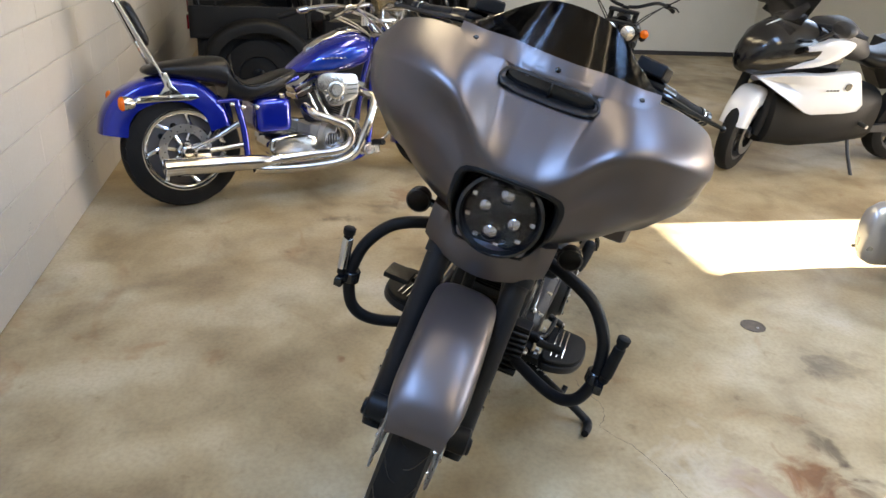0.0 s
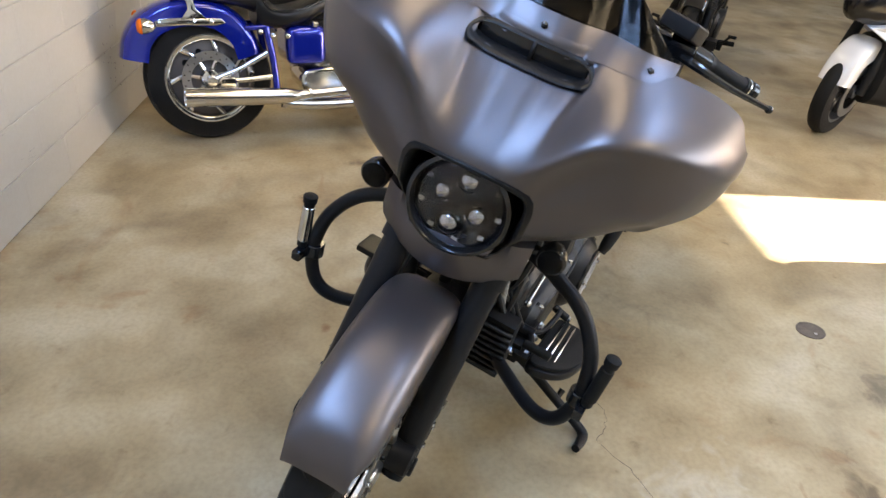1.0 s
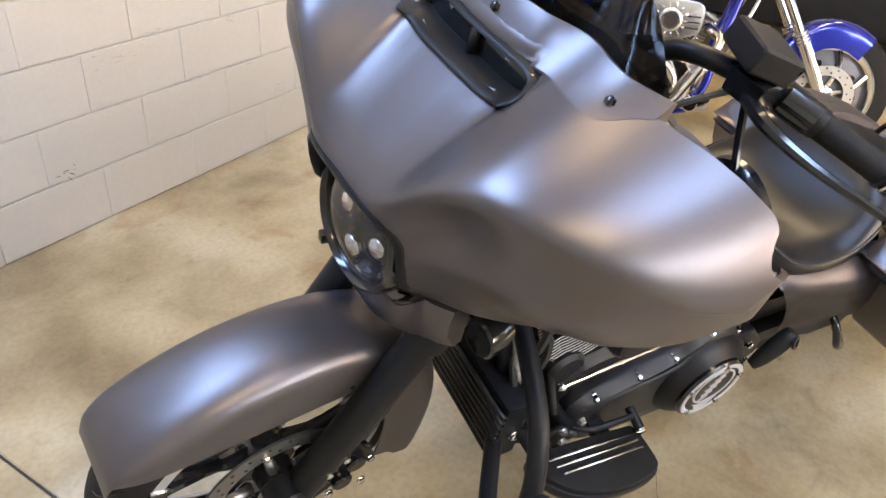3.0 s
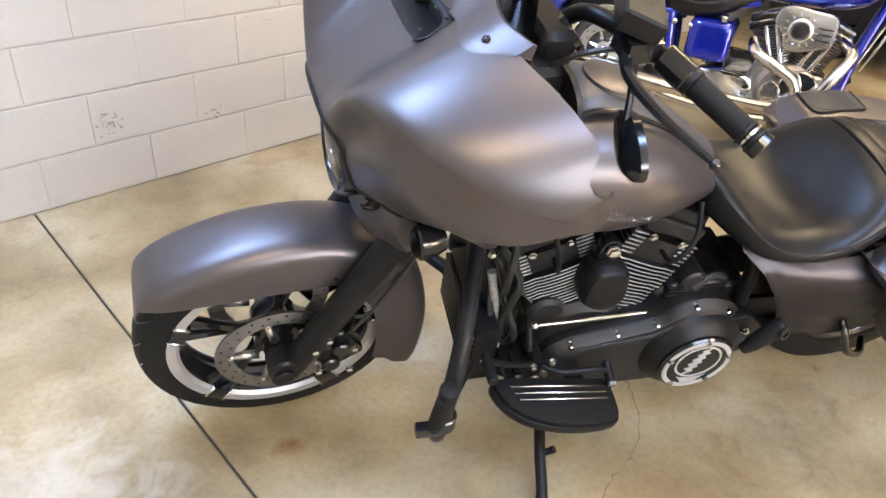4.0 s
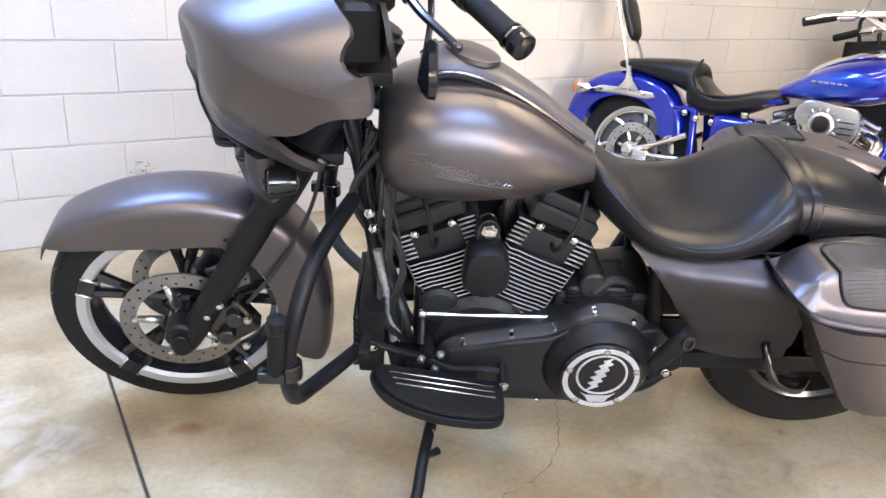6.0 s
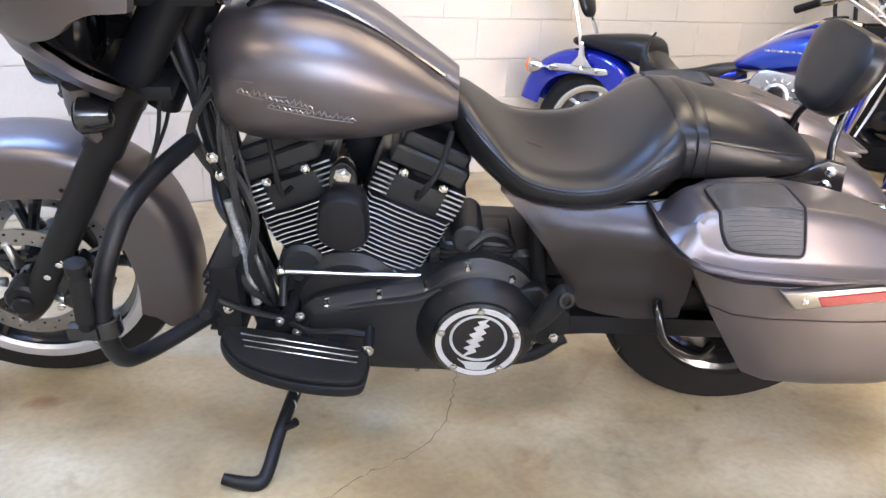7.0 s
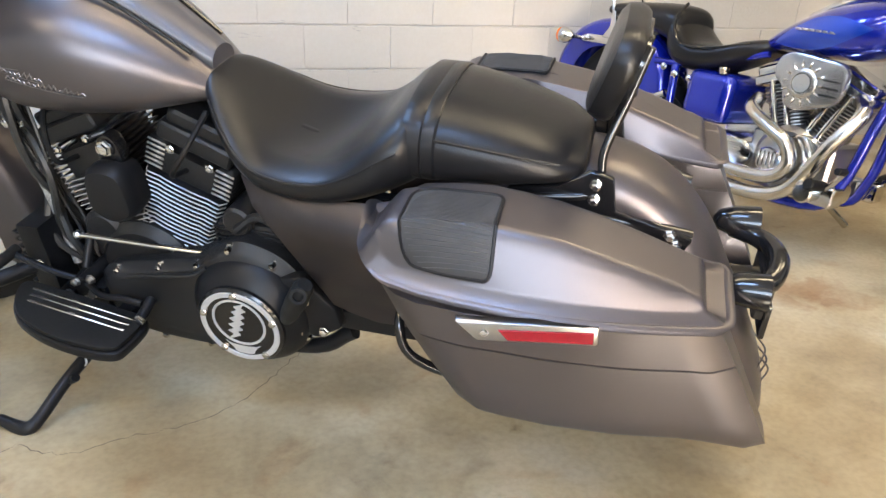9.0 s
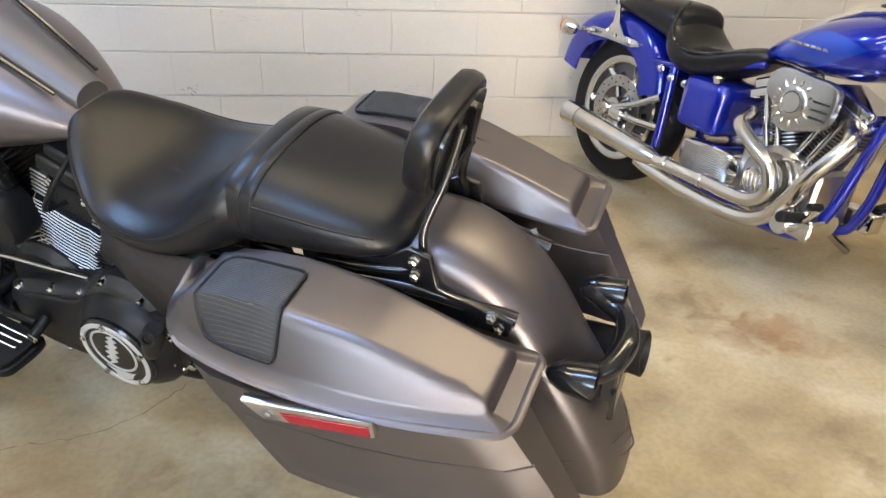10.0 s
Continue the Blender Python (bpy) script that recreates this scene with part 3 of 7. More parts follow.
def fender_rings():
    line = spline([(x, 0, z) for x, z in FEND], 4)
    rings = []
    for i, p in enumerate(line):
        d = (line[min(i + 1, len(line) - 1)] - line[max(i - 1, 0)]).normalized()
        inn = V((-d.z, 0, d.x))
        if inn.dot(FA - p) < 0:
            inn = -inn
        front = min(1, max(0, (p.x - 1.40) / 0.08))
        down = (inn * (1 - front) + V((0, 0, -1)) * front).normalized()
        depth = max(0.012, (p.z - 0.551)) * front + 0.138 * (1 - front)
        if i > len(line) - 5:
            depth *= 1 - 0.12 * (i - len(line) + 5)
        w = 0.088 - 0.028 * max(0, (p.x - 1.79) / 0.115) ** 2.2
        crown = min(0.04, depth * 0.6)
        outer = []
        for k in range(13):
            a = -math.pi / 2 + math.pi * k / 12
            outer.append((w * math.copysign(abs(math.sin(a)) ** 0.8, a), crown * (1 - math.cos(a)) ** 1.2))
        prof = [(-w * 0.99, depth)] + outer + [(w * 0.99, depth)]
        ring = [p + V((0, y, 0)) + down * t for y, t in prof]
        ring += [p + V((0, y * 0.93, 0)) + down * min(depth - 0.001, t + 0.006) for y, t in reversed(prof)]
        rings.append(ring)
    return rings


ff = part("front_fender", loft(fender_rings()), M_PAINT, bike, "satin charcoal painted fender", m=STEER, sharp=60)
for sx in (-1, 1):
    for bx in (1.475, 1.445):
        part("fender_screw", bolt((bx, sx * 0.0885, 0.572), (0, sx, 0), 0.004, 0.003), M_MATTE, ff, m=STEER)

# fork, calipers
for sy in (1, -1):
    y = 0.113 * sy
    leg = part("fork_leg", join(tube([(1.616, y, 0.262), (1.59, y, 0.298), (1.533, y, 0.39), (1.348, y, 0.71), (1.308, y, 0.775)], [0.026, 0.034, 0.033, 0.034, 0.036], 18, 4)), M_MATTE, bike, "matte black fork slider", m=STEER)
    part("fork_cover", tube([(1.363, y, 0.682), (1.29, y, 0.81), (1.17, y, 1.01)], 0.041, 18, 2), M_MATTE, leg, m=STEER)
    part("axle_clamp", rod((1.604, y - 0.03, 0.322), (1.604, y + 0.03, 0.322), 0.038, None, 20, 0.006), M_MATTE, leg, m=STEER)
    part("caliper", join(box(-0.055, 0.05, -0.026, 0.026, -0.055, 0.055, 0.014, 3, Matrix.Translation((1.485, y * 0.9, 0.345)) @ pose(0, 0, 0, 0, 30, 0)), rod((1.47, y + sy * 0.012, 0.37), (1.47, y + sy * 0.034, 0.37), 0.022, None, 16, 0.004), rod((1.495, y + sy * 0.012, 0.315), (1.495, y + sy * 0.034, 0.315), 0.022, None, 16, 0.004)), M_GLOSS, leg, "black brake caliper", m=STEER)
    for q in ((1.532, 0.388), (1.50, 0.42), (1.44, 0.37), (1.525, 0.30), (1.45, 0.285)):
        part("caliper_bolt", bolt((q[0], y + sy * 0.028, q[1]), (0, sy, 0), 0.008, 0.008), M_CHROME, leg, m=STEER)
    part("brake_hose", tube([(1.44, y, 0.40), (1.38, y * 0.9, 0.47), (1.31, y * 0.8, 0.58), (1.26, y * 0.6, 0.70), (1.24, y * 0.5, 0.85)], 0.005, 6, 5), M_CABLE, leg, m=STEER)

# fairing: one bowed shell with a ridge that runs out into both wings
ZTOP = [(0, 1.252), (0.12, 1.251), (0.22, 1.245), (0.28, 1.24), (0.34, 1.232), (0.40, 1.213), (0.44, 1.186), (0.46, 1.15), (0.467, 1.11)]
ZLOW = [(0, 0.80), (0.09, 0.79), (0.14, 0.80), (0.2, 0.822), (0.25, 0.848), (0.285, 0.868), (0.325, 0.892), (0.352, 0.925), (0.375, 0.98), (0.395, 1.006), (0.43, 1.02), (0.45, 1.042), (0.467, 1.08)]
ZRID = [(0, 1.0), (0.08, 1.01), (0.12, 1.062), (0.17, 1.125), (0.22, 1.15), (0.3, 1.157), (0.4, 1.138), (0.467, 1.095)]
SLOPE = [(0, 0.86), (0.1, 0.88), (0.14, 1.25), (0.2, 2.4), (0.3, 3.0), (0.4, 3.0), (0.467, 2.2)]


def step(v):
    v = min(1, max(0, v))
    return v * v * (3 - 2 * v)


def eased(table, x, r=0.035):
    return sum(lerp(table, abs(x + r * k / 4)) for k in range(-4, 5)) / 9


def fair_x(y, z):
    y = abs(y)
    xr = 1.15 + 0.352 * max(0, 1 - (y / 0.473) ** 2.3) ** (1 / 2.3)
    zr = eased(ZRID, y, 0.045)
    cheek = step((y - 0.09) / 0.05)
    if z >= zr:
        t, tm = z - zr, max(0.02, eased(ZTOP, y, 0.03) - zr)
        s = 0.012 + 0.05 * max(0, y - 0.1)
        w = 0.025 + 0.22 * max(0, y - 0.1)
        full = (math.sqrt(tm * tm + s * s) - s) * (math.sqrt(t * t + w * w) - w) / (math.sqrt(tm * tm + w * w) - w)
        x = xr - eased(SLOPE, y, 0.075) * full * 1.06
        if 1.07 < z < 1.215:
            x -= 0.010 * step((0.128 - 0.22 * (1.2 - z) - y) / 0.011) * min(1, (z - 1.07) / 0.1)
    else:
        t = zr - z
        x = xr - (0.12 * (math.sqrt(t * t + 0.0016) - 0.04) + 0.5 * t * t) * cheek - 0.35 * t * t * (1 - cheek)
        x -= 0.02 * math.sin(min(1, t / 0.12) * math.pi) * math.exp(-((y - 0.19) / 0.08) ** 2)
        x += 0.014 * math.exp(-((y - 0.34) / 0.08) ** 2 - ((z - 1.05) / 0.05) ** 2)
        roll = max(0, (0.1 - (z - eased(ZLOW, y, 0.04))) / 0.1) ** 1.5
        wing = step((y - 0.30) / 0.08)
        x -= (0.105 - 0.08 * wing) * roll * cheek + 0.05 * roll * (1 - cheek)
        x -= 0.022 * step((1.015 - z) / 0.06) * step((y - 0.22) / 0.1)
    return x


def fairing_column(y, back, inset):
    """Points from the lower edge over the ridge to the upper edge."""
    a, c_ = eased(ZLOW, abs(y), 0.014), eased(ZTOP, abs(y), 0.03)
    i_ = min(inset, 0.4 * (c_ - a))
    a, c_ = a + i_, c_ - i_
    r_ = min(max(eased(ZRID, abs(y), 0.045), a + 0.2 * (c_ - a)), c_ - 0.2 * (c_ - a))
    zs = [a + (r_ - a) * k / 16 for k in range(16)] + [r_ + (c_ - r_) * k / 24 for k in range(25)]
    return [V((fair_x(y, z) - back, y * (1 - 1.6 * inset), z)) for z in zs]


def fairing_columns():
    """All columns from wing to wing, each wing closed by a short rounded flank."""
    cols = [fairing_column(0.466 * math.sin(math.pi / 2 * k / 120), 0, 0) for k in range(-120, 121)]
    for end, sy in ((cols[0], -1), (cols[-1], 1)):
        flank = [[V((p.x + (1.163 + 5 * (p.z - 1.1) ** 2 - p.x) * f, sy * (0.466 + 0.003 * math.sin(math.pi * f) - 0.007 * f), p.z)) for p in end] for f in (0.25, 0.5, 0.75, 1.0)]
        cols = cols + flank if sy > 0 else flank[::-1] + cols
    return cols


def fairing_shell():
    bm = bmesh.new()
    grid = [[bm.verts.new(p) for p in col] for col in fairing_columns()]
    for a, b_ in zip(grid, grid[1:]):
        for k in range(40):
            q = (a[k], a[k + 1], b_[k + 1], b_[k])
            c = sum((v.co for v in q), V()) / 4
            if abs(c.y) < 0.117 and 1.173 < c.z < 1.207:
                continue
            if min(abs(v.co.y / 0.129) ** 4.5 + abs((v.co.z - 0.887) / 0.108) ** 4.5 for v in q) < 1:
                continue
            bm.faces.new(q)
    return bm


fb = fairing_shell()
bmesh.ops.recalc_face_normals(fb, faces=fb.faces)
if sum(f_.normal.x for f_ in fb.faces) < 0:
    bmesh.ops.reverse_faces(fb, faces=fb.faces)
fairing = part("fairing", fb, M_PAINT, bike, "satin charcoal batwing fairing", m=STEER, sharp=50)
inn_f = bmesh.new()
ig = []
for k in range(-20, 21):
    y = 0.445 * k / 20
    back = 0.012 + 0.08 * (1 - (y / 0.445) ** 2)
    a_, c_ = eased(ZLOW, abs(y), 0.02) + 0.012, eased(ZTOP, abs(y), 0.03) - 0.012
    ig.append([inn_f.verts.new((fair_x(y, a_ + (c_ - a_) * q / 12) - back, y, a_ + (c_ - a_) * q / 12)) for q in range(13)])
for a_, b_ in zip(ig, ig[1:]):
    for q in range(12):
        inn_f.faces.new((a_[q], a_[q + 1], b_[q + 1], b_[q]))
fe_cols = fairing_columns()
fe_out = [c_[-1] for c_ in fe_cols] + fe_cols[-1][-2:0:-1] + [c_[0] for c_ in fe_cols[::-1]] + fe_cols[0][1:-1]
fe_in = [V((p.x - 0.006, p.y * 0.975, p.z + (1.06 - p.z) * 0.06)) for p in fe_out]
part("fairing_edge", loft([fe_out + fe_out[:1], fe_in + fe_in[:1]], False, False), M_PAINT, fairing, "painted returned edge", m=STEER)
part("inner_fairing", inn_f, M_GLOSS, fairing, "glossy black inner fairing", m=STEER)
part("dash", join(box(1.12, 1.22, -0.20, 0.20, 1.04, 1.16, 0.03, 3), box(1.10, 1.17, -0.17, 0.17, 1.13, 1.205, 0.03, 3)), M_MATTE, fairing, "black instrument dash", m=STEER)
for gy in (-0.13, 0.13):
    part("gauge", lathe([(0, 0.04), (0.012, 0.04), (0.014, 0.034), (0.008, 0.032)], (1.103, gy, 1.172), (-0.8, 0, 0.6), 24), M_GLOSS, fairing, m=STEER)
    part("speaker", lathe([(0, 0.06), (0.01, 0.058), (0.006, 0.045), (0.002, 0.01)], (1.12, gy * 1.5, 1.10), (-1, 0, 0.2), 24), M_GRILLE, fairing, m=STEER)
# air slot under the shield
part("air_slot", box(1.24, 1.316, -0.112, 0.112, 1.171, 1.209, 0.004), M_GLOSS, fairing, "black air intake slot", m=STEER)
vr = []
for k in range(64):
    a = 2 * math.pi * k / 64
    c_, s_ = math.copysign(abs(math.cos(a)) ** 0.45, math.cos(a)), math.copysign(abs(math.sin(a)) ** 0.75, math.sin(a))
    ring = []
    for g, dx in ((0.003, -0.012), (0.002, 0.001), (0.0, 0.0025), (-0.003, 0.0015), (-0.005, -0.006), (-0.006, -0.045)):
        y, z = (0.126 + g - 0.012 * max(0, -s_)) * c_, 1.19 + (0.022 + g) * s_
        ring.append(V((fair_x(0.126 * c_, z) + dx + (0.008 if abs(y) < 0.12 else 0.004), y, z)))
    vr.append(ring)
vr.append(vr[0])
part("slot_frame", loft(vr, False, False), M_MATTE, fairing, "matte black slot surround", m=STEER)
part("slot_bar", box(1.295, 1.33, -0.003, 0.003, 1.17, 1.21), M_MATTE, fairing, m=STEER)
# shield with its painted base strip
strip = []
for k in range(41):
    y = -0.262 + 0.524 * k / 40
    x = fair_x(y, 1.243)
    z1 = 1.262 - 0.25 * abs(y) ** 3
    zb = min(1.244, eased(ZTOP, y, 0.03)) - 0.044 / math.sqrt(1 + eased(SLOPE, y, 0.075) ** 2) * (1 - 0.9 * step((abs(y) - 0.225) / 0.037))
    strip.append([V((fair_x(y, zb) + 0.002, y, zb)), V((x + 0.003, y, 1.246)), V((x - 0.012, y, z1)), V((x - 0.018, y, z1 - 0.002)), V((x - 0.014, y, 1.23))])
part("shield_trim", loft(strip, True, True), M_PAINT, fairing, "painted strip clamping the shield", m=STEER)
sh = []
for k in range(41):
    y = -0.258 + 0.516 * k / 40
    x = fair_x(y, 1.243) - 0.014
    top = 1.375 - 1.5 * abs(y) ** 2.2
    sh.append([V((x - (q * (top - 1.25)) * 0.72, y * (1 - 0.30 * q), 1.252 + q * (top - 1.25))) for q in (0, 0.25, 0.5, 0.75, 1)])
shb = loft(sh, False, False)
bmesh.ops.solidify(shb, geom=shb.faces[:], thickness=0.004)
part("shield", shb, M_SMOKE, fairing, "dark smoked low windshield", m=STEER)
for y in (-0.215, 0, 0.215):
    part("shield_screw", bolt((fair_x(y, 1.238) + 0.003, y, 1.238), (0.7, 0, 0.5), 0.006, 0.006), M_GLOSS, fairing, m=STEER)
# headlamp
HL = V((1.407, 0, 0.892))
lamp = part("headlamp", lathe([(-0.05, 0.07), (0.0, 0.112), (0.045, 0.113), (0.058, 0.109), (0.062, 0.101), (0.055, 0.096), (0.04, 0.093)], HL, (1, 0, 0.05), 48, False), M_GLOSS, fairing, "round black LED headlamp", m=STEER)
hs = smooth_outline([(-0.116, 0.994), (0, 1.008), (0.116, 0.994), (0.137, 0.92), (0.114, 0.80), (0, 0.77), (-0.114, 0.80), (-0.137, 0.92)], 4)
part("lamp_surround", loft([[V((fair_x(y * k_, 0.888 + (z - 0.888) * k_) + dx, y * k_, 0.888 + (z - 0.888) * k_)) for y, z in hs] for k_, dx in ((1.03, -0.006), (1.025, 0.003), (1.0, 0.005), (0.95, 0.004), (0.92, -0.002), (0.89, -0.014))] + [[V((xx, y * k_, 0.888 + (z - 0.888) * k_)) for y, z in hs] for k_, xx in ((0.86, 1.385), (0.3, 1.36))], False), M_MATTE, lamp, "black lamp surround", m=STEER)
part("reflector_bowl", lathe([(0.0, 0.0), (0.004, 0.06), (0.02, 0.093)], HL, (1, 0, 0.05), 32, False), M_GLOSS, lamp, m=STEER)
for ly, lz, lr in ((0.0, 0.045, 0.028), (0.036, -0.014, 0.026), (-0.04, 0.006, 0.024), (-0.009, -0.05, 0.028)):
    part("projector_lens", join(ball(HL + V((0.016, ly, lz)), lr, (0.7, 1, 1), 18)), M_CHROME, lamp, "bright LED projector", m=STEER)
    part("projector_ring", lathe([(0, lr * 1.25), (0.012, lr * 1.25), (0.012, lr)], HL + V((0.008, ly, lz)), (1, 0, 0), 20, False), M_GLOSS, lamp, m=STEER)
for k in range(9):
    a = 2 * math.pi * k / 9
    part("led_facet", box(-0.004, 0.004, -0.007, 0.007, -0.006, 0.006, 0.001, 1, Matrix.Translation(HL + V((0.02, 0.078 * math.cos(a), 0.078 * math.sin(a))))), M_CHROME, lamp, m=STEER)
lens = part("lens", lathe([(0.048, 0.096), (0.057, 0.082), (0.066, 0.052), (0.07, 0.018), (0.07, 0.0)], HL, (1, 0, 0.05), 40, False), M_TINT, lamp, "clear domed lens", m=STEER)
lens.visible_shadow = False
# chin skirt across the fork, with the two turn signals
chin = []
for k in range(25):
    a = -1 + 2 * k / 24
    y = 0.17 * a
    x = 1.444 - 2.5 * y * y
    rc_ = 0.025 * step((0.135 - abs(y)) / 0.03)
    lowz = 0.724 - 0.03 * (1 - a * a)
    chin.append([V((x + 0.004 - rc_, y, 0.83)), V((x + 0.006 - rc_, y, 0.80)), V((x + 0.002 - 0.2 * rc_, y, 0.765)), V((x - 0.022, y, lowz)), V((x - 0.034, y, lowz + 0.01)), V((x - 0.03 - rc_, y, 0.835))])
part("fork_skirt", loft(chin, True, True), M_PAINT, fairing, "painted skirt under the headlamp", m=STEER)
for sy in (1, -1):
    sig = part("turn_signal", lathe([(-0.045, 0.008), (-0.04, 0.022), (-0.015, 0.032), (0.012, 0.034), (0.016, 0.03)], (1.338, 0.214 * sy, 0.803), (1, 0, 0), 24), M_GLOSS, fairing, "black bullet turn signal", m=STEER)
    part("signal_lens", lathe([(0.012, 0.03), (0.02, 0.027), (0.025, 0.015), (0.026, 0)], (1.338, 0.214 * sy, 0.803), (1, 0, 0), 20, False), M_SMOKE, sig, "smoked lens", m=STEER)
    part("signal_stem", rod((1.323, 0.12 * sy, 0.79), (1.323, 0.195 * sy, 0.80), 0.011), M_GLOSS, sig, m=STEER)
part("triple_clamp", join(box(1.20, 1.36, -0.15, 0.15, 0.80, 0.83, 0.01), box(1.10, 1.26, -0.15, 0.15, 0.98, 1.01, 0.01), rod((1.25, 0, 0.74), (1.10, 0, 1.05), 0.035)), M_MATTE, bike, m=STEER)

# handlebar with grips, levers, reservoirs
bar = part("handlebar", tube([(0.95, -0.40, 1.19), (1.02, -0.28, 1.225), (1.09, -0.16, 1.235), (1.10, -0.06, 1.16), (1.10, 0.06, 1.16), (1.09, 0.16, 1.235), (1.02, 0.28, 1.225), (0.95, 0.40, 1.19)], 0.0145, 12, 6), M_MATTE, bike, "black handlebar", m=STEER)
for sy in (1, -1):
    g0, g1 = V((0.993, 0.328 * sy, 1.213)), V((0.936, 0.436 * sy, 1.184))
    d = (g1 - g0).normalized()
    part("grip", lathe([(0, 0.017), (0.006, 0.0195), (0.06, 0.019), (0.12, 0.0195), ((g1 - g0).length, 0.0195)], g0, d, 20), M_RUBBER, bar, "black rubber grip", m=STEER)
    for k_ in range(3):
        part("grip_ring", lathe([(0, 0.0195), (0.001, 0.0225), (0.005, 0.0225), (0.006, 0.0195)], g1 - d * (0.004 + 0.009 * k_), d, 20, False), M_CHROME if k_ == 1 else M_MATTE, bar, "grip ring", m=STEER)
    part("grip_end", lathe([(0, 0.019), (0.003, 0.022), (0.016, 0.022), (0.019, 0.016)], g1, d, 20), M_GLOSS, bar, "black grip end", m=STEER)
    part("switch_housing", rod(g0 - d * 0.065, g0 - d * 0.004, 0.024, None, 18, 0.006), M_GLOSS, bar, m=STEER)
    part("switch_ring", rod(g0 - d * 0.008, g0 + d * 0.002, 0.0225), M_MATTE, bar, m=STEER)
    part("lever_perch", box(-0.03, 0.03, -0.028, 0.028, -0.018, 0.018, 0.008, 2, Matrix.Translation(g0 - d * 0.085 + V((0.028, 0, 0.006)))), M_GLOSS, bar, m=STEER)
    part("reservoir", box(-0.032, 0.04, -0.042, 0.042, -0.018, 0.02, 0.01, 3, Matrix.Translation(g0 - d * 0.10 + V((0.02, 0, 0.042))) @ pose(0, 0, 0, 0, -15, -26 * sy)), M_MATTE, bar, "black fluid reservoir", m=STEER)
    pv = g0 - d * 0.075 + V((0.055, 0, 0.0))
    part("lever", join(tube([pv, pv + V((0.018, 0.05 * sy, -0.004)), pv + V((0.002, 0.12 * sy, -0.018)), pv + V((-0.042, 0.215 * sy, -0.036))], [0.011, 0.0095, 0.0075, 0.006], 8, 6), ball(pv + V((-0.043, 0.217 * sy, -0.037)), 0.009)), M_GLOSS, bar, "black hand lever", m=STEER)
    part("control_cable", tube([g0 - d * 0.1 + V((0.03, 0, -0.01)), V((1.14, 0.20 * sy, 1.18)), V((1.19, 0.12 * sy, 1.05)), V((1.20, 0.10 * sy, 0.88)), V((1.14, 0.09 * sy, 0.7))], 0.005, 6, 5), M_CABLE, bar, m=STEER)
    mir = part("mirror", loft([[V((1.045 + dx + 0.12 * math.cos(t) * 0.055, sy * (0.318 + 0.06 * math.cos(t) * k_ * (1 + 0.12 * math.cos(2 * t))), 1.09 + 0.043 * math.sin(t) * k_ - 0.012 * math.cos(t))) for t in np.linspace(0, 2 * math.pi, 24, endpoint=False)] for dx, k_ in ((-0.004, 0.9), (0.0, 1.0), (0.012, 0.96), (0.022, 0.7), (0.026, 0.3))]), M_GLOSS, bar, "black rear-view mirror under the bar", m=STEER)
    part("mirror_stem", tube([(1.05, 0.25 * sy, 1.21), (1.05, 0.27 * sy, 1.16), (1.06, 0.30 * sy, 1.11)], 0.006, 8, 4), M_GLOSS, mir, m=STEER)

# fuel tank and console
TANK = [(1.115, 0.845, 0.06, 0.05, 0.05), (1.108, 0.845, 0.12, 0.085, 0.085), (1.085, 0.835, 0.165, 0.115, 0.112), (1.03, 0.83, 0.19, 0.14, 0.124), (0.95, 0.825, 0.196, 0.15, 0.122), (0.87, 0.82, 0.19, 0.14, 0.112), (0.79, 0.81, 0.168, 0.112, 0.095), (0.72, 0.795, 0.135, 0.08, 0.066), (0.66, 0.778, 0.10, 0.05, 0.036), (0.62, 0.766, 0.07, 0.03, 0.018), (0.605, 0.762, 0.05, 0.018, 0.01)]
ins = spline([(t[0], t[1], t[2]) for t in TANK], 4)
ins2 = spline([(t[3], t[4], 0) for t in TANK], 4)
tank = part("fuel_tank", loft([oval(p.x, p.y, p.z, q.x, 2.5, 36, 0, q.y) for p, q in zip(ins, ins2)]), M_PAINT, bike, "satin charcoal fuel tank")
con = spline([(1.03, 0.962, 0.085), (0.98, 0.99, 0.082), (0.90, 0.975, 0.075), (0.80, 0.925, 0.062), (0.70, 0.858, 0.05), (0.635, 0.812, 0.042)], 4)
part("console", loft([[V((p.x, p.z * math.cos(a) * 1.0, p.y + 0.03 * max(-0.6, math.sin(a)) ** 1)) for a in np.linspace(0, 2 * math.pi, 20, endpoint=False)] for p in con]), M_DARKPAINT, tank, "dark console along the tank top")
for sy in (1, -1):
    part("console_seam", tube([(p.x, sy * (p.z + 0.012), p.y + 0.008) for p in con[::3]], 0.0045, 6, 3), M_GLOSS, tank, "black rubber seam")
part("fuel_door", lathe([(0.018, 0.062), (0.028, 0.06), (0.032, 0.05), (0.033, 0)], (0.925, 0, 0.985), (-0.22, 0, 1), 32), M_PAINT, tank, "oval fuel door")
# relief badge on both sides: two slanted rows of plain raised scribble, each with a swash and an underline
rb_ = random.Random(3)
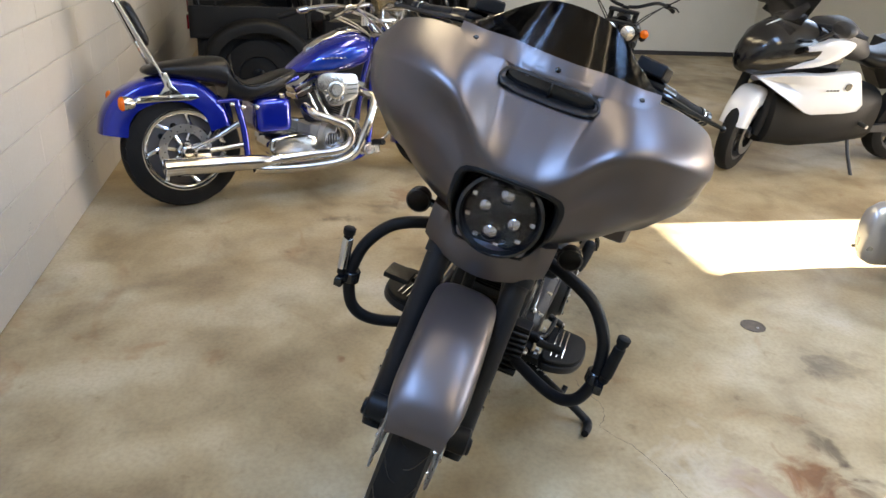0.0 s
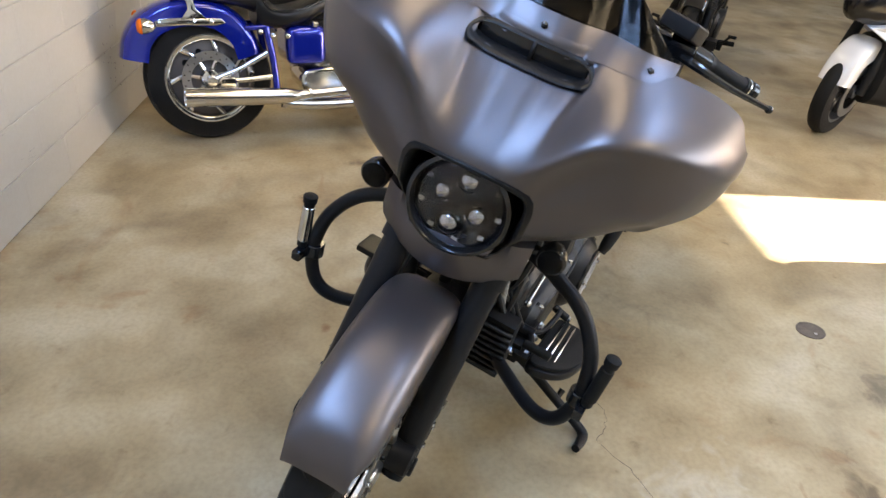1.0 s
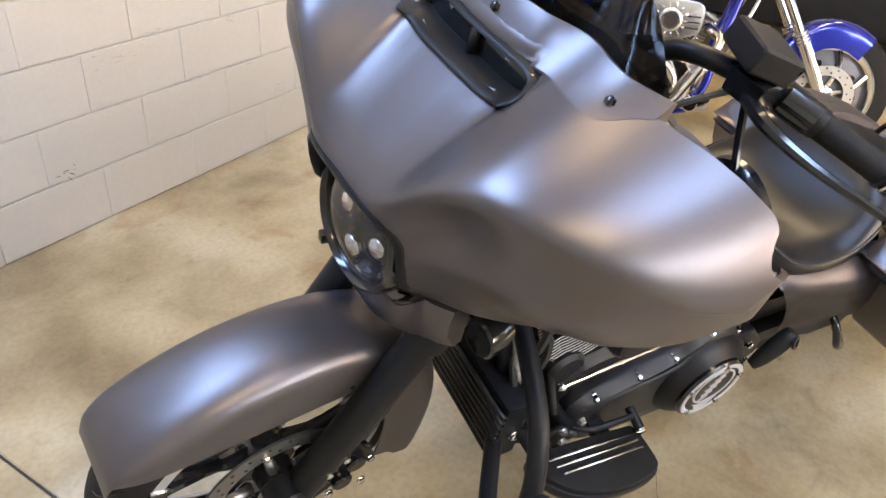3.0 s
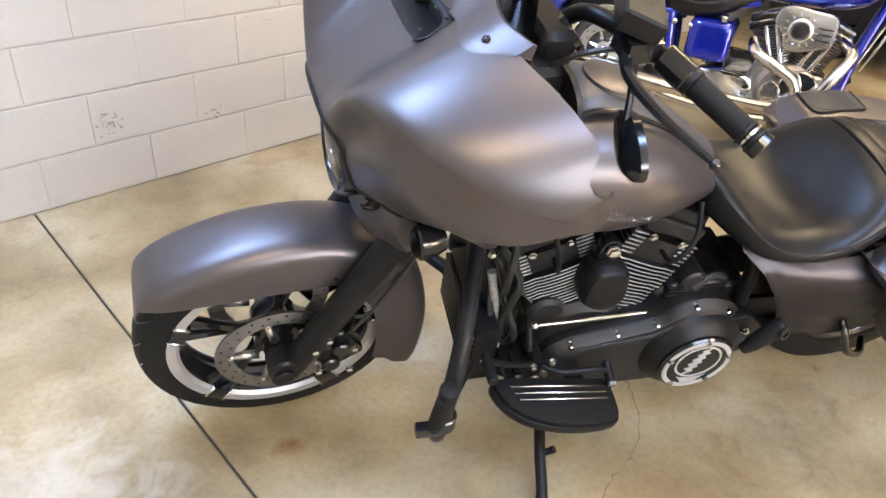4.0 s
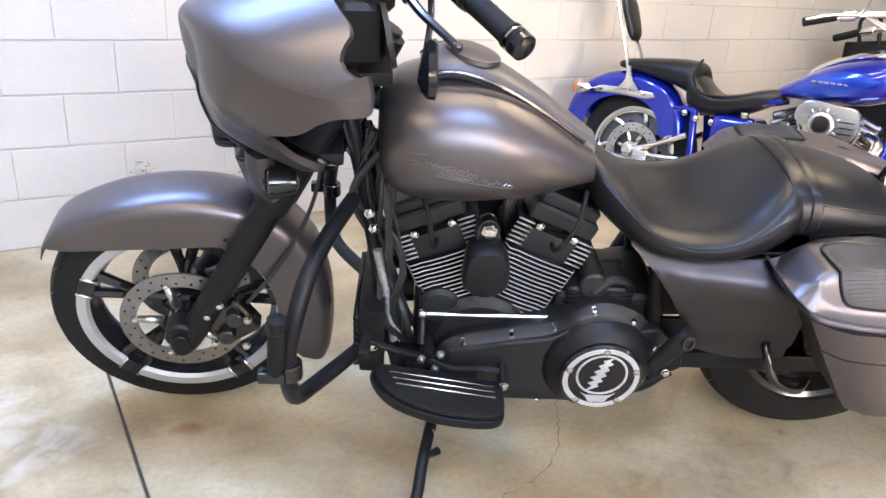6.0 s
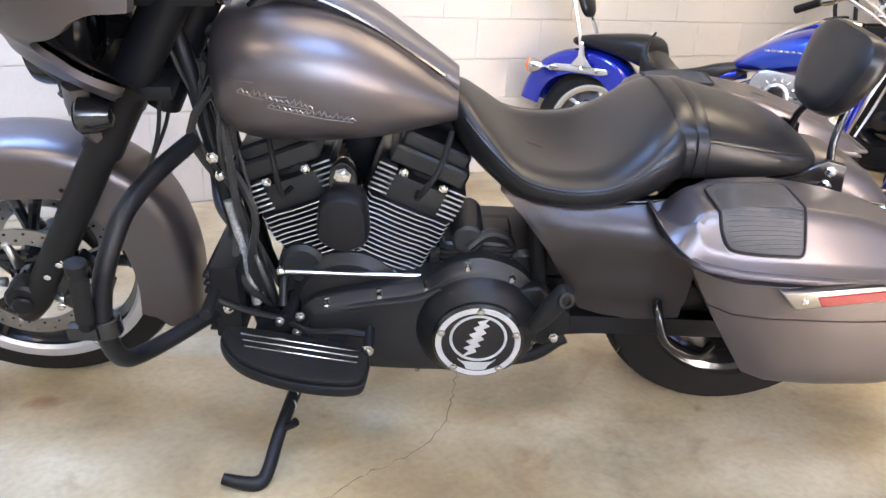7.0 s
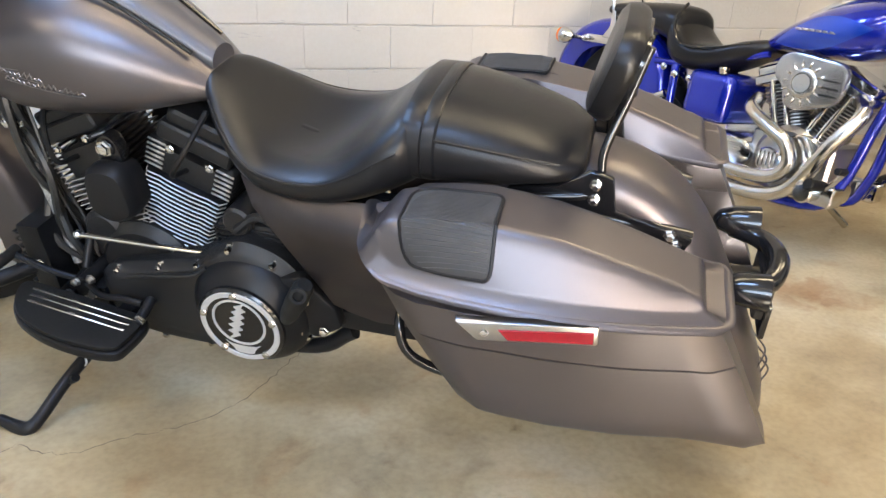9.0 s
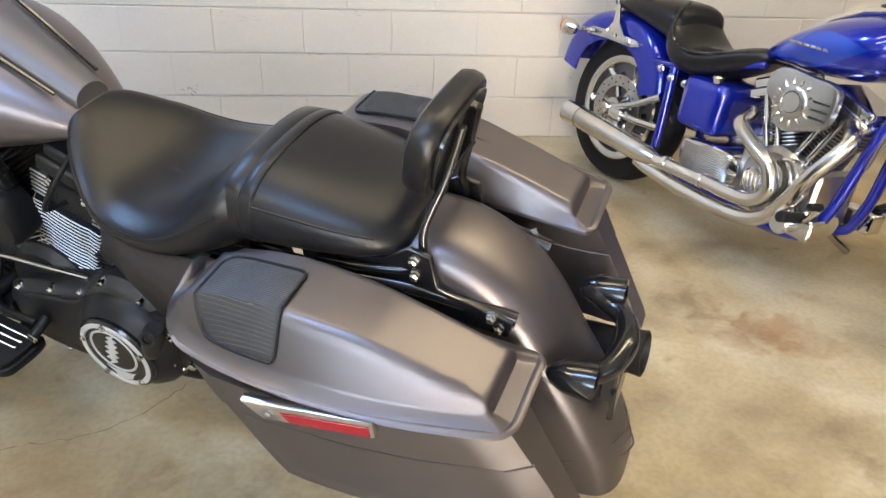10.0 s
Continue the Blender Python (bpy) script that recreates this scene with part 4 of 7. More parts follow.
for sy in (1, -1):
    for x_a, x_b, z_a, z_b, n_ in ((1.04, 0.905, 0.846, 0.820, 13), (0.985, 0.83, 0.822, 0.794, 15)):
        def on_tank(t, up):
            x = x_a + (x_b - x_a) * t - 0.4 * up
            iy = np.interp(x, [p.x for p in ins][::-1], [p.z for p in ins][::-1])
            return (x, sy * (iy - 0.001), z_a + (z_b - z_a) * t + up)
        part("badge_bar", tube([on_tank(q / 8, -0.008) for q in range(9)], 0.0011, 6, 2), M_PEWTER, tank, "thin raised metal underline")
        part("badge_swash", tube([on_tank(-0.14 + 0.045 * q, 0.011 + 0.001 * q) for q in range(8)], [0.0006, 0.0012, 0.0014, 0.0014, 0.0014, 0.0012, 0.001, 0.0006], 6, 2), M_PEWTER, tank, "thin raised metal swash")
        part("badge_scribble", tube([on_tank((k + 0.5 * rb_.random()) / (2 * n_), -0.005 if k % 2 == 0 else rb_.choice((-0.001, 0.0, 0.001, 0.005))) for k in range(2 * n_ + 1)], 0.0017, 6, 2), M_PEWTER, tank, "raised dull metal scribble")

# seats
SEAT = [(0.655, 0.787, 0.03, 0.012, 0.02), (0.648, 0.782, 0.06, 0.027, 0.05), (0.62, 0.757, 0.105, 0.044, 0.07), (0.57, 0.717, 0.158, 0.042, 0.07), (0.51, 0.682, 0.196, 0.026, 0.068), (0.44, 0.667, 0.212, 0.026, 0.06), (0.36, 0.67, 0.218, 0.032, 0.062), (0.3, 0.687, 0.215, 0.052, 0.07), (0.25, 0.707, 0.204, 0.08, 0.075), (0.215, 0.722, 0.19, 0.087, 0.075), (0.195, 0.727, 0.175, 0.082, 0.07)]


def seat_bm(table, dish=0.0, e=2.6):
    a = spline([(t[0], t[1], t[2]) for t in table], 4)
    b_ = spline([(t[3], t[4], 0) for t in table], 4)
    rings = []
    for p, q in zip(a, b_):
        ring = oval(p.x, p.y, p.z, q.x, e, 44, 0, q.y)
        k_ = math.exp(-((p.x - 0.40) / 0.11) ** 2)
        for v in ring:
            if v.z > p.y:
                c = abs(v.y) / p.z
                v.z -= dish * k_ * max(0, 1 - (c / 0.72) ** 2)
        rings.append(ring)
    return loft(rings)


seat = part("seat", seat_bm(SEAT, 0.024), M_LEATHER, bike, "black leather rider seat with a deep dish")
PIL = [(0.205, 0.728, 0.15, 0.065, 0.06), (0.198, 0.728, 0.168, 0.084, 0.066), (0.15, 0.728, 0.172, 0.084, 0.068), (0.08, 0.725, 0.168, 0.072, 0.06), (0.0, 0.718, 0.156, 0.056, 0.046), (-0.06, 0.712, 0.136, 0.04, 0.034), (-0.095, 0.707, 0.105, 0.024, 0.024), (-0.105, 0.705, 0.07, 0.012, 0.014)]
part("pillion_seat", seat_bm(PIL), M_LEATHER, bike, "black leather pillion pad")
for x_, w_ in ((0.196, 0.02), (0.165, 0.014)):
    st_ = []
    for dx in (-w_, -w_ + 0.004, w_ - 0.004, w_):
        k_ = 1.012 if abs(dx) < w_ - 0.001 else 0.985
        st_.append(oval(x_ + dx, 0.728, 0.174 * k_, 0.084 * k_ + 0.004, 2.6, 44, 0, 0.068))
    part("seat_strap", loft(st_), M_LEATHER, seat, "black leather strap across the seat")
for sy in (1, -1):
    for tab_, lo_, hi_, ang_ in ((SEAT, 2, 10, 12), (PIL, 1, 6, 22)):
        seam_ = []
        for x, z, w, h, l_ in tab_[lo_:hi_]:
            c_, s_ = math.cos(radians(ang_)) ** (2 / 2.6), math.sin(radians(ang_)) ** (2 / 2.6)
            dip = 0.024 * math.exp(-((x - 0.40) / 0.11) ** 2) * max(0, 1 - (c_ / 0.72) ** 2) if tab_ is SEAT else 0
            seam_.append((x, sy * w * c_ * 1.003, z + h * s_ - dip))
        part("seat_seam", tube(seam_, 0.0028, 6, 5), M_LEATHER, seat, "stitched leather seam")

# backrest
BR = Matrix.Translation((-0.134, 0, 0.868)) @ pose(0, 0, 0, 0, -17, 0)
bo = smooth_outline([(0.0, 0.09), (0.085, 0.085), (0.122, 0.05), (0.115, -0.005), (0.09, -0.055), (0.055, -0.083), (0.0, -0.09), (-0.055, -0.083), (-0.09, -0.055), (-0.115, -0.005), (-0.122, 0.05), (-0.085, 0.085)], 4)
pad = part("backrest", loft([[BR @ V((dx, y * k_, z * k_)) for y, z in bo] for dx, k_ in ((0.03, 0.55), (0.028, 0.8), (0.02, 0.95), (0.004, 1.0), (-0.012, 0.99), (-0.02, 0.94), (-0.022, 0.7))]), M_LEATHER, bike, "black padded passenger backrest")
part("backrest_plate", loft([[BR @ V((dx, y * 0.8, z * 0.86)) for y, z in bo] for dx in (-0.022, -0.028)]), M_GLOSS, pad)
for sy in (1, -1):
    part("upright", tube([BR @ V((-0.034, 0.035 * sy, 0.06)), BR @ V((-0.036, 0.05 * sy, -0.04)), BR @ V((-0.034, 0.085 * sy, -0.12)), V((-0.125, 0.108 * sy, 0.675)), V((-0.04, 0.128 * sy, 0.665)), V((0.06, 0.13 * sy, 0.66))], 0.008, 10, 5), M_GLOSS, pad, "black steel upright")
    part("side_plate", plate([(-0.06, 0.685), (-0.115, 0.72), (-0.155, 0.71), (-0.165, 0.645), (-0.30, 0.608), (-0.29, 0.572), (-0.13, 0.59), (0.03, 0.648), (0.03, 0.668)], sy * 0.108, sy * 0.12, 0.002, 1), M_GLOSS, pad)
    for q in ((-0.125, 0.695), (-0.125, 0.665), (-0.262, 0.612), (-0.275, 0.592)):
        part("bracket_bolt", bolt((q[0], sy * 0.117, q[1]), (0, sy, 0), 0.009, 0.012), M_CHROME, pad)
part("cross_bar", rod(BR @ V((-0.04, -0.05, -0.02)), BR @ V((-0.04, 0.05, -0.02)), 0.006), M_GLOSS, pad)

# rear fender with its tail
RF = [(0.12, 0.69), (0.0, 0.708), (-0.09, 0.712), (-0.17, 0.702), (-0.245, 0.668), (-0.31, 0.612), (-0.36, 0.54), (-0.40, 0.462), (-0.442, 0.385), (-0.482, 0.30), (-0.504, 0.24), (-0.516, 0.18)]
line = spline([(x, 0, z) for x, z in RF], 4)
rr_ = []
for i, p in enumerate(line):
    d = (line[min(i + 1, len(line) - 1)] - line[max(i - 1, 0)]).normalized()
    inn = V((-d.z, 0, d.x))
    if inn.dot(V((-0.055, 0, 0.32)) - p) < 0:
        inn = -inn
    dep = 0.13
    prof = [(0.104 * math.copysign(abs(math.sin(a)) ** 0.8, a), 0.055 * (1 - math.cos(a)) ** 1.2) for a in np.linspace(-math.pi / 2, math.pi / 2, 15)]
    prof = [(-0.105, dep)] + prof + [(0.105, dep)]
    rr_.append([p + V((0, y, 0)) + inn * t for y, t in prof] + [p + V((0, y * 0.94, 0)) + inn * min(dep - 0.001, t + 0.006) for y, t in reversed(prof)])
rf_ = part("rear_fender", loft(rr_), M_PAINT, bike, "satin charcoal rear fender", sharp=60)
for zz in (0.285, 0.26, 0.235):
    part("tail_louvre", tube([(-0.40, -0.108, zz - 0.03), (-0.46, -0.09, zz - 0.008), (-0.506 + (zz - 0.26) * 0.3, -0.02, zz), (-0.506 + (zz - 0.26) * 0.3, 0.02, zz), (-0.46, 0.09, zz - 0.008), (-0.40, 0.108, zz - 0.03)], 0.002, 6, 4), M_DARKPAINT, rf_)
tail = part("tail_bracket", join(tube([(-0.40, 0.11, 0.50), (-0.455, 0.07, 0.505), (-0.475, 0, 0.51), (-0.455, -0.07, 0.505), (-0.40, -0.11, 0.50)], [0.018, 0.02, 0.022, 0.02, 0.018], 12, 5), box(-0.475, -0.445, -0.055, 0.055, 0.40, 0.50, 0.012, 3)), M_GLOSS, bike, "black tail bracket")
for sy in (1, -1):
    ts = part("rear_signal", lathe([(-0.055, 0.006), (-0.045, 0.02), (-0.02, 0.03), (0.02, 0.034), (0.026, 0.034), (0.028, 0.03)], (-0.415, 0.115 * sy, 0.515), (-1, 0, -0.02), 24), M_GLOSS, tail, "black bullet rear signal")
    part("signal_bezel", lathe([(0.022, 0.0345), (0.032, 0.0345), (0.032, 0.029)], (-0.415, 0.115 * sy, 0.515), (-1, 0, -0.02), 24, False), M_GLOSS, ts)
    part("signal_lens", lathe([(0.028, 0.029), (0.035, 0.02), (0.037, 0)], (-0.415, 0.115 * sy, 0.515), (-1, 0, -0.02), 20, False), M_SMOKE, ts, "smoked lens")
part("plate_frame", box(-0.478, -0.466, -0.06, 0.06, 0.36, 0.44, 0.004, 2, None), M_GLOSS, tail)

# saddlebags
BAG_OUT = [(0.275, 0.325), (0.225, 0.36), (0.14, 0.384), (0.04, 0.388), (-0.10, 0.375), (-0.22, 0.353), (-0.34, 0.318), (-0.46, 0.30)]
SEAM = [(0.275, 0.658), (0.262, 0.644), (0.235, 0.622), (0.20, 0.606), (0.15, 0.597), (0, 0.594), (-0.34, 0.572), (-0.42, 0.568)]
LTOP = [(0.275, 0.672), (0.25, 0.682), (0.2, 0.696), (0.12, 0.708), (0.03, 0.71), (-0.1, 0.69), (-0.22, 0.651), (-0.34, 0.606), (-0.42, 0.585)]


def bag_ring(xf, xr, inset, z_of, n=14, inner=0.205):
    pts = []
    for k in range(n + 1):
        x = xf + (xr - xf) * k / n
        e = 0.022 * (max(0, 1 - k / n * 9) ** 2 + max(0, 1 - (1 - k / n) * 14) ** 2)
        pts.append(V((x, lerp(BAG_OUT, x) - inset - e, 0)))
    for k in range(n + 1):
        x = xr + (xf - xr) * k / n
        pts.append(V((x, inner + inset * 0.4 + 0.012 * (max(0, 1 - k / n * 9) + max(0, 1 - (1 - k / n) * 9)), 0)))
    for p in pts:
        p.z = z_of(p.x)
    return pts


# plan of the lid, corner by corner: front outer, rear outer, rear inner, front inner, each with its rounding
LIP = [(0.232, 0.352, 0.055), (-0.362, 0.314, 0.028), (-0.362, 0.15, 0.02), (0.262, 0.19, 0.035)]
LIDBASE = [(0.219, 0.340, 0.05), (-0.326, 0.303, 0.02), (-0.326, 0.163, 0.015), (0.249, 0.20, 0.03)]
GRILLE = [(0.168, 0.344, 0.035), (0.010, 0.357, 0.012), (0.016, 0.222, 0.012), (0.172, 0.222, 0.03)]


def rounded_quad(corners, bow, n=9, k=6):
    """A closed plan outline with rounded corners, its outer side bowed out."""
    out = []
    for i in range(4):
        x, y, r = corners[i]
        a, b_ = V((*corners[i - 1][:2], 0)), V((*corners[(i + 1) % 4][:2], 0))
        p = V((x, y, 0))
        u, w = (a - p).normalized(), (b_ - p).normalized()
        p0, p1 = p + u * r, p + w * r
        out += [(p0 * (1 - t) + p * t) * (1 - t) + (p * (1 - t) + p1 * t) * t for t in (q / k for q in range(k + 1))]
        nx, ny, nr = corners[(i + 1) % 4]
        p2 = V((nx, ny, 0)) - w * nr
        out += [p1.lerp(p2, q / n) for q in range(1, n)]
    x0, x1 = corners[1][0], corners[0][0]
    for v in out:
        t = min(1, max(0, (v.x - x0) / (x1 - x0)))
        side = step((v.y - 0.20) / 0.10)
        v.y += bow * math.sin(math.pi * t) ** 0.9 * side if bow else 0
    return out


def outset(ring, d):
    k = len(ring)
    out = []
    for i in range(k):
        t = (ring[(i + 1) % k] - ring[i - 1]).normalized()
        out.append(ring[i] + V((-t.y, t.x, 0)) * d)
    return out


def lid_height(x, y):
    """Height of the lid: a level top with a crease, a sloped outer side and rounded ends."""
    low, top = lerp(SEAM, x) + 0.012, lerp(LTOP, x)
    y_out = 0.345 + 0.042 * math.sin(math.pi * min(1, max(0, (x + 0.326) / 0.545))) - 0.034 * min(1, max(0, (0.22 - x) / 0.546))
    crease = 0.322 - 0.03 * min(1, max(0, (0.2 - x) / 0.5))
    over = min(1, max(0, (y_out - y) / (y_out - crease)))
    front = min(1, max(0, (0.244 - x) / 0.06))
    rear = min(1, max(0, (x + 0.327) / 0.014))
    inner = min(1, max(0, (y - 0.155) / 0.03))
    f = min(over ** 0.95, math.sin(front * math.pi / 2), math.sin(rear * math.pi / 2), math.sin(inner * math.pi / 2))
    return low + max(0.0, top - low) * f


def saddlebag(side):
    mm = Matrix.Translation((0, 0, 0.0 if side > 0 else 0.04)) @ Matrix.Diagonal((1, side, 1, 1))
    levels = []
    for f in (0, 0.015, 0.06, 0.2, 0.4, 0.6, 0.67, 0.675, 0.69, 0.70, 0.75, 0.86, 0.96, 1.0):
        xf = 0.05 + 0.155 * f ** 0.9
        xr = -0.482 + 0.132 * f
        ins_ = (0.02 if f == 0 else 0.006 if f < 0.03 else 0) + (0.008 if f in (0.675, 0.69) else 0.005 if f < 0.68 else 0.002)
        levels.append(bag_ring(xf - (0.012 if f == 0 else 0), xr + (0.004 if f == 0 else 0), ins_, lambda x, f=f: (0.352 + 0.125 * x) * (1 - f) + (lerp(SEAM, x) - 0.006 if x < 0.2 else 0.598) * f))
    bag = part("saddlebag", loft(levels), M_PAINT, bike, "stretched satin charcoal saddlebag", m=mm, sharp=35)
    lid = rounded_quad(LIP, 0.045)
    base = rounded_quad(LIDBASE, 0.04)
    rings_ = []
    for d, dz in ((0.0, -0.003), (0.008, 0.003), (0.009, 0.010), (0.004, 0.016), (-0.004, 0.017), (-0.009, 0.013)):
        rings_.append([V((p.x, p.y, lerp(SEAM, p.x) + dz)) for p in outset(lid, d)])
    for f in (0.0, 0.04, 0.09, 0.15, 0.22, 0.3, 0.38, 0.46, 0.54, 0.62, 0.72, 0.85, 1.0):
        row = []
        for p in base:
            c_ = V((min(0.13, max(-0.24, p.x)), 0.236, 0))
            q = p.lerp(c_, f)
            row.append(V((q.x, q.y, lid_height(q.x, q.y))))
        rings_.append(row)
    lid_bm = loft(rings_, False)
    bmesh.ops.remove_doubles(lid_bm, verts=lid_bm.verts[:], dist=0.0004)
    lidp = part("lid", lid_bm, M_PAINT, bag, "satin charcoal lid with a rolled lip", m=mm, sharp=60)
    # perforated grille let into the front of the lid
    gq = rounded_quad(GRILLE, 0.004)
    rows_g = []
    for f in (0.0, 0.12, 0.25, 0.4, 0.55, 0.7, 0.85, 0.98):
        rows_g.append([V((q.x, q.y, lid_height(q.x, q.y) + 0.0035)) for q in (p.lerp(V((0.09, 0.285, 0)), f) for p in gq)])
    skirt = [V((p.x, p.y, p.z - 0.008)) for p in rows_g[0]]
    gr = part("speaker_grille", loft([skirt] + rows_g, False), M_GRILLE, lidp, "black perforated speaker grille", m=mm)
    ribs = bmesh.new()
    for j_ in range(1, 34):
        y = 0.226 + 0.128 * j_ / 34
        xa, xb = 0.018, 0.163 - 0.045 * abs((y - 0.287) / 0.065) ** 4
        ribs = join(ribs, tube([(x, y, lid_height(x, y) + 0.0042) for x in np.linspace(xa, xb, 7)], 0.0007, 4, 1, False))
    part("grille_wire", ribs, M_WIRE, gr, "fine steel mesh wires", m=mm)
    edge = rows_g[0]
    part("grille_frame", tube(edge + [edge[0]], 0.003, 6, 1, False), M_MATTE, gr, m=mm)
    la = Matrix.Translation((-0.062, lerp(BAG_OUT, -0.062) + 0.004, 0.571)) @ pose(0, 0, 0, 0, 2, 8)
    ho = part("latch_housing", plate([(0.118, 0.02), (-0.105, 0.02), (-0.105, -0.018), (0.085, -0.018)], -0.012, 0.008, 0.004, 2, m=la), M_STEEL, bag, "brushed latch housing", m=mm)
    part("red_reflector", plate([(0.05, 0.008), (-0.098, 0.01), (-0.098, -0.013), (0.035, -0.013)], 0.006, 0.0105, 0.001, 1, m=la), M_RED, ho, "red side reflector", m=mm)
    part("lock", bolt(la @ V((0.072, 0.007, 0.0)), (0, 1, 0), 0.006, 0.004), M_CHROME, ho, m=mm)
    return bag


saddlebag(1)
saddlebag(-1)

# side covers
for sy in (1, -1):
    rows_ = []
    for x, zl, zh in ((0.545, 0.645, 0.665), (0.50, 0.612, 0.665), (0.45, 0.548, 0.66), (0.41, 0.482, 0.65), (0.38, 0.425, 0.645), (0.36, 0.396, 0.645), (0.32, 0.388, 0.645), (0.26, 0.386, 0.65), (0.20, 0.388, 0.66), (0.155, 0.40, 0.66)):
        col = []
        for k in range(11):
            z = zl + (zh - zl) * k / 10
            y = 0.212 + 0.2 * max(0, 0.42 - x) * (0.75 if x < 0.26 else 1) + 0.014 * math.exp(-((z - 0.59) / 0.05) ** 2) - 0.055 * max(0, (z - 0.612) / 0.045) ** 1.5 - 0.012 * max(0, (0.5 - z) / 0.15) - (0.010 if z < 0.445 else 0) - 0.22 * max(0, x - 0.44)
            col.append(V((x, sy * y, z)))
        rows_.append(col)
    cb = loft(rows_, False, False)
    bmesh.ops.solidify(cb, geom=cb.faces[:], thickness=0.02 * sy)
    part("side_cover", cb, M_PAINT, bike, "satin charcoal side cover")
    part("swingarm", join(box(-0.10, 0.46, sy * 0.135 - 0.02, sy * 0.135 + 0.02, 0.285, 0.335, 0.01), rod((-0.055, sy * 0.11, 0.32), (-0.055, sy * 0.165, 0.32), 0.026)), M_MATTE, bike, "black swingarm")
    part("splash_plate", plate([(0.46, 0.41), (0.10, 0.41), (0.02, 0.36), (0.10, 0.27), (0.46, 0.24)], sy * 0.10, sy * 0.116, 0.006), M_MATTE, bike, "black plate before the wheel")
    part("bag_guard", tube([(0.20, 0.19 * sy, 0.45), (0.205, 0.25 * sy, 0.42), (0.18, 0.27 * sy, 0.36), (0.10, 0.25 * sy, 0.31), (0.05, 0.20 * sy, 0.30)], 0.010, 10, 5), M_GLOSS, bike, "black bag guard bar")
    pb_ = part("passenger_peg", tube([(0.458, sy * 0.232, 0.358), (0.444, sy * 0.236, 0.383), (0.424, sy * 0.24, 0.42), (0.404, sy * 0.243, 0.457), (0.397, sy * 0.244, 0.47)], [0.014, 0.020, 0.023, 0.022, 0.016], 14, 4), M_BLACKPLASTIC, bike, "folded black passenger peg")
    part("peg_tip", lathe([(0, 0.017), (0.006, 0.017), (0.006, 0.011), (0, 0.011), (0, 0.017)], (0.404, sy * 0.262, 0.455), (-0.3, sy, 0.4), 18, False), M_MATTE, pb_)
    part("peg_bracket", plate([(0.50, 0.42), (0.44, 0.43), (0.37, 0.36), (0.36, 0.31), (0.42, 0.27), (0.50, 0.30)], sy * 0.15, sy * 0.185, 0.008), M_MATTE, pb_)
    for q in ((0.435, 0.375), (0.40, 0.30), (0.455, 0.29)):
        part("peg_bolt", bolt((q[0], sy * 0.187, q[1]), (0, sy, 0), 0.009, 0.01), M_CHROME, pb_)

# frame
fr = part("frame", join(*[tube([(1.20, 0.03 * s, 0.93), (1.16, 0.055 * s, 0.80), (1.11, 0.065 * s, 0.50), (1.07, 0.09 * s, 0.27), (0.98, 0.12 * s, 0.185), (0.5, 0.13 * s, 0.185), (0.36, 0.12 * s, 0.25)], 0.0185, 12, 6) for s in (1, -1)], tube([(1.20, 0, 0.92), (0.9, 0, 0.83), (0.6, 0, 0.70), (0.35, 0, 0.62)], 0.024, 12, 4), *[tube([(0.55, 0.05 * s, 0.70), (0.47, 0.12 * s, 0.60), (0.43, 0.13 * s, 0.35)], 0.018, 10, 4) for s in (1, -1)], rod((1.25, 0, 0.74), (1.10, 0, 1.04), 0.04)), M_MATTE, bike, "black tubular frame")
for s in (1, -1):
    part("frame_rail", tube([(-0.30, 0.10 * s, 0.60), (-0.1, 0.115 * s, 0.63), (0.12, 0.125 * s, 0.62), (0.45, 0.125 * s, 0.60)], 0.014, 10, 4), M_GLOSS, fr)
    part("shock", lathe([(q * 0.012, 0.02 if q % 2 else 0.026) for q in range(18)], (0.02, 0.125 * s, 0.34), (0.35, 0, 0.9), 14), M_GLOSS, fr)

# engine
eng = part("crankcase", box(0.66, 1.02, -0.12, 0.10, 0.20, 0.42, 0.03, 3), M_WRINKLE, bike, "black engine crankcase")
part("crank_boss", rod((0.86, -0.15, 0.33), (0.86, 0.13, 0.33), 0.125, None, 36, 0.02), M_WRINKLE, eng)
part("gearbox", box(0.42, 0.68, -0.11, 0.11, 0.25, 0.47, 0.03, 3), M_WRINKLE, eng)
part("gearbox_top", join(box(0.50, 0.655, 0.0, 0.12, 0.44, 0.495, 0.015, 3), rod((0.60, -0.02, 0.50), (0.60, 0.13, 0.505), 0.034, None, 20, 0.006), tube([(0.50, 0.10, 0.47), (0.52, 0.12, 0.515), (0.56, 0.12, 0.52), (0.60, 0.13, 0.49)], 0.011, 8, 5)), M_WRINKLE, eng)
part("cam_boss", rod((0.96, -0.14, 0.42), (0.96, 0.12, 0.42), 0.05, None, 20, 0.01), M_WRINKLE, eng)
for k in range(4):
    part("case_rib", box(0.50, 0.66, -0.02, 0.125, 0.445 + 0.013 * k, 0.45 + 0.013 * k, 0.001, 1), M_MATTE, eng)


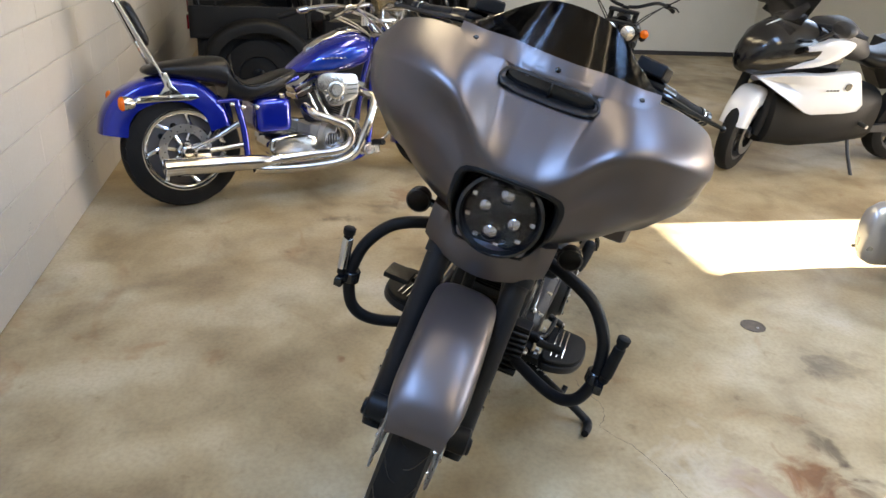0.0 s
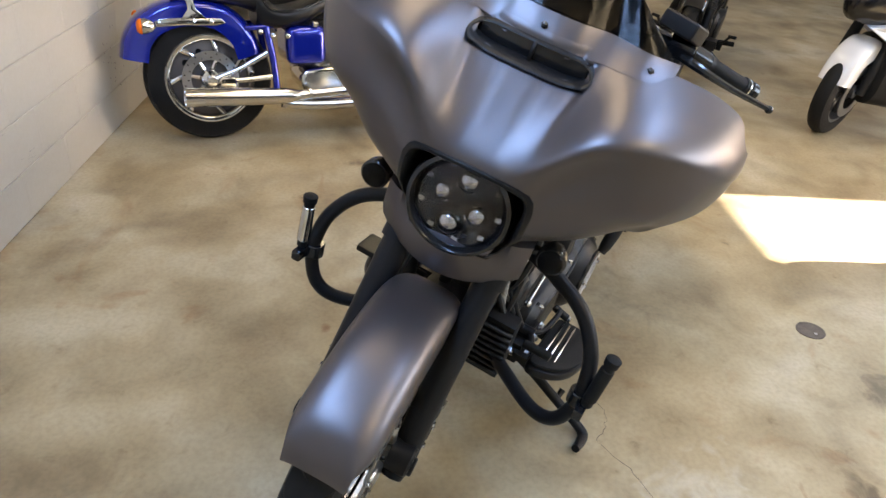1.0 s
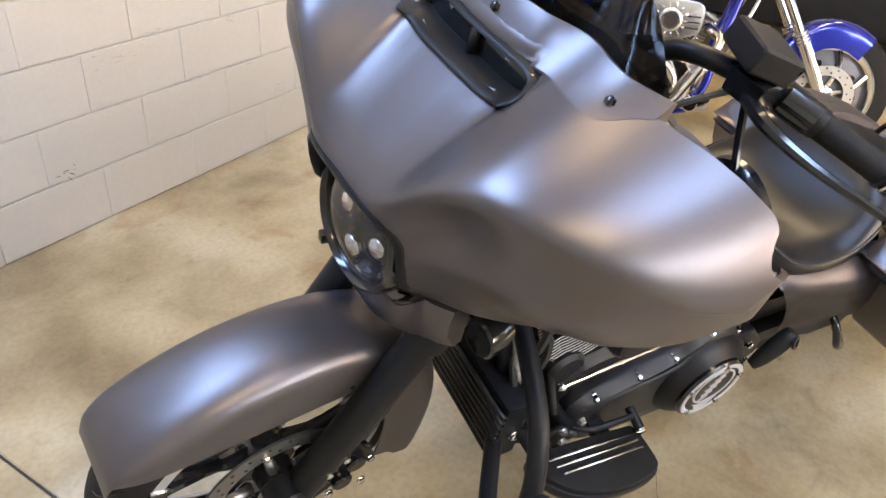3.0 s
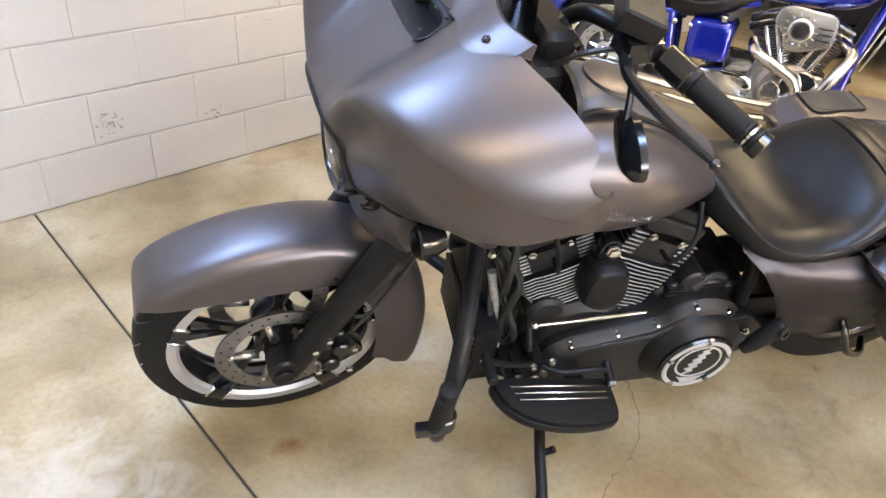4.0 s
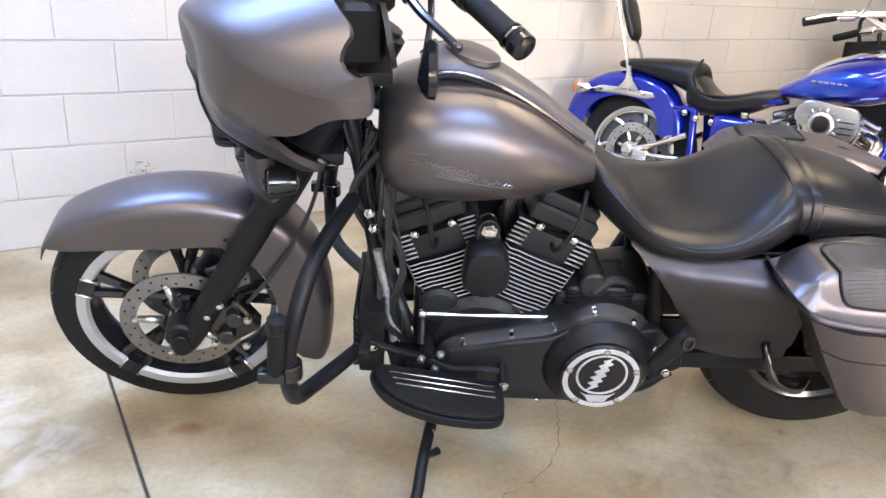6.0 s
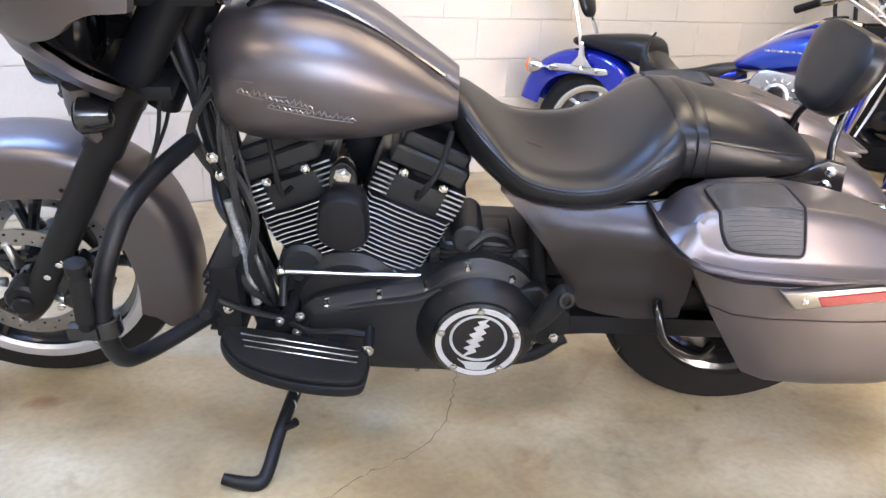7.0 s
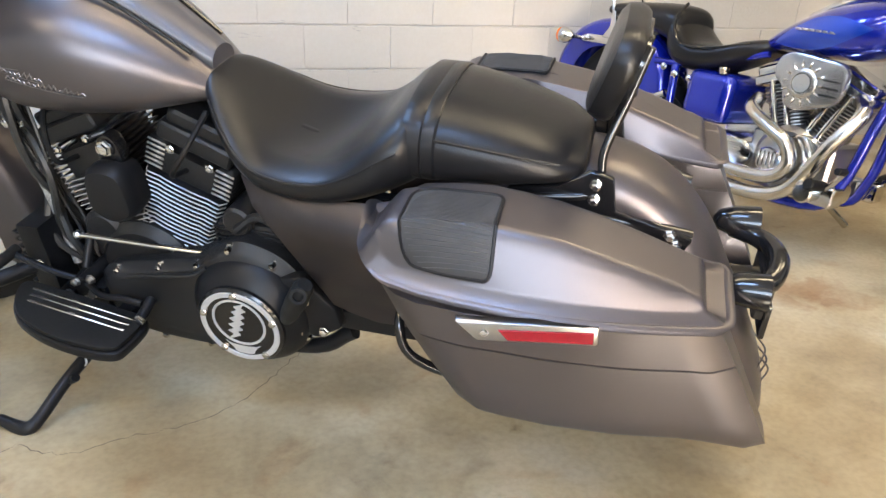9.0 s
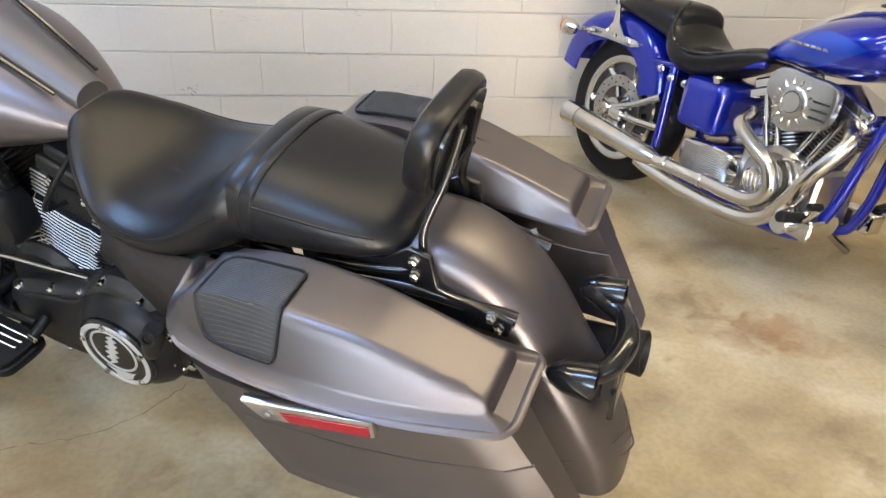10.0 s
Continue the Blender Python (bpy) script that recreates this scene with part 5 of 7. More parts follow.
def cylinder(x0, z0, ang, name):
    mc = Matrix.Translation((x0, 0.0, z0)) @ pose(0, 0, 0, 0, ang, 0)
    barrel = part(name, join(rod(mc @ V((0, 0, 0)), mc @ V((0, 0, 0.26)), 0.058, None, 28), box(-0.068, 0.068, -0.075, 0.085, 0.155, 0.25, 0.015, 2, mc)), M_WRINKLE, eng, "black cylinder barrel")
    for k in range(15):
        z = 0.02 + 0.0118 * k
        w = 0.086 + (0.008 if k > 8 else 0.0)
        oc = smooth_outline([(-w, -0.08), (-w * 0.6, -0.098), (0, -0.102), (w * 0.6, -0.098), (w, -0.08), (w, 0.085), (w * 0.6, 0.10), (0, 0.104), (-w * 0.6, 0.10), (-w, 0.085)], 3)
        part("fin", plate([(a, b_) for a, b_ in oc], z, z + 0.0032, 0, 1, "xy", mc), M_MATTE, barrel, m=None)
        oe = [(a, b_) for a, b_ in oc if b_ > -0.2]
        part("fin_edge", tube([mc @ V((a * 1.001, b_ * 1.001, z + 0.0016)) for a, b_ in oc if b_ > 0.05], 0.0017, 5, 1, False), M_FIN, barrel, "bright machined fin edge")
    for k in range(6):
        z = 0.198 + 0.0125 * k
        for s in (-1, 1):
            part("head_fin", box(s * 0.06, s * 0.098, -0.07, 0.09, z, z + 0.003, 0, 1, mc), M_MATTE, barrel)
            part("fin_edge", box(s * 0.058, s * 0.099, 0.089, 0.0915, z - 0.0003, z + 0.0033, 0, 1, mc), M_FIN, barrel)
    part("rocker_box", join(box(-0.085, 0.085, -0.08, 0.092, 0.272, 0.315, 0.014, 3, mc), box(-0.075, 0.075, -0.07, 0.08, 0.31, 0.345, 0.016, 3, mc)), M_WRINKLE, barrel, "black rocker box")
    for s in (-1, 1):
        for yy in (-0.06, 0.094):
            part("head_bolt", bolt(mc @ V((s * 0.045, yy, 0.262)), mc.to_3x3() @ V((0, 1 if yy > 0 else -1, 0)), 0.008, 0.008), M_CHROME, barrel)
    part("plug_lead", tube([mc @ V((0.0, 0.10, 0.235)), mc @ V((0.005, 0.15, 0.25)), mc @ V((-0.01, 0.14, 0.32)), mc @ V((-0.01, 0.08, 0.38))], 0.006, 8, 5), M_RUBBER, barrel)


cylinder(0.885, 0.385, 22.5, "front_cylinder")
cylinder(0.80, 0.385, -22.5, "rear_cylinder")
horn = part("horn_cover", loft([[V((0.862 + a_ * k_, y, 0.558 + b_ * k_)) for a_, b_ in smooth_outline([(-0.042, 0.055), (0, 0.068), (0.042, 0.055), (0.054, 0.0), (0.048, -0.045), (0.0, -0.068), (-0.048, -0.045), (-0.054, 0.0)], 4)] for y, k_ in ((0.10, 0.9), (0.14, 1.0), (0.165, 0.98), (0.178, 0.85), (0.182, 0.5))]), M_MATTE, eng, "matte black teardrop horn cover")
part("horn_mount", join(plate(smooth_outline([(0.84, 0.60), (0.838, 0.66), (0.862, 0.682), (0.888, 0.66), (0.886, 0.60)], 3), 0.10, 0.135, 0.006), lathe([(0, 0.02), (0.02, 0.02)], (0.862, 0.12, 0.655), (0, 1, 0), 18)), M_GLOSS, horn)
part("horn_nut", bolt((0.862, 0.14, 0.655), (0, 1, 0), 0.014, 0.012), M_CHROME, horn)
# primary cover: tapered case with a round bulge carrying the clutch cover
po = smooth_outline([(0.965, 0.30), (0.95, 0.345), (0.90, 0.372), (0.79, 0.397), (0.69, 0.422), (0.635, 0.462), (0.57, 0.482), (0.49, 0.455), (0.438, 0.39), (0.428, 0.31), (0.455, 0.23), (0.53, 0.178), (0.66, 0.175), (0.82, 0.178), (0.93, 0.20), (0.96, 0.25)], 4)
pcx, pcz = 0.70, 0.31
prim = part("primary_cover", loft([[V((pcx + (x - pcx) * k_, y, pcz + (z - pcz) * k_)) for x, z in po] for y, k_ in ((0.09, 0.97), (0.15, 1.0), (0.158, 1.0), (0.162, 0.975), (0.176, 0.93), (0.184, 0.86), (0.186, 0.6))]), M_WRINKLE, eng, "black primary case")
part("clutch_bulge", lathe([(0.16, 0.14), (0.185, 0.135), (0.205, 0.12), (0.218, 0.104), (0.222, 0.10)], (0.571, 0, 0.315), (0, 1, 0), 48), M_MATTE, prim)
part("case_ridge", tube([(0.93, 0.175, 0.335), (0.80, 0.186, 0.372), (0.70, 0.188, 0.392), (0.655, 0.186, 0.42)], 0.006, 8, 4), M_WRINKLE, prim)
for q in ((0.90, 0.361), (0.786, 0.388), (0.686, 0.411), (0.60, 0.467), (0.505, 0.443), (0.452, 0.382), (0.448, 0.262), (0.70, 0.186), (0.60, 0.184), (0.82, 0.186), (0.93, 0.225)):
    part("case_bolt", bolt((q[0], 0.161, q[1]), (0, 1, 0), 0.0085, 0.018), M_CHROME, prim)
DC = V((0.571, 0.222, 0.315))
dby = part("clutch_cover", lathe([(0, 0.099), (0.008, 0.099), (0.013, 0.094), (0.013, 0.0)], DC, (0, 1, 0), 56), M_GLOSS, prim, "gloss black round clutch cover")
part("cover_ring", lathe([(0.0135, 0.092), (0.0155, 0.091), (0.0155, 0.080), (0.0135, 0.079), (0.0135, 0.092)], DC, (0, 1, 0), 56, False), M_MARK, dby, "pale outer ring")
part("cover_ring_inner", lathe([(0.0135, 0.062), (0.0152, 0.0615), (0.0152, 0.0565), (0.0135, 0.056), (0.0135, 0.062)], DC + V((0, 0, 0.012)), (0, 1, 0), 48, False), M_MARK, dby, "pale inner ring")
part("zigzag_mark", plate([(-0.022, 0.066), (0.004, 0.056), (-0.002, 0.048), (0.012, 0.040), (0.004, 0.030), (0.020, 0.022), (0.010, 0.012), (0.026, 0.004), (0.014, -0.006), (0.030, -0.014), (0.018, -0.022), (0.034, -0.040), (0.002, -0.024), (0.008, -0.014), (-0.006, -0.008), (0.002, 0.002), (-0.012, 0.010), (-0.004, 0.020), (-0.016, 0.028), (-0.008, 0.038), (-0.022, 0.046), (-0.012, 0.054)], 0.0132, 0.0152, plane="xz", m=Matrix.Translation(DC)), M_MARK, dby, "pale zigzag mark", smooth=False)
part("lower_mark", plate(smooth_outline([(-0.042, -0.044), (-0.03, -0.052), (0, -0.054), (0.03, -0.052), (0.042, -0.044), (0.026, -0.062), (0.018, -0.074), (-0.018, -0.074), (-0.026, -0.062)], 3), 0.0132, 0.0148, plane="xz", m=Matrix.Translation(DC)), M_MARK, dby, "pale plain lower mark", smooth=False)
for k in range(5):
    a = math.pi / 2 + 2 * math.pi * k / 5
    part("cover_bolt", bolt(DC + V((0.084 * math.cos(a), 0.014, 0.084 * math.sin(a))), (0, 1, 0), 0.007, 0.006), M_CHROME, dby)
# shift linkage, heel lever, front box, wiring
part("shift_rod", join(rod((1.0, 0.15, 0.425), (0.675, 0.13, 0.412), 0.006), ball((1.0, 0.15, 0.425), 0.012), ball((0.675, 0.13, 0.412), 0.012)), M_CHROME, eng, "chrome shift rod")
part("shift_lever", join(tube([(0.985, 0.19, 0.325), (0.93, 0.215, 0.315), (0.86, 0.225, 0.325), (0.815, 0.225, 0.32)], 0.008, 8, 4), tube([(0.985, 0.19, 0.325), (1.06, 0.21, 0.36), (1.13, 0.22, 0.40)], 0.008, 8, 4), rod((0.806, 0.20, 0.318), (0.806, 0.256, 0.300), 0.012, None, 14, 0.003)), M_MATTE, eng, "black heel and toe shifter")
part("shift_peg", bolt((0.806, 0.254, 0.301), (0, 1, -0.1), 0.011, 0.008), M_CHROME, eng)
part("toe_peg", rod((1.13, 0.20, 0.40), (1.13, 0.28, 0.40), 0.013, None, 14, 0.003), M_RUBBER, eng)
for q in ((1.0, 0.33), (0.985, 0.28), (1.03, 0.29), (0.965, 0.30), (1.01, 0.25), (0.955, 0.345)):
    part("link_bolt", bolt((q[0], 0.20, q[1]), (0, 1, 0), 0.009, 0.01), M_STEEL, eng)
part("linkage", join(rod((0.985, 0.10, 0.325), (0.985, 0.20, 0.325), 0.018), box(0.94, 1.04, 0.13, 0.19, 0.24, 0.31, 0.01), rod((1.0, 0.10, 0.425), (1.0, 0.16, 0.34), 0.01)), M_MATTE, eng)
reg = part("regulator", box(1.09, 1.15, -0.11, 0.17, 0.255, 0.44, 0.008), M_MATTE, eng, "finned black regulator")
for k in range(8):
    part("regulator_fin", box(1.149, 1.163, -0.11, 0.17, 0.275 + 0.02 * k, 0.282 + 0.02 * k), M_MATTE, reg)
part("regulator_bolt", bolt((1.115, 0.172, 0.34), (0, 1, 0), 0.010, 0.01), M_CHROME, eng)
rw = random.Random(11)
for k in range(9):
    o = [(1.10 + rw.uniform(-0.03, 0.05), 0.06 + rw.uniform(-0.02, 0.05), 0.86), (1.12 + rw.uniform(-0.05, 0.05), 0.07 + rw.uniform(-0.02, 0.06), 0.72), (1.09 + rw.uniform(-0.04, 0.03), 0.075 + rw.uniform(-0.02, 0.05), 0.56), (1.06 + rw.uniform(-0.03, 0.04), 0.08 + rw.uniform(-0.02, 0.05), 0.40), (1.02 + rw.uniform(-0.03, 0.03), 0.09, 0.28)]
    part("wiring", tube(o, rw.choice((0.004, 0.006, 0.009)), 6, 4), M_CABLE, eng, "black cable")
part("downtube_sleeve", tube([(1.112, 0.088, 0.56), (1.09, 0.098, 0.45), (1.068, 0.112, 0.31)], 0.011, 10, 6), M_BRAID, eng, "pale woven cable sleeve")
for q in ((1.13, 0.10, 0.665), (1.09, 0.11, 0.675), (1.12, 0.09, 0.62)):
    part("clamp_bolt", bolt(q, (0, 1, 0), 0.010, 0.01), M_CHROME, eng)
# right-hand exhaust, hidden for the most part
part("exhaust", join(tube([(0.98, -0.12, 0.60), (1.06, -0.19, 0.50), (1.0, -0.20, 0.28), (0.7, -0.20, 0.24), (0.3, -0.21, 0.25)], 0.024, 14, 6), tube([(0.3, -0.21, 0.25), (0.22, -0.21, 0.255), (-0.2, -0.19, 0.29), (-0.46, -0.168, 0.318)], [0.024, 0.042, 0.044, 0.044], 18, 3)), M_MATTE, bike, "matte black exhaust pipe")
part("exhaust_tip", lathe([(0, 0.045), (0.05, 0.05), (0.052, 0.047), (0.0, 0.04)], (-0.45, -0.169, 0.317), (-1, 0.08, 0.1), 28, False), M_MATTE, bpy.data.objects["exhaust"])
part("air_cleaner", lathe([(0, 0.05), (0.02, 0.08), (0.06, 0.085), (0.08, 0.07), (0.085, 0.0)], (0.86, -0.10, 0.58), (0, -1, 0), 32), M_MATTE, eng, "round black air cleaner")

# engine guard with highway pegs
for sy in (1, -1):
    gd = part("engine_guard", tube([(1.10, 0.09 * sy, 0.325), (1.165, 0.18 * sy, 0.317), (1.245, 0.295 * sy, 0.32), (1.272, 0.36 * sy, 0.352), (1.278, 0.389 * sy, 0.43), (1.274, 0.388 * sy, 0.50), (1.259, 0.368 * sy, 0.575), (1.235, 0.31 * sy, 0.648), (1.205, 0.22 * sy, 0.682), (1.165, 0.10 * sy, 0.70)], 0.0185, 14, 6), M_MATTE, bike, "matte black tubular engine guard")
    part("peg_clamp", join(rod((1.272, 0.388 * sy, 0.435), (1.273, 0.388 * sy, 0.475), 0.026, None, 18, 0.003), box(-0.02, 0.035, -0.012, 0.012, -0.014, 0.014, 0.005, 2, Matrix.Translation((1.30, 0.405 * sy, 0.452)))), M_GLOSS, gd)
    pg = part("highway_peg", lathe([(0, 0.011), (0.005, 0.014), (0.13, 0.014), (0.132, 0.018), (0.15, 0.019), (0.154, 0.014)], (1.298, 0.412 * sy, 0.462), (-0.09, 0.05 * sy, 1), 18), M_RUBBER, gd, "folded black highway peg")
    part("peg_sleeve", lathe([(0.02, 0.0145), (0.022, 0.017), (0.118, 0.017), (0.12, 0.0145)], (1.298, 0.412 * sy, 0.462), (-0.09, 0.05 * sy, 1), 10), M_CHROME if sy < 0 else M_RUBBER, pg)
    part("clamp_bolt", bolt((1.318, 0.405 * sy, 0.452), (1, 0.2 * sy, 0), 0.008, 0.008), M_CHROME, gd)
    # rider boards
    bo_ = smooth_outline([(1.115, 0.235), (1.10, 0.29), (1.05, 0.335), (0.97, 0.358), (0.88, 0.36), (0.815, 0.345), (0.80, 0.31), (0.802, 0.235), (0.85, 0.225), (1.06, 0.222)], 4)
    bmx = Matrix.Translation((0.96, 0, 0.305)) @ pose(0, 0, 0, 0, -9, 0) @ Matrix.Translation((-0.96, 0, 0))
    fbd = part("floorboard", plate([(x, sy * y) for x, y in bo_], -0.03, -0.005, 0.006, 2, "xy", bmx), M_MATTE, bike, "black rider floorboard")
    part("board_pad", plate([(0.96 + (x - 0.96) * 0.96, sy * (0.285 + (y - 0.285) * 0.94)) for x, y in bo_], -0.003, 0.010, 0.005, 2, "xy", bmx), M_RUBBER, fbd, "black rubber pad")
    for k in range(3):
        part("pad_strip", box(0.825, 1.075 - 0.008 * k, sy * (0.252 + 0.018 * k) - 0.003, sy * (0.252 + 0.018 * k) + 0.003, 0.0095, 0.0125, 0, 1, bmx), M_ALU, fbd, "bright inlaid strip")
    part("board_bracket", join(box(0.86, 0.90, sy * 0.12, sy * 0.25, 0.255, 0.28, 0.005), box(1.02, 1.06, sy * 0.10, sy * 0.25, 0.27, 0.295, 0.005)), M_MATTE, fbd)
part("brake_pedal", join(tube([(0.99, -0.17, 0.33), (1.07, -0.24, 0.40), (1.13, -0.27, 0.43)], 0.009, 8, 4), box(1.08, 1.16, -0.325, -0.24, 0.425, 0.445, 0.008)), M_MATTE, bike, "black brake pedal")
# side stand
stand = part("side_stand", join(tube([(0.945, 0.13, 0.205), (0.955, 0.20, 0.195), (0.985, 0.34, 0.15), (0.998, 0.425, 0.117), (1.012, 0.45, 0.108), (1.04, 0.453, 0.108), (1.085, 0.449, 0.116)], [0.016, 0.015, 0.014, 0.014, 0.016, 0.015, 0.012], 12, 5), tube([(0.983, 0.335, 0.15), (0.965, 0.338, 0.158), (0.952, 0.34, 0.17)], [0.011, 0.009, 0.01], 8, 3), box(0.92, 0.98, 0.09, 0.15, 0.18, 0.23, 0.006)), M_MATTE, bike, "black side stand leg swung out")
part("stand_spring", tube([(0.965 + 0.006 * math.cos(k * 1.6), 0.21 + 0.006 * k, 0.212 - 0.003 * k + 0.006 * math.sin(k * 1.6)) for k in range(16)], 0.0025, 5, 3), M_STEEL, stand)

# ---- the cruisers ----


def arch(line2, w, depth, c, crown=0.045, thick=0.006):
    """A rounded fender along a line in the xz plane."""
    line_ = spline([(x, 0, z) for x, z in line2], 4)
    out = []
    for i, p in enumerate(line_):
        d = (line_[min(i + 1, len(line_) - 1)] - line_[max(i - 1, 0)]).normalized()
        inn = V((-d.z, 0, d.x))
        if inn.dot(V(c) - p) < 0:
            inn = -inn
        prof = [(w * math.copysign(abs(math.sin(a)) ** 0.8, a), crown * (1 - math.cos(a)) ** 1.2) for a in np.linspace(-math.pi / 2, math.pi / 2, 13)]
        prof = [(-w, depth)] + prof + [(w, depth)]
        out.append([p + V((0, y, 0)) + inn * t for y, t in prof] + [p + V((0, y * 0.93, 0)) + inn * min(depth - 0.001, t + thick) for y, t in reversed(prof)])
    return loft(out)


def disc_wheel(parent, name, c, R, w, rim, bright):
    c = V(c)
    hub = part(name, lathe([(-0.10, 0.02), (-0.095, 0.045), (-0.05, 0.05), (0.05, 0.05), (0.095, 0.045), (0.10, 0.02)], c, (0, 1, 0), 28), bright, parent)
    part("tyre", tyre_bm(c, R, w, rim), M_RUBBER, hub, "black rubber tyre")
    part("tread_groove", tread_bm(c, R, w, rim), M_GLOSS, hub)
    part("rim", lathe([(-w * 0.4, rim + 0.005), (-w * 0.42, rim - 0.012), (-w * 0.36, rim - 0.03), (-w * 0.2, rim - 0.036), (w * 0.2, rim - 0.036), (w * 0.36, rim - 0.03), (w * 0.42, rim - 0.012), (w * 0.4, rim + 0.005)], c, (0, 1, 0), 56, False), bright, hub, "polished rim")
    part("web", lathe([(-0.02, rim - 0.03), (-0.034, rim * 0.6), (-0.04, 0.05), (0.04, 0.05), (0.034, rim * 0.6), (0.02, rim - 0.03)], c, (0, 1, 0), 48, False), M_DARKPAINT, hub, "dished dark wheel centre")
    for k in range(7):
        a = 2 * math.pi * k / 7 + 0.3
        e = V((math.cos(a), 0, math.sin(a)))
        f = V((math.cos(a + 0.22), 0, math.sin(a + 0.22)))
        for s in (-1, 1):
            part("spoke", tube([c + e * 0.05 + V((0, s * 0.045, 0)), c + e * rim * 0.55 + V((0, s * 0.042, 0)), c + f * (rim - 0.028) + V((0, s * 0.034, 0))], [0.014, 0.011, 0.015], 8, 4), bright, hub)
    for k in range(10):
        a = 2 * math.pi * k / 10
        part("window", lathe([(0, 0.016), (0.0015, 0.015)], c + V((0.62 * rim * math.cos(a), -0.036, 0.62 * rim * math.sin(a))), (0, -1, 0), 12), M_GLOSS, hub)
    d = part("brake_disc", lathe([(-0.075, 0.14), (-0.07, 0.14), (-0.07, 0.095), (-0.075, 0.095), (-0.075, 0.14)], c, (0, 1, 0), 48, False), M_STEEL, hub, "drilled steel brake disc")
    for k in range(30):
        a = 2 * math.pi * k / 30
        rr = 0.108 if k % 2 else 0.128
        part("drilling", lathe([(0, 0.0042), (0.0012, 0.004)], c + V((rr * math.cos(a), -0.0752, rr * math.sin(a))), (0, -1, 0), 8), M_GLOSS, d)
    return hub


def cruiser(m, label, paint, accent, bright, group="parked motorcycles", twin=False, shield=True, sissy=True):
    b = thing("cruiser_motorcycle", m, label, "motorcycle", group)
    RA, FC = (-0.045, 0, 0.315), (1.575, 0, 0.318)
    disc_wheel(b, "rear_wheel", RA, 0.315, 0.15, 0.222, bright)
    disc_wheel(b, "front_wheel", FC, 0.318, 0.12, 0.235, bright)
    part("rear_fender", arch([(-0.455, 0.44), (-0.43, 0.535), (-0.36, 0.63), (-0.25, 0.69), (-0.12, 0.71), (0.02, 0.69), (0.12, 0.63), (0.19, 0.54), (0.22, 0.44)], 0.105, 0.13, RA), paint, b, "glossy painted rear fender", sharp=60)
    part("front_fender", arch([(1.255, 0.215), (1.265, 0.32), (1.30, 0.45), (1.37, 0.56), (1.46, 0.63), (1.56, 0.655), (1.66, 0.64), (1.74, 0.60)], 0.075, 0.12, FC), paint, b, "glossy painted front fender", sharp=60)
    for s in (-1, 1):
        st = part("fender_strut", plate([(-0.30, 0.60), (-0.25, 0.618), (-0.12, 0.622), (0.03, 0.612), (0.05, 0.59), (0.0, 0.58), (-0.15, 0.585), (-0.28, 0.582)], s * 0.108, s * 0.12, 0.003, 2), bright, b, "polished fender strut")
        sg = part("turn_signal", lathe([(-0.05, 0.008), (-0.035, 0.026), (0.0, 0.036), (0.012, 0.036)], (-0.33, s * 0.185, 0.595), (-1, 0, 0), 22), bright, st, "bright bullet signal")
        part("signal_lens", lathe([(0.012, 0.036), (0.024, 0.034), (0.034, 0.022), (0.036, 0)], (-0.33, s * 0.185, 0.595), (-1, 0, 0), 20, False), M_AMBER, sg, "amber lens")
        part("signal_stem", rod((-0.29, s * 0.11, 0.595), (-0.31, s * 0.18, 0.595), 0.009), bright, sg)
        for q in (-0.26, -0.02):
            part("strut_bolt", bolt((q, s * 0.121, 0.60), (0, s, 0), 0.011, 0.009), bright, st)
        # swingarm, axle and shock links
        part("swingarm", join(tube([RA[:1] + (s * 0.115, 0.315), (0.10, s * 0.12, 0.37), (0.24, s * 0.12, 0.44)], [0.018, 0.013, 0.018], 10, 4), tube([(-0.05, s * 0.115, 0.315), (0.10, s * 0.115, 0.31), (0.26, s * 0.11, 0.32)], 0.016, 10, 4), rod((-0.045, s * 0.10, 0.315), (-0.045, s * 0.145, 0.315), 0.026, None, 20, 0.004)), bright, b, "bright swingarm")
        part("brake_caliper", box(-0.01, 0.07, s * 0.10, s * 0.15, 0.25, 0.33, 0.015, 3), bright, b)
        part("frame_rail", join(tube([(0.245, s * 0.10, 0.56), (0.265, s * 0.115, 0.42), (0.275, s * 0.12, 0.25)], 0.018, 10, 4), tube([(0.14, s * 0.10, 0.56), (0.30, s * 0.10, 0.575), (0.62, s * 0.07, 0.66)], 0.014, 10, 4)), paint, b, "painted frame rail")
        part("downtube", tube([(1.16, s * 0.03, 0.86), (1.12, s * 0.05, 0.72), (1.07, s * 0.075, 0.50), (1.03, s * 0.10, 0.27), (0.92, s * 0.11, 0.17), (0.4, s * 0.12, 0.17)], 0.019, 12, 5), paint, b, "painted frame downtube")
        for q in ((0.27, 0.525), (0.21, 0.545), (0.345, 0.52)):
            part("frame_bolt", bolt((q[0], s * 0.13, q[1]), (0, s, 0), 0.012, 0.012), bright, b)
        # fork
        fk = part("fork_leg", join(tube([(1.585, s * 0.095, 0.29), (1.50, s * 0.095, 0.42), (1.42, s * 0.095, 0.55)], [0.026, 0.031, 0.031], 16, 3), tube([(1.42, s * 0.095, 0.55), (1.17, s * 0.095, 0.94)], 0.021, 14, 1)), bright, b, "polished fork leg")
        part("fork_collar", join(*[lathe([(0, 0.032), (0.006, 0.034), (0.012, 0.032)], V((1.425, s * 0.095, 0.54)) + V((-0.30, 0, 0.47)).normalized() * 0.016 * k, (-0.30, 0, 0.47), 18) for k in range(4)]), bright, fk)
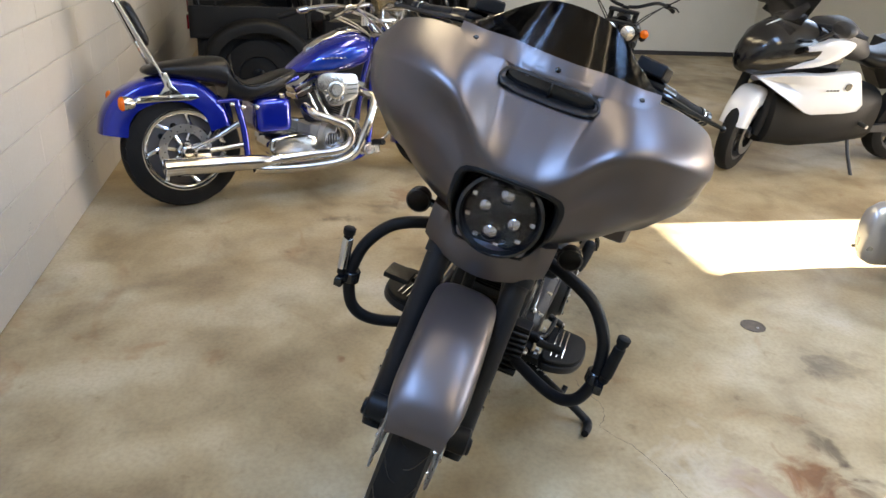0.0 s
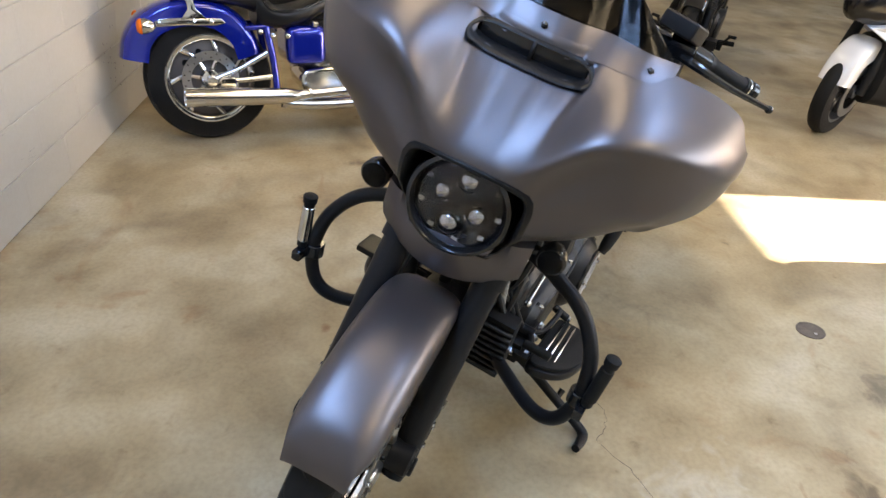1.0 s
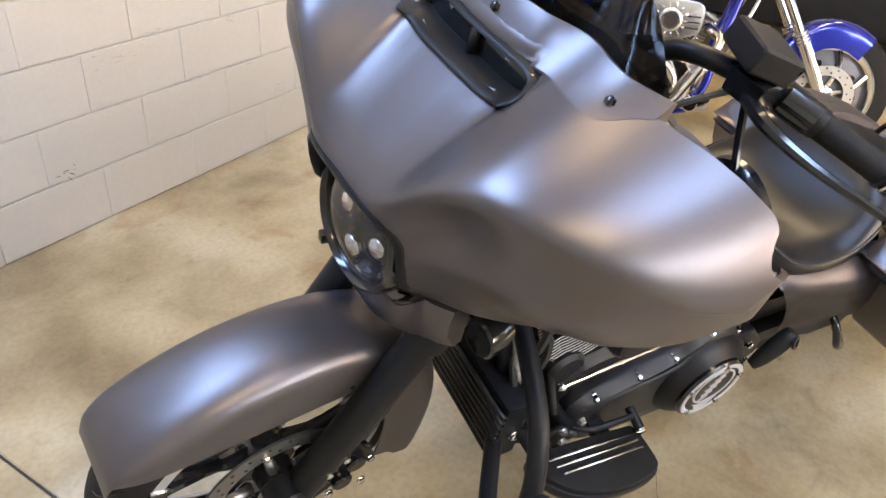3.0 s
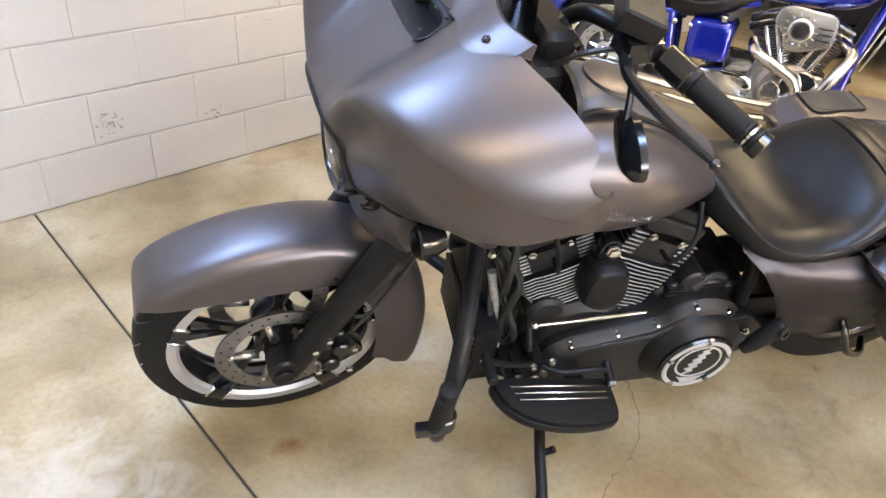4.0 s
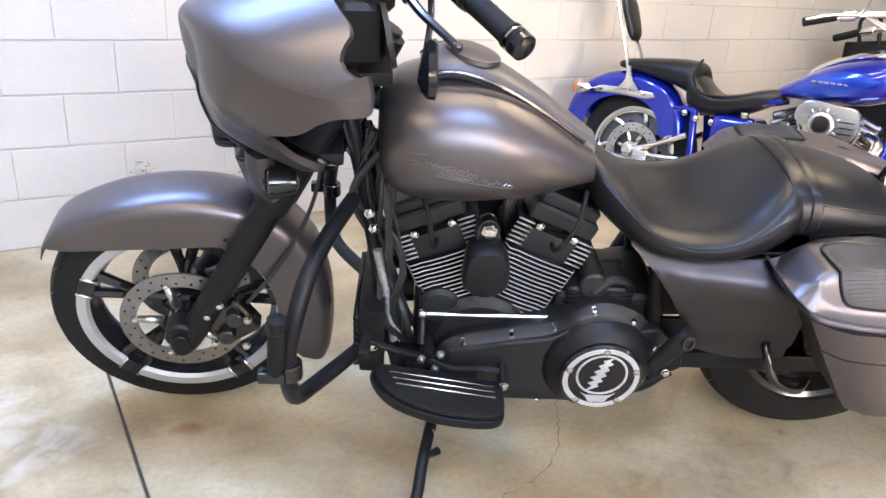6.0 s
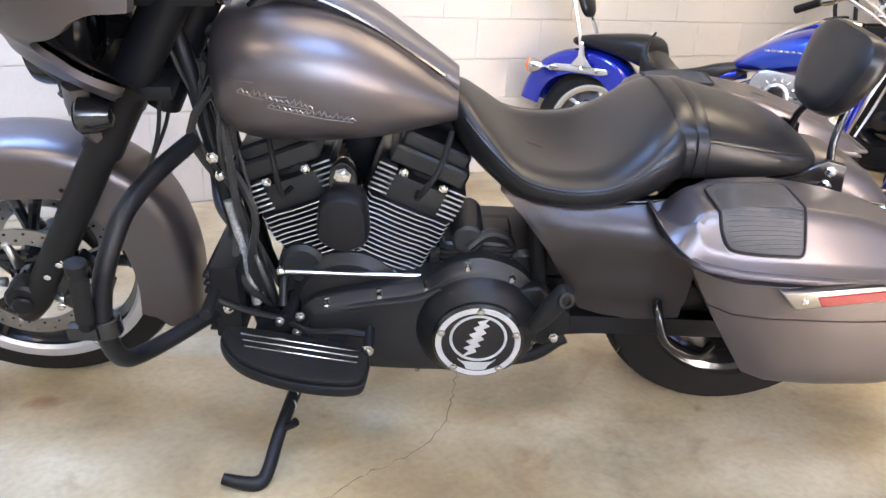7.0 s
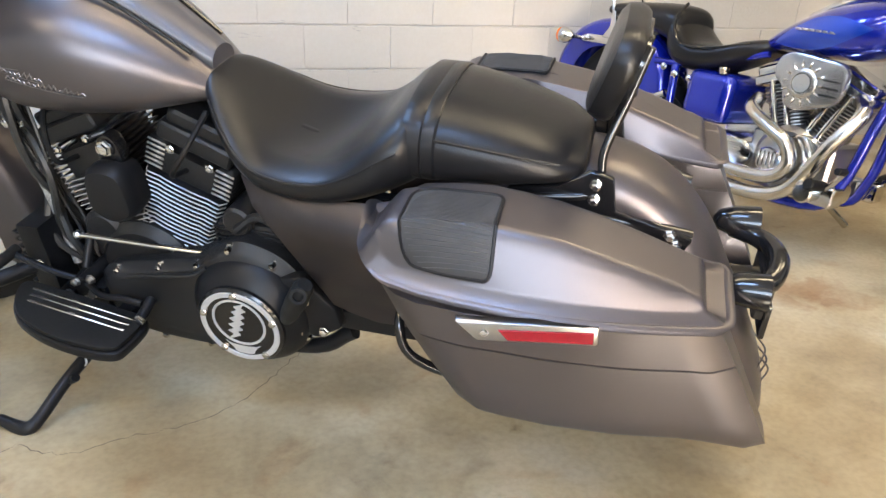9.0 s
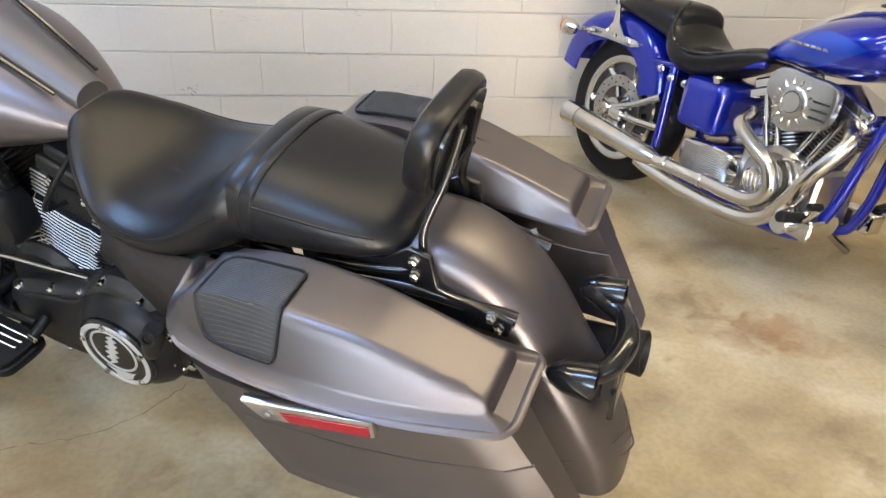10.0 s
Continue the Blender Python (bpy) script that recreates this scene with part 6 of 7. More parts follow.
        fs = part("front_signal", lathe([(-0.05, 0.008), (-0.035, 0.024), (0.0, 0.034), (0.012, 0.034)], (1.29, s * 0.20, 0.83), (1, 0, 0), 20), bright, b, "bright front signal")
        part("signal_lens", lathe([(0.012, 0.034), (0.026, 0.03), (0.036, 0.0)], (1.29, s * 0.20, 0.83), (1, 0, 0), 18, False), M_AMBER, fs, "amber lens")
        part("signal_stem", rod((1.27, s * 0.09, 0.82), (1.27, s * 0.19, 0.83), 0.008), bright, fs)
        hb = part("handlebar", tube([(1.10, s * 0.02, 0.985), (1.09, s * 0.10, 1.0), (1.02, s * 0.22, 1.045), (0.86, s * 0.31, 1.03), (0.70, s * 0.37, 0.985)], 0.0135, 12, 5), bright, b, "polished handlebar half")
        part("grip", tube([(0.80, s * 0.333, 1.018), (0.69, s * 0.374, 0.983)], 0.018, 14, 1), M_RUBBER, hb, "black rubber grip")
        part("lever", tube([(0.88, s * 0.33, 1.03), (0.80, s * 0.385, 1.02), (0.71, s * 0.42, 0.99)], [0.009, 0.007, 0.006], 8, 4), bright, hb)
        part("switch_housing", rod((0.865, s * 0.308, 1.03), (0.81, s * 0.33, 1.02), 0.022, None, 16, 0.004), bright, hb)
        mr_ = part("mirror", loft([[V((0.93 + dx, s * 0.44 + 0.055 * math.cos(t) * k_, 1.15 + 0.04 * math.sin(t) * k_)) for t in np.linspace(0, 2 * math.pi, 18, endpoint=False)] for dx, k_ in ((0.0, 0.9), (0.003, 1.0), (0.014, 0.9), (0.022, 0.5))]), bright, hb, "oval mirror on a thin stem")
        part("mirror_stem", tube([(0.89, s * 0.32, 1.04), (0.92, s * 0.38, 1.09), (0.94, s * 0.44, 1.14)], 0.005, 8, 4), bright, mr_)
        for k in range(2):
            part("control_cable", tube([(0.90, s * 0.30, 1.03), (1.10, s * (0.20 - 0.05 * k), 0.95 - 0.03 * k), (1.20, s * 0.10, 0.82), (1.15, s * (0.12 + 0.03 * k), 0.62), (1.10, s * 0.11, 0.46)], 0.005, 6, 5), M_STEEL if bright is M_CHROME else M_CABLE, hb)
        # foot controls
        fc = part("forward_control", join(box(0.93, 1.06, s * 0.12, s * 0.20, 0.20, 0.27, 0.015, 3), tube([(1.0, s * 0.18, 0.25), (1.06, s * 0.24, 0.29), (1.10, s * 0.27, 0.34)], 0.010, 8, 4), rod((0.97, s * 0.18, 0.235), (0.97, s * 0.24, 0.235), 0.035, None, 20, 0.006)), bright, b, "bright forward foot control")
        part("foot_peg", rod((1.02, s * 0.20, 0.27), (1.02, s * 0.32, 0.285), 0.018, None, 14, 0.004), M_RUBBER, fc, "black rubber peg")
        part("toe_peg", rod((1.10, s * 0.26, 0.345), (1.10, s * 0.32, 0.35), 0.012, None, 12, 0.003), M_RUBBER, fc)
    if sissy:
        sb = part("sissy_bar", join(*[tube([(-0.10, s * 0.122, 0.60), (-0.13, s * 0.11, 0.72), (-0.20, s * 0.085, 0.88), (-0.29, s * 0.06, 1.09)], 0.009, 8, 4) for s in (-1, 1)], tube([(-0.29, -0.06, 1.09), (-0.30, 0, 1.115), (-0.29, 0.06, 1.09)], 0.009, 8, 4)), bright, b, "polished tall sissy bar")
        for s in (-1, 1):
            part("bar_foot", plate([(-0.16, 0.615), (-0.04, 0.615), (-0.085, 0.66), (-0.105, 0.73), (-0.125, 0.73), (-0.125, 0.66)], s * 0.121, s * 0.13, 0.003), bright, sb)
        po_ = smooth_outline([(0, 0.12), (0.055, 0.11), (0.075, 0.05), (0.06, -0.08), (0.03, -0.115), (-0.03, -0.115), (-0.06, -0.08), (-0.075, 0.05), (-0.055, 0.11)], 4)
        mp = Matrix.Translation((-0.21, 0, 0.965)) @ pose(0, 0, 0, 0, -22, 0)
        part("backrest_pad", loft([[mp @ V((dx, y * k_, z * k_)) for y, z in po_] for dx, k_ in ((0.03, 0.6), (0.026, 0.85), (0.012, 1.0), (-0.004, 1.0), (-0.012, 0.85))]), M_LEATHER, sb, "black backrest pad")
    # seat, tank, oil tank
    def sbm(table, e=2.6):
        a_ = spline([(t[0], t[1], t[2]) for t in table], 4)
        b_ = spline([(t[3], t[4], 0) for t in table], 4)
        return loft([oval(p.x, p.y, p.z, q.x, e, 32, 0, q.y) for p, q in zip(a_, b_)])
    se = part("seat", sbm([(0.63, 0.685, 0.05, 0.02, 0.02), (0.60, 0.682, 0.085, 0.03, 0.03), (0.52, 0.662, 0.12, 0.036, 0.06), (0.42, 0.63, 0.145, 0.036, 0.07), (0.32, 0.618, 0.155, 0.04, 0.072), (0.24, 0.65, 0.15, 0.07, 0.10), (0.20, 0.69, 0.14, 0.095, 0.12)]), M_LEATHER, b, "black leather scooped seat")
    part("pillion_pad", sbm([(0.235, 0.70, 0.11, 0.05, 0.06), (0.21, 0.71, 0.138, 0.078, 0.085), (0.14, 0.722, 0.142, 0.074, 0.07), (0.04, 0.732, 0.138, 0.058, 0.055), (-0.08, 0.736, 0.125, 0.042, 0.035), (-0.17, 0.736, 0.10, 0.028, 0.025), (-0.20, 0.736, 0.06, 0.012, 0.012)]), M_LEATHER, se, "black leather pillion pad")
    part("seat_laces", tube([(0.235, -0.10, 0.80), (0.225, -0.135, 0.75), (0.235, -0.148, 0.69), (0.28, -0.152, 0.645), (0.40, -0.142, 0.645), (0.55, -0.10, 0.685)], 0.006, 6, 5), M_GLOSS, se, "laced edge")
    tk = [(0.565, 0.69, 0.03, 0.012, 0.012), (0.60, 0.695, 0.07, 0.035, 0.022), (0.68, 0.725, 0.115, 0.06, 0.05), (0.78, 0.755, 0.148, 0.085, 0.082), (0.88, 0.775, 0.165, 0.10, 0.098), (0.97, 0.79, 0.168, 0.10, 0.10), (1.04, 0.80, 0.15, 0.085, 0.085), (1.085, 0.805, 0.10, 0.055, 0.05), (1.10, 0.805, 0.04, 0.02, 0.02)]
    ta = part("fuel_tank", sbm(tk, 2.3), paint, b, "glossy painted fuel tank")
    tks, tkh = spline([t[:3] for t in tk], 6), spline([(t[3], t[4], 0) for t in tk], 6)
    for s in (-1, 1):
        fl = []
        for i in range(31):
            x = 0.64 + 0.36 * i / 30
            w, zc = float(np.interp(x, [t.x for t in tks], [t.z for t in tks])), float(np.interp(x, [t.x for t in tks], [t.y for t in tks]))
            hu, hl = float(np.interp(x, [t.x for t in tks], [t.x for t in tkh])), float(np.interp(x, [t.x for t in tks], [t.y for t in tkh]))
            sp = 0.055 * math.sin(math.pi * (i + 0.3) / 30.6)
            row_ = []
            for j in range(7):
                q = -1 + 2 * j / 6
                dz = q * sp
                base = zc - 0.006
                z = base + dz
                t = min(0.98, abs(z - zc) / (hu if z > zc else hl))
                row_.append(V((x, s * (w * (1 - t ** 2.3) ** (1 / 2.3) + 0.003), z)))
            fl.append(row_)
        part("tank_panel", loft(fl, False, False), accent, ta, "paler painted side panel")
        for k in range(6):
            part("badge_bar", box(0.735 + 0.026 * k, 0.755 + 0.026 * k, s * (0.152 + 0.0022 * k) - 0.004, s * (0.152 + 0.0022 * k) + 0.004, 0.758, 0.766, 0, 1), M_IRON, ta)
    part("dash", loft([[V((x, w * math.cos(t), z + 0.022 * math.sin(t))) for t in np.linspace(0, 2 * math.pi, 16, endpoint=False)] for x, w, z in ((0.70, 0.025, 0.80), (0.78, 0.04, 0.848), (0.88, 0.055, 0.885), (0.98, 0.06, 0.90), (1.05, 0.04, 0.885))]), bright, ta, "polished tank dash")
    part("speedometer", lathe([(0, 0.048), (0.014, 0.048), (0.016, 0.04)], (0.945, 0, 0.905), (-0.2, 0, 1), 24), M_GLOSS, ta)
    ot = part("oil_tank", box(0.34, 0.545, -0.145, 0.145, 0.37, 0.565, 0.06, 5), paint, b, "glossy painted oil tank")
    part("oil_cap", lathe([(0, 0.018), (0.02, 0.02), (0.026, 0.014)], (0.49, -0.13, 0.565), (0, -0.3, 1), 14), bright, ot)
    # engine
    en = part("crankcase", join(rod((0.82, -0.14, 0.31), (0.82, 0.14, 0.31), 0.125, None, 32, 0.02), box(0.66, 0.98, -0.11, 0.11, 0.19, 0.40, 0.03, 3)), M_STEEL if bright is M_CHROME else M_WRINKLE, b, "engine crankcase")
    gbx = part("gearbox", loft([[V((0.54 + (x - 0.54) * k_, y, 0.285 + (z - 0.285) * k_)) for x, z in smooth_outline([(0.40, 0.285), (0.42, 0.335), (0.50, 0.352), (0.60, 0.352), (0.67, 0.335), (0.69, 0.285), (0.66, 0.232), (0.58, 0.218), (0.46, 0.22), (0.415, 0.24)], 4)] for y, k_ in ((0.12, 0.95), (-0.115, 1.0), (-0.13, 0.97), (-0.138, 0.86))]), bright, en, "bright rounded gearbox")
    for k in range(11):
        part("gearbox_rib", box(0.43, 0.65, -0.145, -0.134, 0.240 + 0.0085 * k, 0.2445 + 0.0085 * k, 0.0015, 1), M_SATIN if bright is M_CHROME else bright, gbx)
    part("cam_cover", join(rod((0.88, -0.15, 0.33), (0.88, -0.12, 0.33), 0.085, None, 28, 0.006), rod((0.77, -0.16, 0.30), (0.77, -0.13, 0.30), 0.045, None, 24, 0.006)), bright, en, "polished cam cover")
    for k in range(5):
        part("cover_rib", box(0.735 + 0.016 * k, 0.743 + 0.016 * k, -0.166, -0.158, 0.27, 0.33, 0.002, 1), bright, en)
    part("oil_filter", rod((0.97, -0.06, 0.24), (1.04, -0.06, 0.24), 0.038, None, 24, 0.006), bright, en)
    for x0, ang, nm in ((0.86, 22.5, "front_cylinder"), (0.775, -22.5, "rear_cylinder")):
        mc = Matrix.Translation((x0, 0, 0.375)) @ pose(0, 0, 0, 0, ang, 0)
        cy = part(nm, rod(mc @ V((0, 0, 0)), mc @ V((0, 0, 0.25)), 0.055, None, 24), M_WRINKLE, en, "finned cylinder")
        for k in range(15):
            z = 0.02 + 0.0128 * k
            part("fin", rod(mc @ V((0, 0, z)), mc @ V((0, 0, z + 0.004)), 0.082 + (0.008 if k > 9 else 0), None, 20), M_IRON, cy)
        part("rocker_cover", join(box(-0.095, 0.095, -0.085, 0.085, 0.215, 0.25, 0.012, 3, mc), box(-0.085, 0.085, -0.075, 0.075, 0.245, 0.285, 0.018, 3, mc)), bright, cy, "polished rocker cover")
        for dx in (-0.022, 0.022):
            part("pushrod_tube", join(rod(mc @ V((dx, -0.10, -0.03)), mc @ V((dx, -0.085, 0.22)), 0.011, None, 12), rod(mc @ V((dx, -0.1, -0.03)), mc @ V((dx, -0.096, 0.03)), 0.015, None, 12)), bright, cy)
    ao = smooth_outline([(0.70, 0.625), (0.715, 0.665), (0.76, 0.685), (0.85, 0.678), (0.945, 0.665), (0.962, 0.60), (0.945, 0.535), (0.885, 0.51), (0.82, 0.49), (0.765, 0.505), (0.745, 0.56), (0.71, 0.59)], 4)
    ac = part("air_cleaner", loft([[V((0.82 + (x - 0.82) * k_, y, 0.587 + (z - 0.587) * k_)) for x, z in ao] for y, k_ in ((-0.12, 0.94), (-0.124, 1.0), (-0.146, 1.0), (-0.152, 0.97), (-0.154, 0.9))]), M_SATIN if bright is M_CHROME else bright, en, "satin billet air cleaner cover")
    part("cleaner_ring", lathe([(-0.006, 0.055), (0.004, 0.053), (0.009, 0.046), (0.009, 0.036), (0.003, 0.031)], (0.815, -0.152, 0.585), (0, -1, 0), 32, False), M_SATIN if bright is M_CHROME else bright, ac)
    part("cleaner_disc", lathe([(0.006, 0.032), (-0.002, 0.026), (-0.004, 0.014), (0.002, 0.0)], (0.815, -0.155, 0.585), (0, -1, 0), 24), M_CHROME, ac)
    for k in range(14):
        a = 2 * math.pi * k / 14
        part("cleaner_rib", tube([(0.815 + r_ * math.cos(a), y_, 0.585 + r_ * math.sin(a)) for r_, y_ in ((0.055, -0.153), (0.064, -0.157), (0.078, -0.153))], [0.003, 0.004, 0.002], 6, 3), M_CHROME, ac)
    for zz in (0.555, 0.58, 0.605):
        part("cleaner_slot", box(0.885, 0.945, -0.157, -0.15, zz, zz + 0.006, 0.001, 1), M_GLOSS, ac)
    ex = part("exhaust", join(tube([(0.64, -0.09, 0.50), (0.66, -0.16, 0.465), (0.76, -0.19, 0.42), (0.85, -0.20, 0.375), (0.872, -0.20, 0.30), (0.80, -0.20, 0.245), (0.60, -0.20, 0.238), (0.37, -0.20, 0.23)], 0.026, 16, 6), tube([(0.37, -0.20, 0.23), (0.30, -0.20, 0.232), (0.05, -0.205, 0.247), (-0.04, -0.205, 0.252), (-0.11, -0.205, 0.256)], [0.027, 0.04, 0.046, 0.046, 0.044], 18, 3)), M_NICKEL if bright is M_CHROME else bright, b, "satin nickel upper exhaust pipe")
    part("exhaust_tip", lathe([(0, 0.046), (0.09, 0.048), (0.092, 0.044), (0.0, 0.036)], (-0.10, -0.205, 0.2555), (-1, 0, 0.03), 22, False), bright, ex)
    part("lower_pipe", tube([(1.0, -0.09, 0.56), (1.05, -0.16, 0.52), (1.0, -0.20, 0.41), (0.95, -0.20, 0.31), (0.89, -0.20, 0.22), (0.78, -0.20, 0.178), (0.55, -0.20, 0.172), (0.36, -0.20, 0.185), (0.28, -0.20, 0.20)], 0.026, 16, 6), M_NICKEL if bright is M_CHROME else bright, ex, "satin nickel lower exhaust pipe")
    for q in (0.60, 0.42):
        part("heat_clamp", rod((q, -0.20, 0.238), (q + 0.014, -0.20, 0.238), 0.030), bright, ex)
    part("primary_cover", loft([[V((0.64 + (x - 0.64) * k_, y, 0.30 + (z - 0.30) * k_)) for x, z in smooth_outline([(0.92, 0.30), (0.86, 0.38), (0.7, 0.40), (0.52, 0.42), (0.42, 0.37), (0.42, 0.26), (0.5, 0.20), (0.75, 0.20), (0.88, 0.23)], 4)] for y, k_ in ((0.1, 0.97), (0.15, 1.0), (0.165, 0.93), (0.17, 0.7))]), bright, en, "polished primary cover")
    # head lamp, bars, shield
    part("triple_tree", join(box(1.18, 1.30, -0.12, 0.12, 0.86, 0.885, 0.01), box(1.12, 1.24, -0.12, 0.12, 0.945, 0.97, 0.01), rod((1.10, 0, 0.93), (1.10, 0, 0.99), 0.03)), bright, b, "polished fork yokes")
    if twin:
        for s in (-1, 1):
            hl = part("headlamp", lathe([(-0.09, 0.02), (-0.06, 0.055), (0.0, 0.068), (0.02, 0.068), (0.024, 0.06)], (1.34, s * 0.075, 0.82), (1, 0, 0), 28), bright, b, "round headlamp of a pair")
            part("lens", lathe([(0.022, 0.06), (0.034, 0.04), (0.038, 0)], (1.34, s * 0.075, 0.82), (1, 0, 0), 24, False), M_ALU, hl)
    else:
        hl = part("headlamp", lathe([(-0.11, 0.02), (-0.08, 0.06), (-0.02, 0.088), (0.03, 0.09), (0.034, 0.08)], (1.33, 0, 0.845), (1, 0, 0), 32), bright, b, "polished round headlamp")
        part("lens", lathe([(0.032, 0.08), (0.045, 0.05), (0.05, 0)], (1.33, 0, 0.845), (1, 0, 0), 26, False), M_ALU, hl)
    if shield:
        sh_ = loft([[V((1.36 - 0.10 * q * q - 0.25 * abs(y) ** 2 * 4 - 0.05 * q, y * (1 - 0.25 * q), 0.86 + 0.40 * q)) for y in np.linspace(-0.24, 0.24, 15)] for q in np.linspace(0, 1, 8)], False, False)
        bmesh.ops.solidify(sh_, geom=sh_.faces[:], thickness=0.003)
        g_ = part("windshield", sh_, M_CLEAR, b, "clear windshield")
        g_.visible_shadow = False
        part("shield_brace", join(*[rod((1.25, s * 0.10, 0.84), (1.29, s * 0.13, 1.02), 0.008) for s in (-1, 1)], rod((1.30, -0.17, 1.02), (1.30, 0.17, 1.02), 0.007)), bright, b)
    part("side_stand", tube([(0.86, 0.12, 0.18), (0.88, 0.22, 0.12), (0.91, 0.33, 0.05)], [0.014, 0.012, 0.014], 8, 4), bright, b, "side stand swung out")
    return b


def stood(x, y, yaw, lean=7):
    return Matrix.Translation((x, y, 0)) @ pose(0, 0, 0, 0, 0, yaw) @ pose(0, 0, 0, -lean, 0, 0)


cruiser(stood(-2.52, -0.80, 111.5), "blue cruiser motorcycle with chrome engine and tall backrest by the wall", M_BLUE, M_BLUE2, M_CHROME)
cruiser(stood(-5.25, 2.75, -27.0), "black motorcycle with twin round headlamps facing the room", M_GLOSS, M_MATTE, M_MATTE, twin=True, shield=False, sissy=False)

# ---- the white tourer ----


def tourer(m, label):
    b = thing("sport_touring_motorcycle", m, label, "motorcycle", "parked motorcycles")
    turn = Matrix.Translation((1.42, 0, 0)) @ pose(0, 0, 0, 0, 0, 32) @ Matrix.Translation((-1.42, 0, 0))
    RA, FC = (0, 0, 0.31), (1.48, 0, 0.30)
    for nm, c, w in (("rear_wheel", RA, 0.17), ("front_wheel", FC, 0.12)):
        c = V(c)
        w_m = turn if nm == "front_wheel" else None
        hub = part(nm, lathe([(-0.09, 0.02), (-0.08, 0.04), (0.08, 0.04), (0.09, 0.02)], c, (0, 1, 0), 20), M_GREYPLASTIC, b, m=w_m)
        part("tyre", tyre_bm(c, 0.30, w, 0.215), M_RUBBER, hub, "dusty black tyre", m=w_m)
        part("rim", lathe([(-w * 0.4, 0.22), (-w * 0.36, 0.195), (w * 0.36, 0.195), (w * 0.4, 0.22)], c, (0, 1, 0), 40, False), M_GREYPLASTIC, hub, m=w_m)
        for k in range(10):
            a = 2 * math.pi * k / 10
            part("spoke", rod(c + V((0.035 * math.cos(a), 0, 0.035 * math.sin(a))), c + V((0.198 * math.cos(a), 0, 0.198 * math.sin(a))), 0.014, 0.011, 8), M_GREYPLASTIC, hub, m=w_m)
        for s in (-1, 1):
            part("brake_disc", lathe([(s * 0.07, 0.16), (s * 0.075, 0.16), (s * 0.075, 0.11), (s * 0.07, 0.11), (s * 0.07, 0.16)], c, (0, 1, 0), 40, False), M_IRON, hub, m=w_m)
    part("front_fender", arch([(1.22, 0.46), (1.28, 0.54), (1.38, 0.60), (1.48, 0.625), (1.58, 0.605), (1.67, 0.545), (1.725, 0.45), (1.74, 0.40)], 0.09, 0.12, FC), M_WHITE, b, "white front fender", sharp=60, m=turn)
    for s in (-1, 1):
        part("fork_blade", tube([(1.48, s * 0.10, 0.30), (1.44, s * 0.11, 0.50), (1.38, s * 0.10, 0.72)], [0.03, 0.035, 0.03], 12, 3), M_BLACKPLASTIC, b, "dark fork blade", m=turn)
        # side panels
        up = smooth_outline([(1.58, 0.77), (1.30, 0.805), (1.06, 0.87), (0.95, 0.97), (1.08, 1.0), (1.21, 0.985), (1.4, 0.915), (1.52, 0.845)], 4)
        lo_ = [(1.56, 0.715), (1.40, 0.755), (1.15, 0.775), (0.87, 0.795), (0.84, 0.78), (0.72, 0.56), (0.75, 0.515), (0.85, 0.50), (1.14, 0.495), (1.20, 0.51), (1.36, 0.60)]
        for nm, oc, y0, lab in (("upper_panel", up, 0.235, "white upper fairing panel"), ("lower_panel", lo_, 0.262, "white lower fairing panel with a small badge")):
            cx, cz = sum(p[0] for p in oc) / len(oc), sum(p[1] for p in oc) / len(oc)
            pn = part(nm, loft([[V((cx + (x - cx) * k_, s * (y0 + dy - 0.55 * max(0, x - 1.2) ** 1.4), cz + (z - cz) * k_)) for x, z in oc] for dy, k_ in ((-0.05, 0.98), (-0.006, 1.0), (0.004, 0.97), (0.010, 0.86), (0.014, 0.5))]), M_WHITE, b, lab)
            if nm == "lower_panel":
                part("badge_disc", lathe([(0, 0.026), (0.003, 0.026), (0.003, 0.0)], (0.93, s * 0.283, 0.70), (0, s, 0), 24), M_GLOSS, pn, "small dark round badge")
                for k in range(4):
                    part("letter_bar", box(1.0 + 0.028 * k, 1.02 + 0.028 * k, s * 0.283 - 0.002, s * 0.283 + 0.002, 0.672, 0.68, 0, 1), M_GLOSS, pn)
        part("headlamp", loft([[V((1.52 - 0.2 * q, s * (0.09 + 0.12 * q) + 0.04 * math.cos(t) * k_ * s, 0.88 + 0.05 * q + 0.035 * math.sin(t) * k_)) for t in np.linspace(0, 2 * math.pi, 14, endpoint=False)] for q, k_ in ((0, 0.6), (0.3, 1), (0.7, 1), (1, 0.5))]), M_SMOKE, b, "slanted clear headlamp")
        mr_ = part("mirror", loft([[V((1.27 + dx, s * (0.40 + 0.09 * math.cos(t) * k_), 1.12 + 0.05 * math.sin(t) * k_)) for t in np.linspace(0, 2 * math.pi, 16, endpoint=False)] for dx, k_ in ((-0.02, 0.9), (0, 1), (0.03, 0.9), (0.05, 0.5))]), M_GREYPLASTIC, b, "dark mirror")
        part("mirror_arm", rod((1.27, s * 0.22, 1.0), (1.28, s * 0.36, 1.10), 0.012), M_GREYPLASTIC, mr_)
        part("pannier", loft([[V((x, s * (0.24 + 0.15 * k_ * q_), z)) for x, z, q_ in ((0.18, 0.62, 1), (0.18, 0.86, 0.9), (-0.10, 0.90, 0.8), (-0.42, 0.86, 0.7), (-0.44, 0.60, 0.9), (-0.30, 0.48, 1), (0.05, 0.48, 1))] for k_ in (0, 0.85, 1.0)]), M_GREYPLASTIC, b, "dark grey pannier")
        part("handlebar", tube([(1.18, s * 0.05, 1.05), (1.15, s * 0.20, 1.07), (1.02, s * 0.36, 1.05)], 0.014, 10, 4), M_GREYPLASTIC, b)
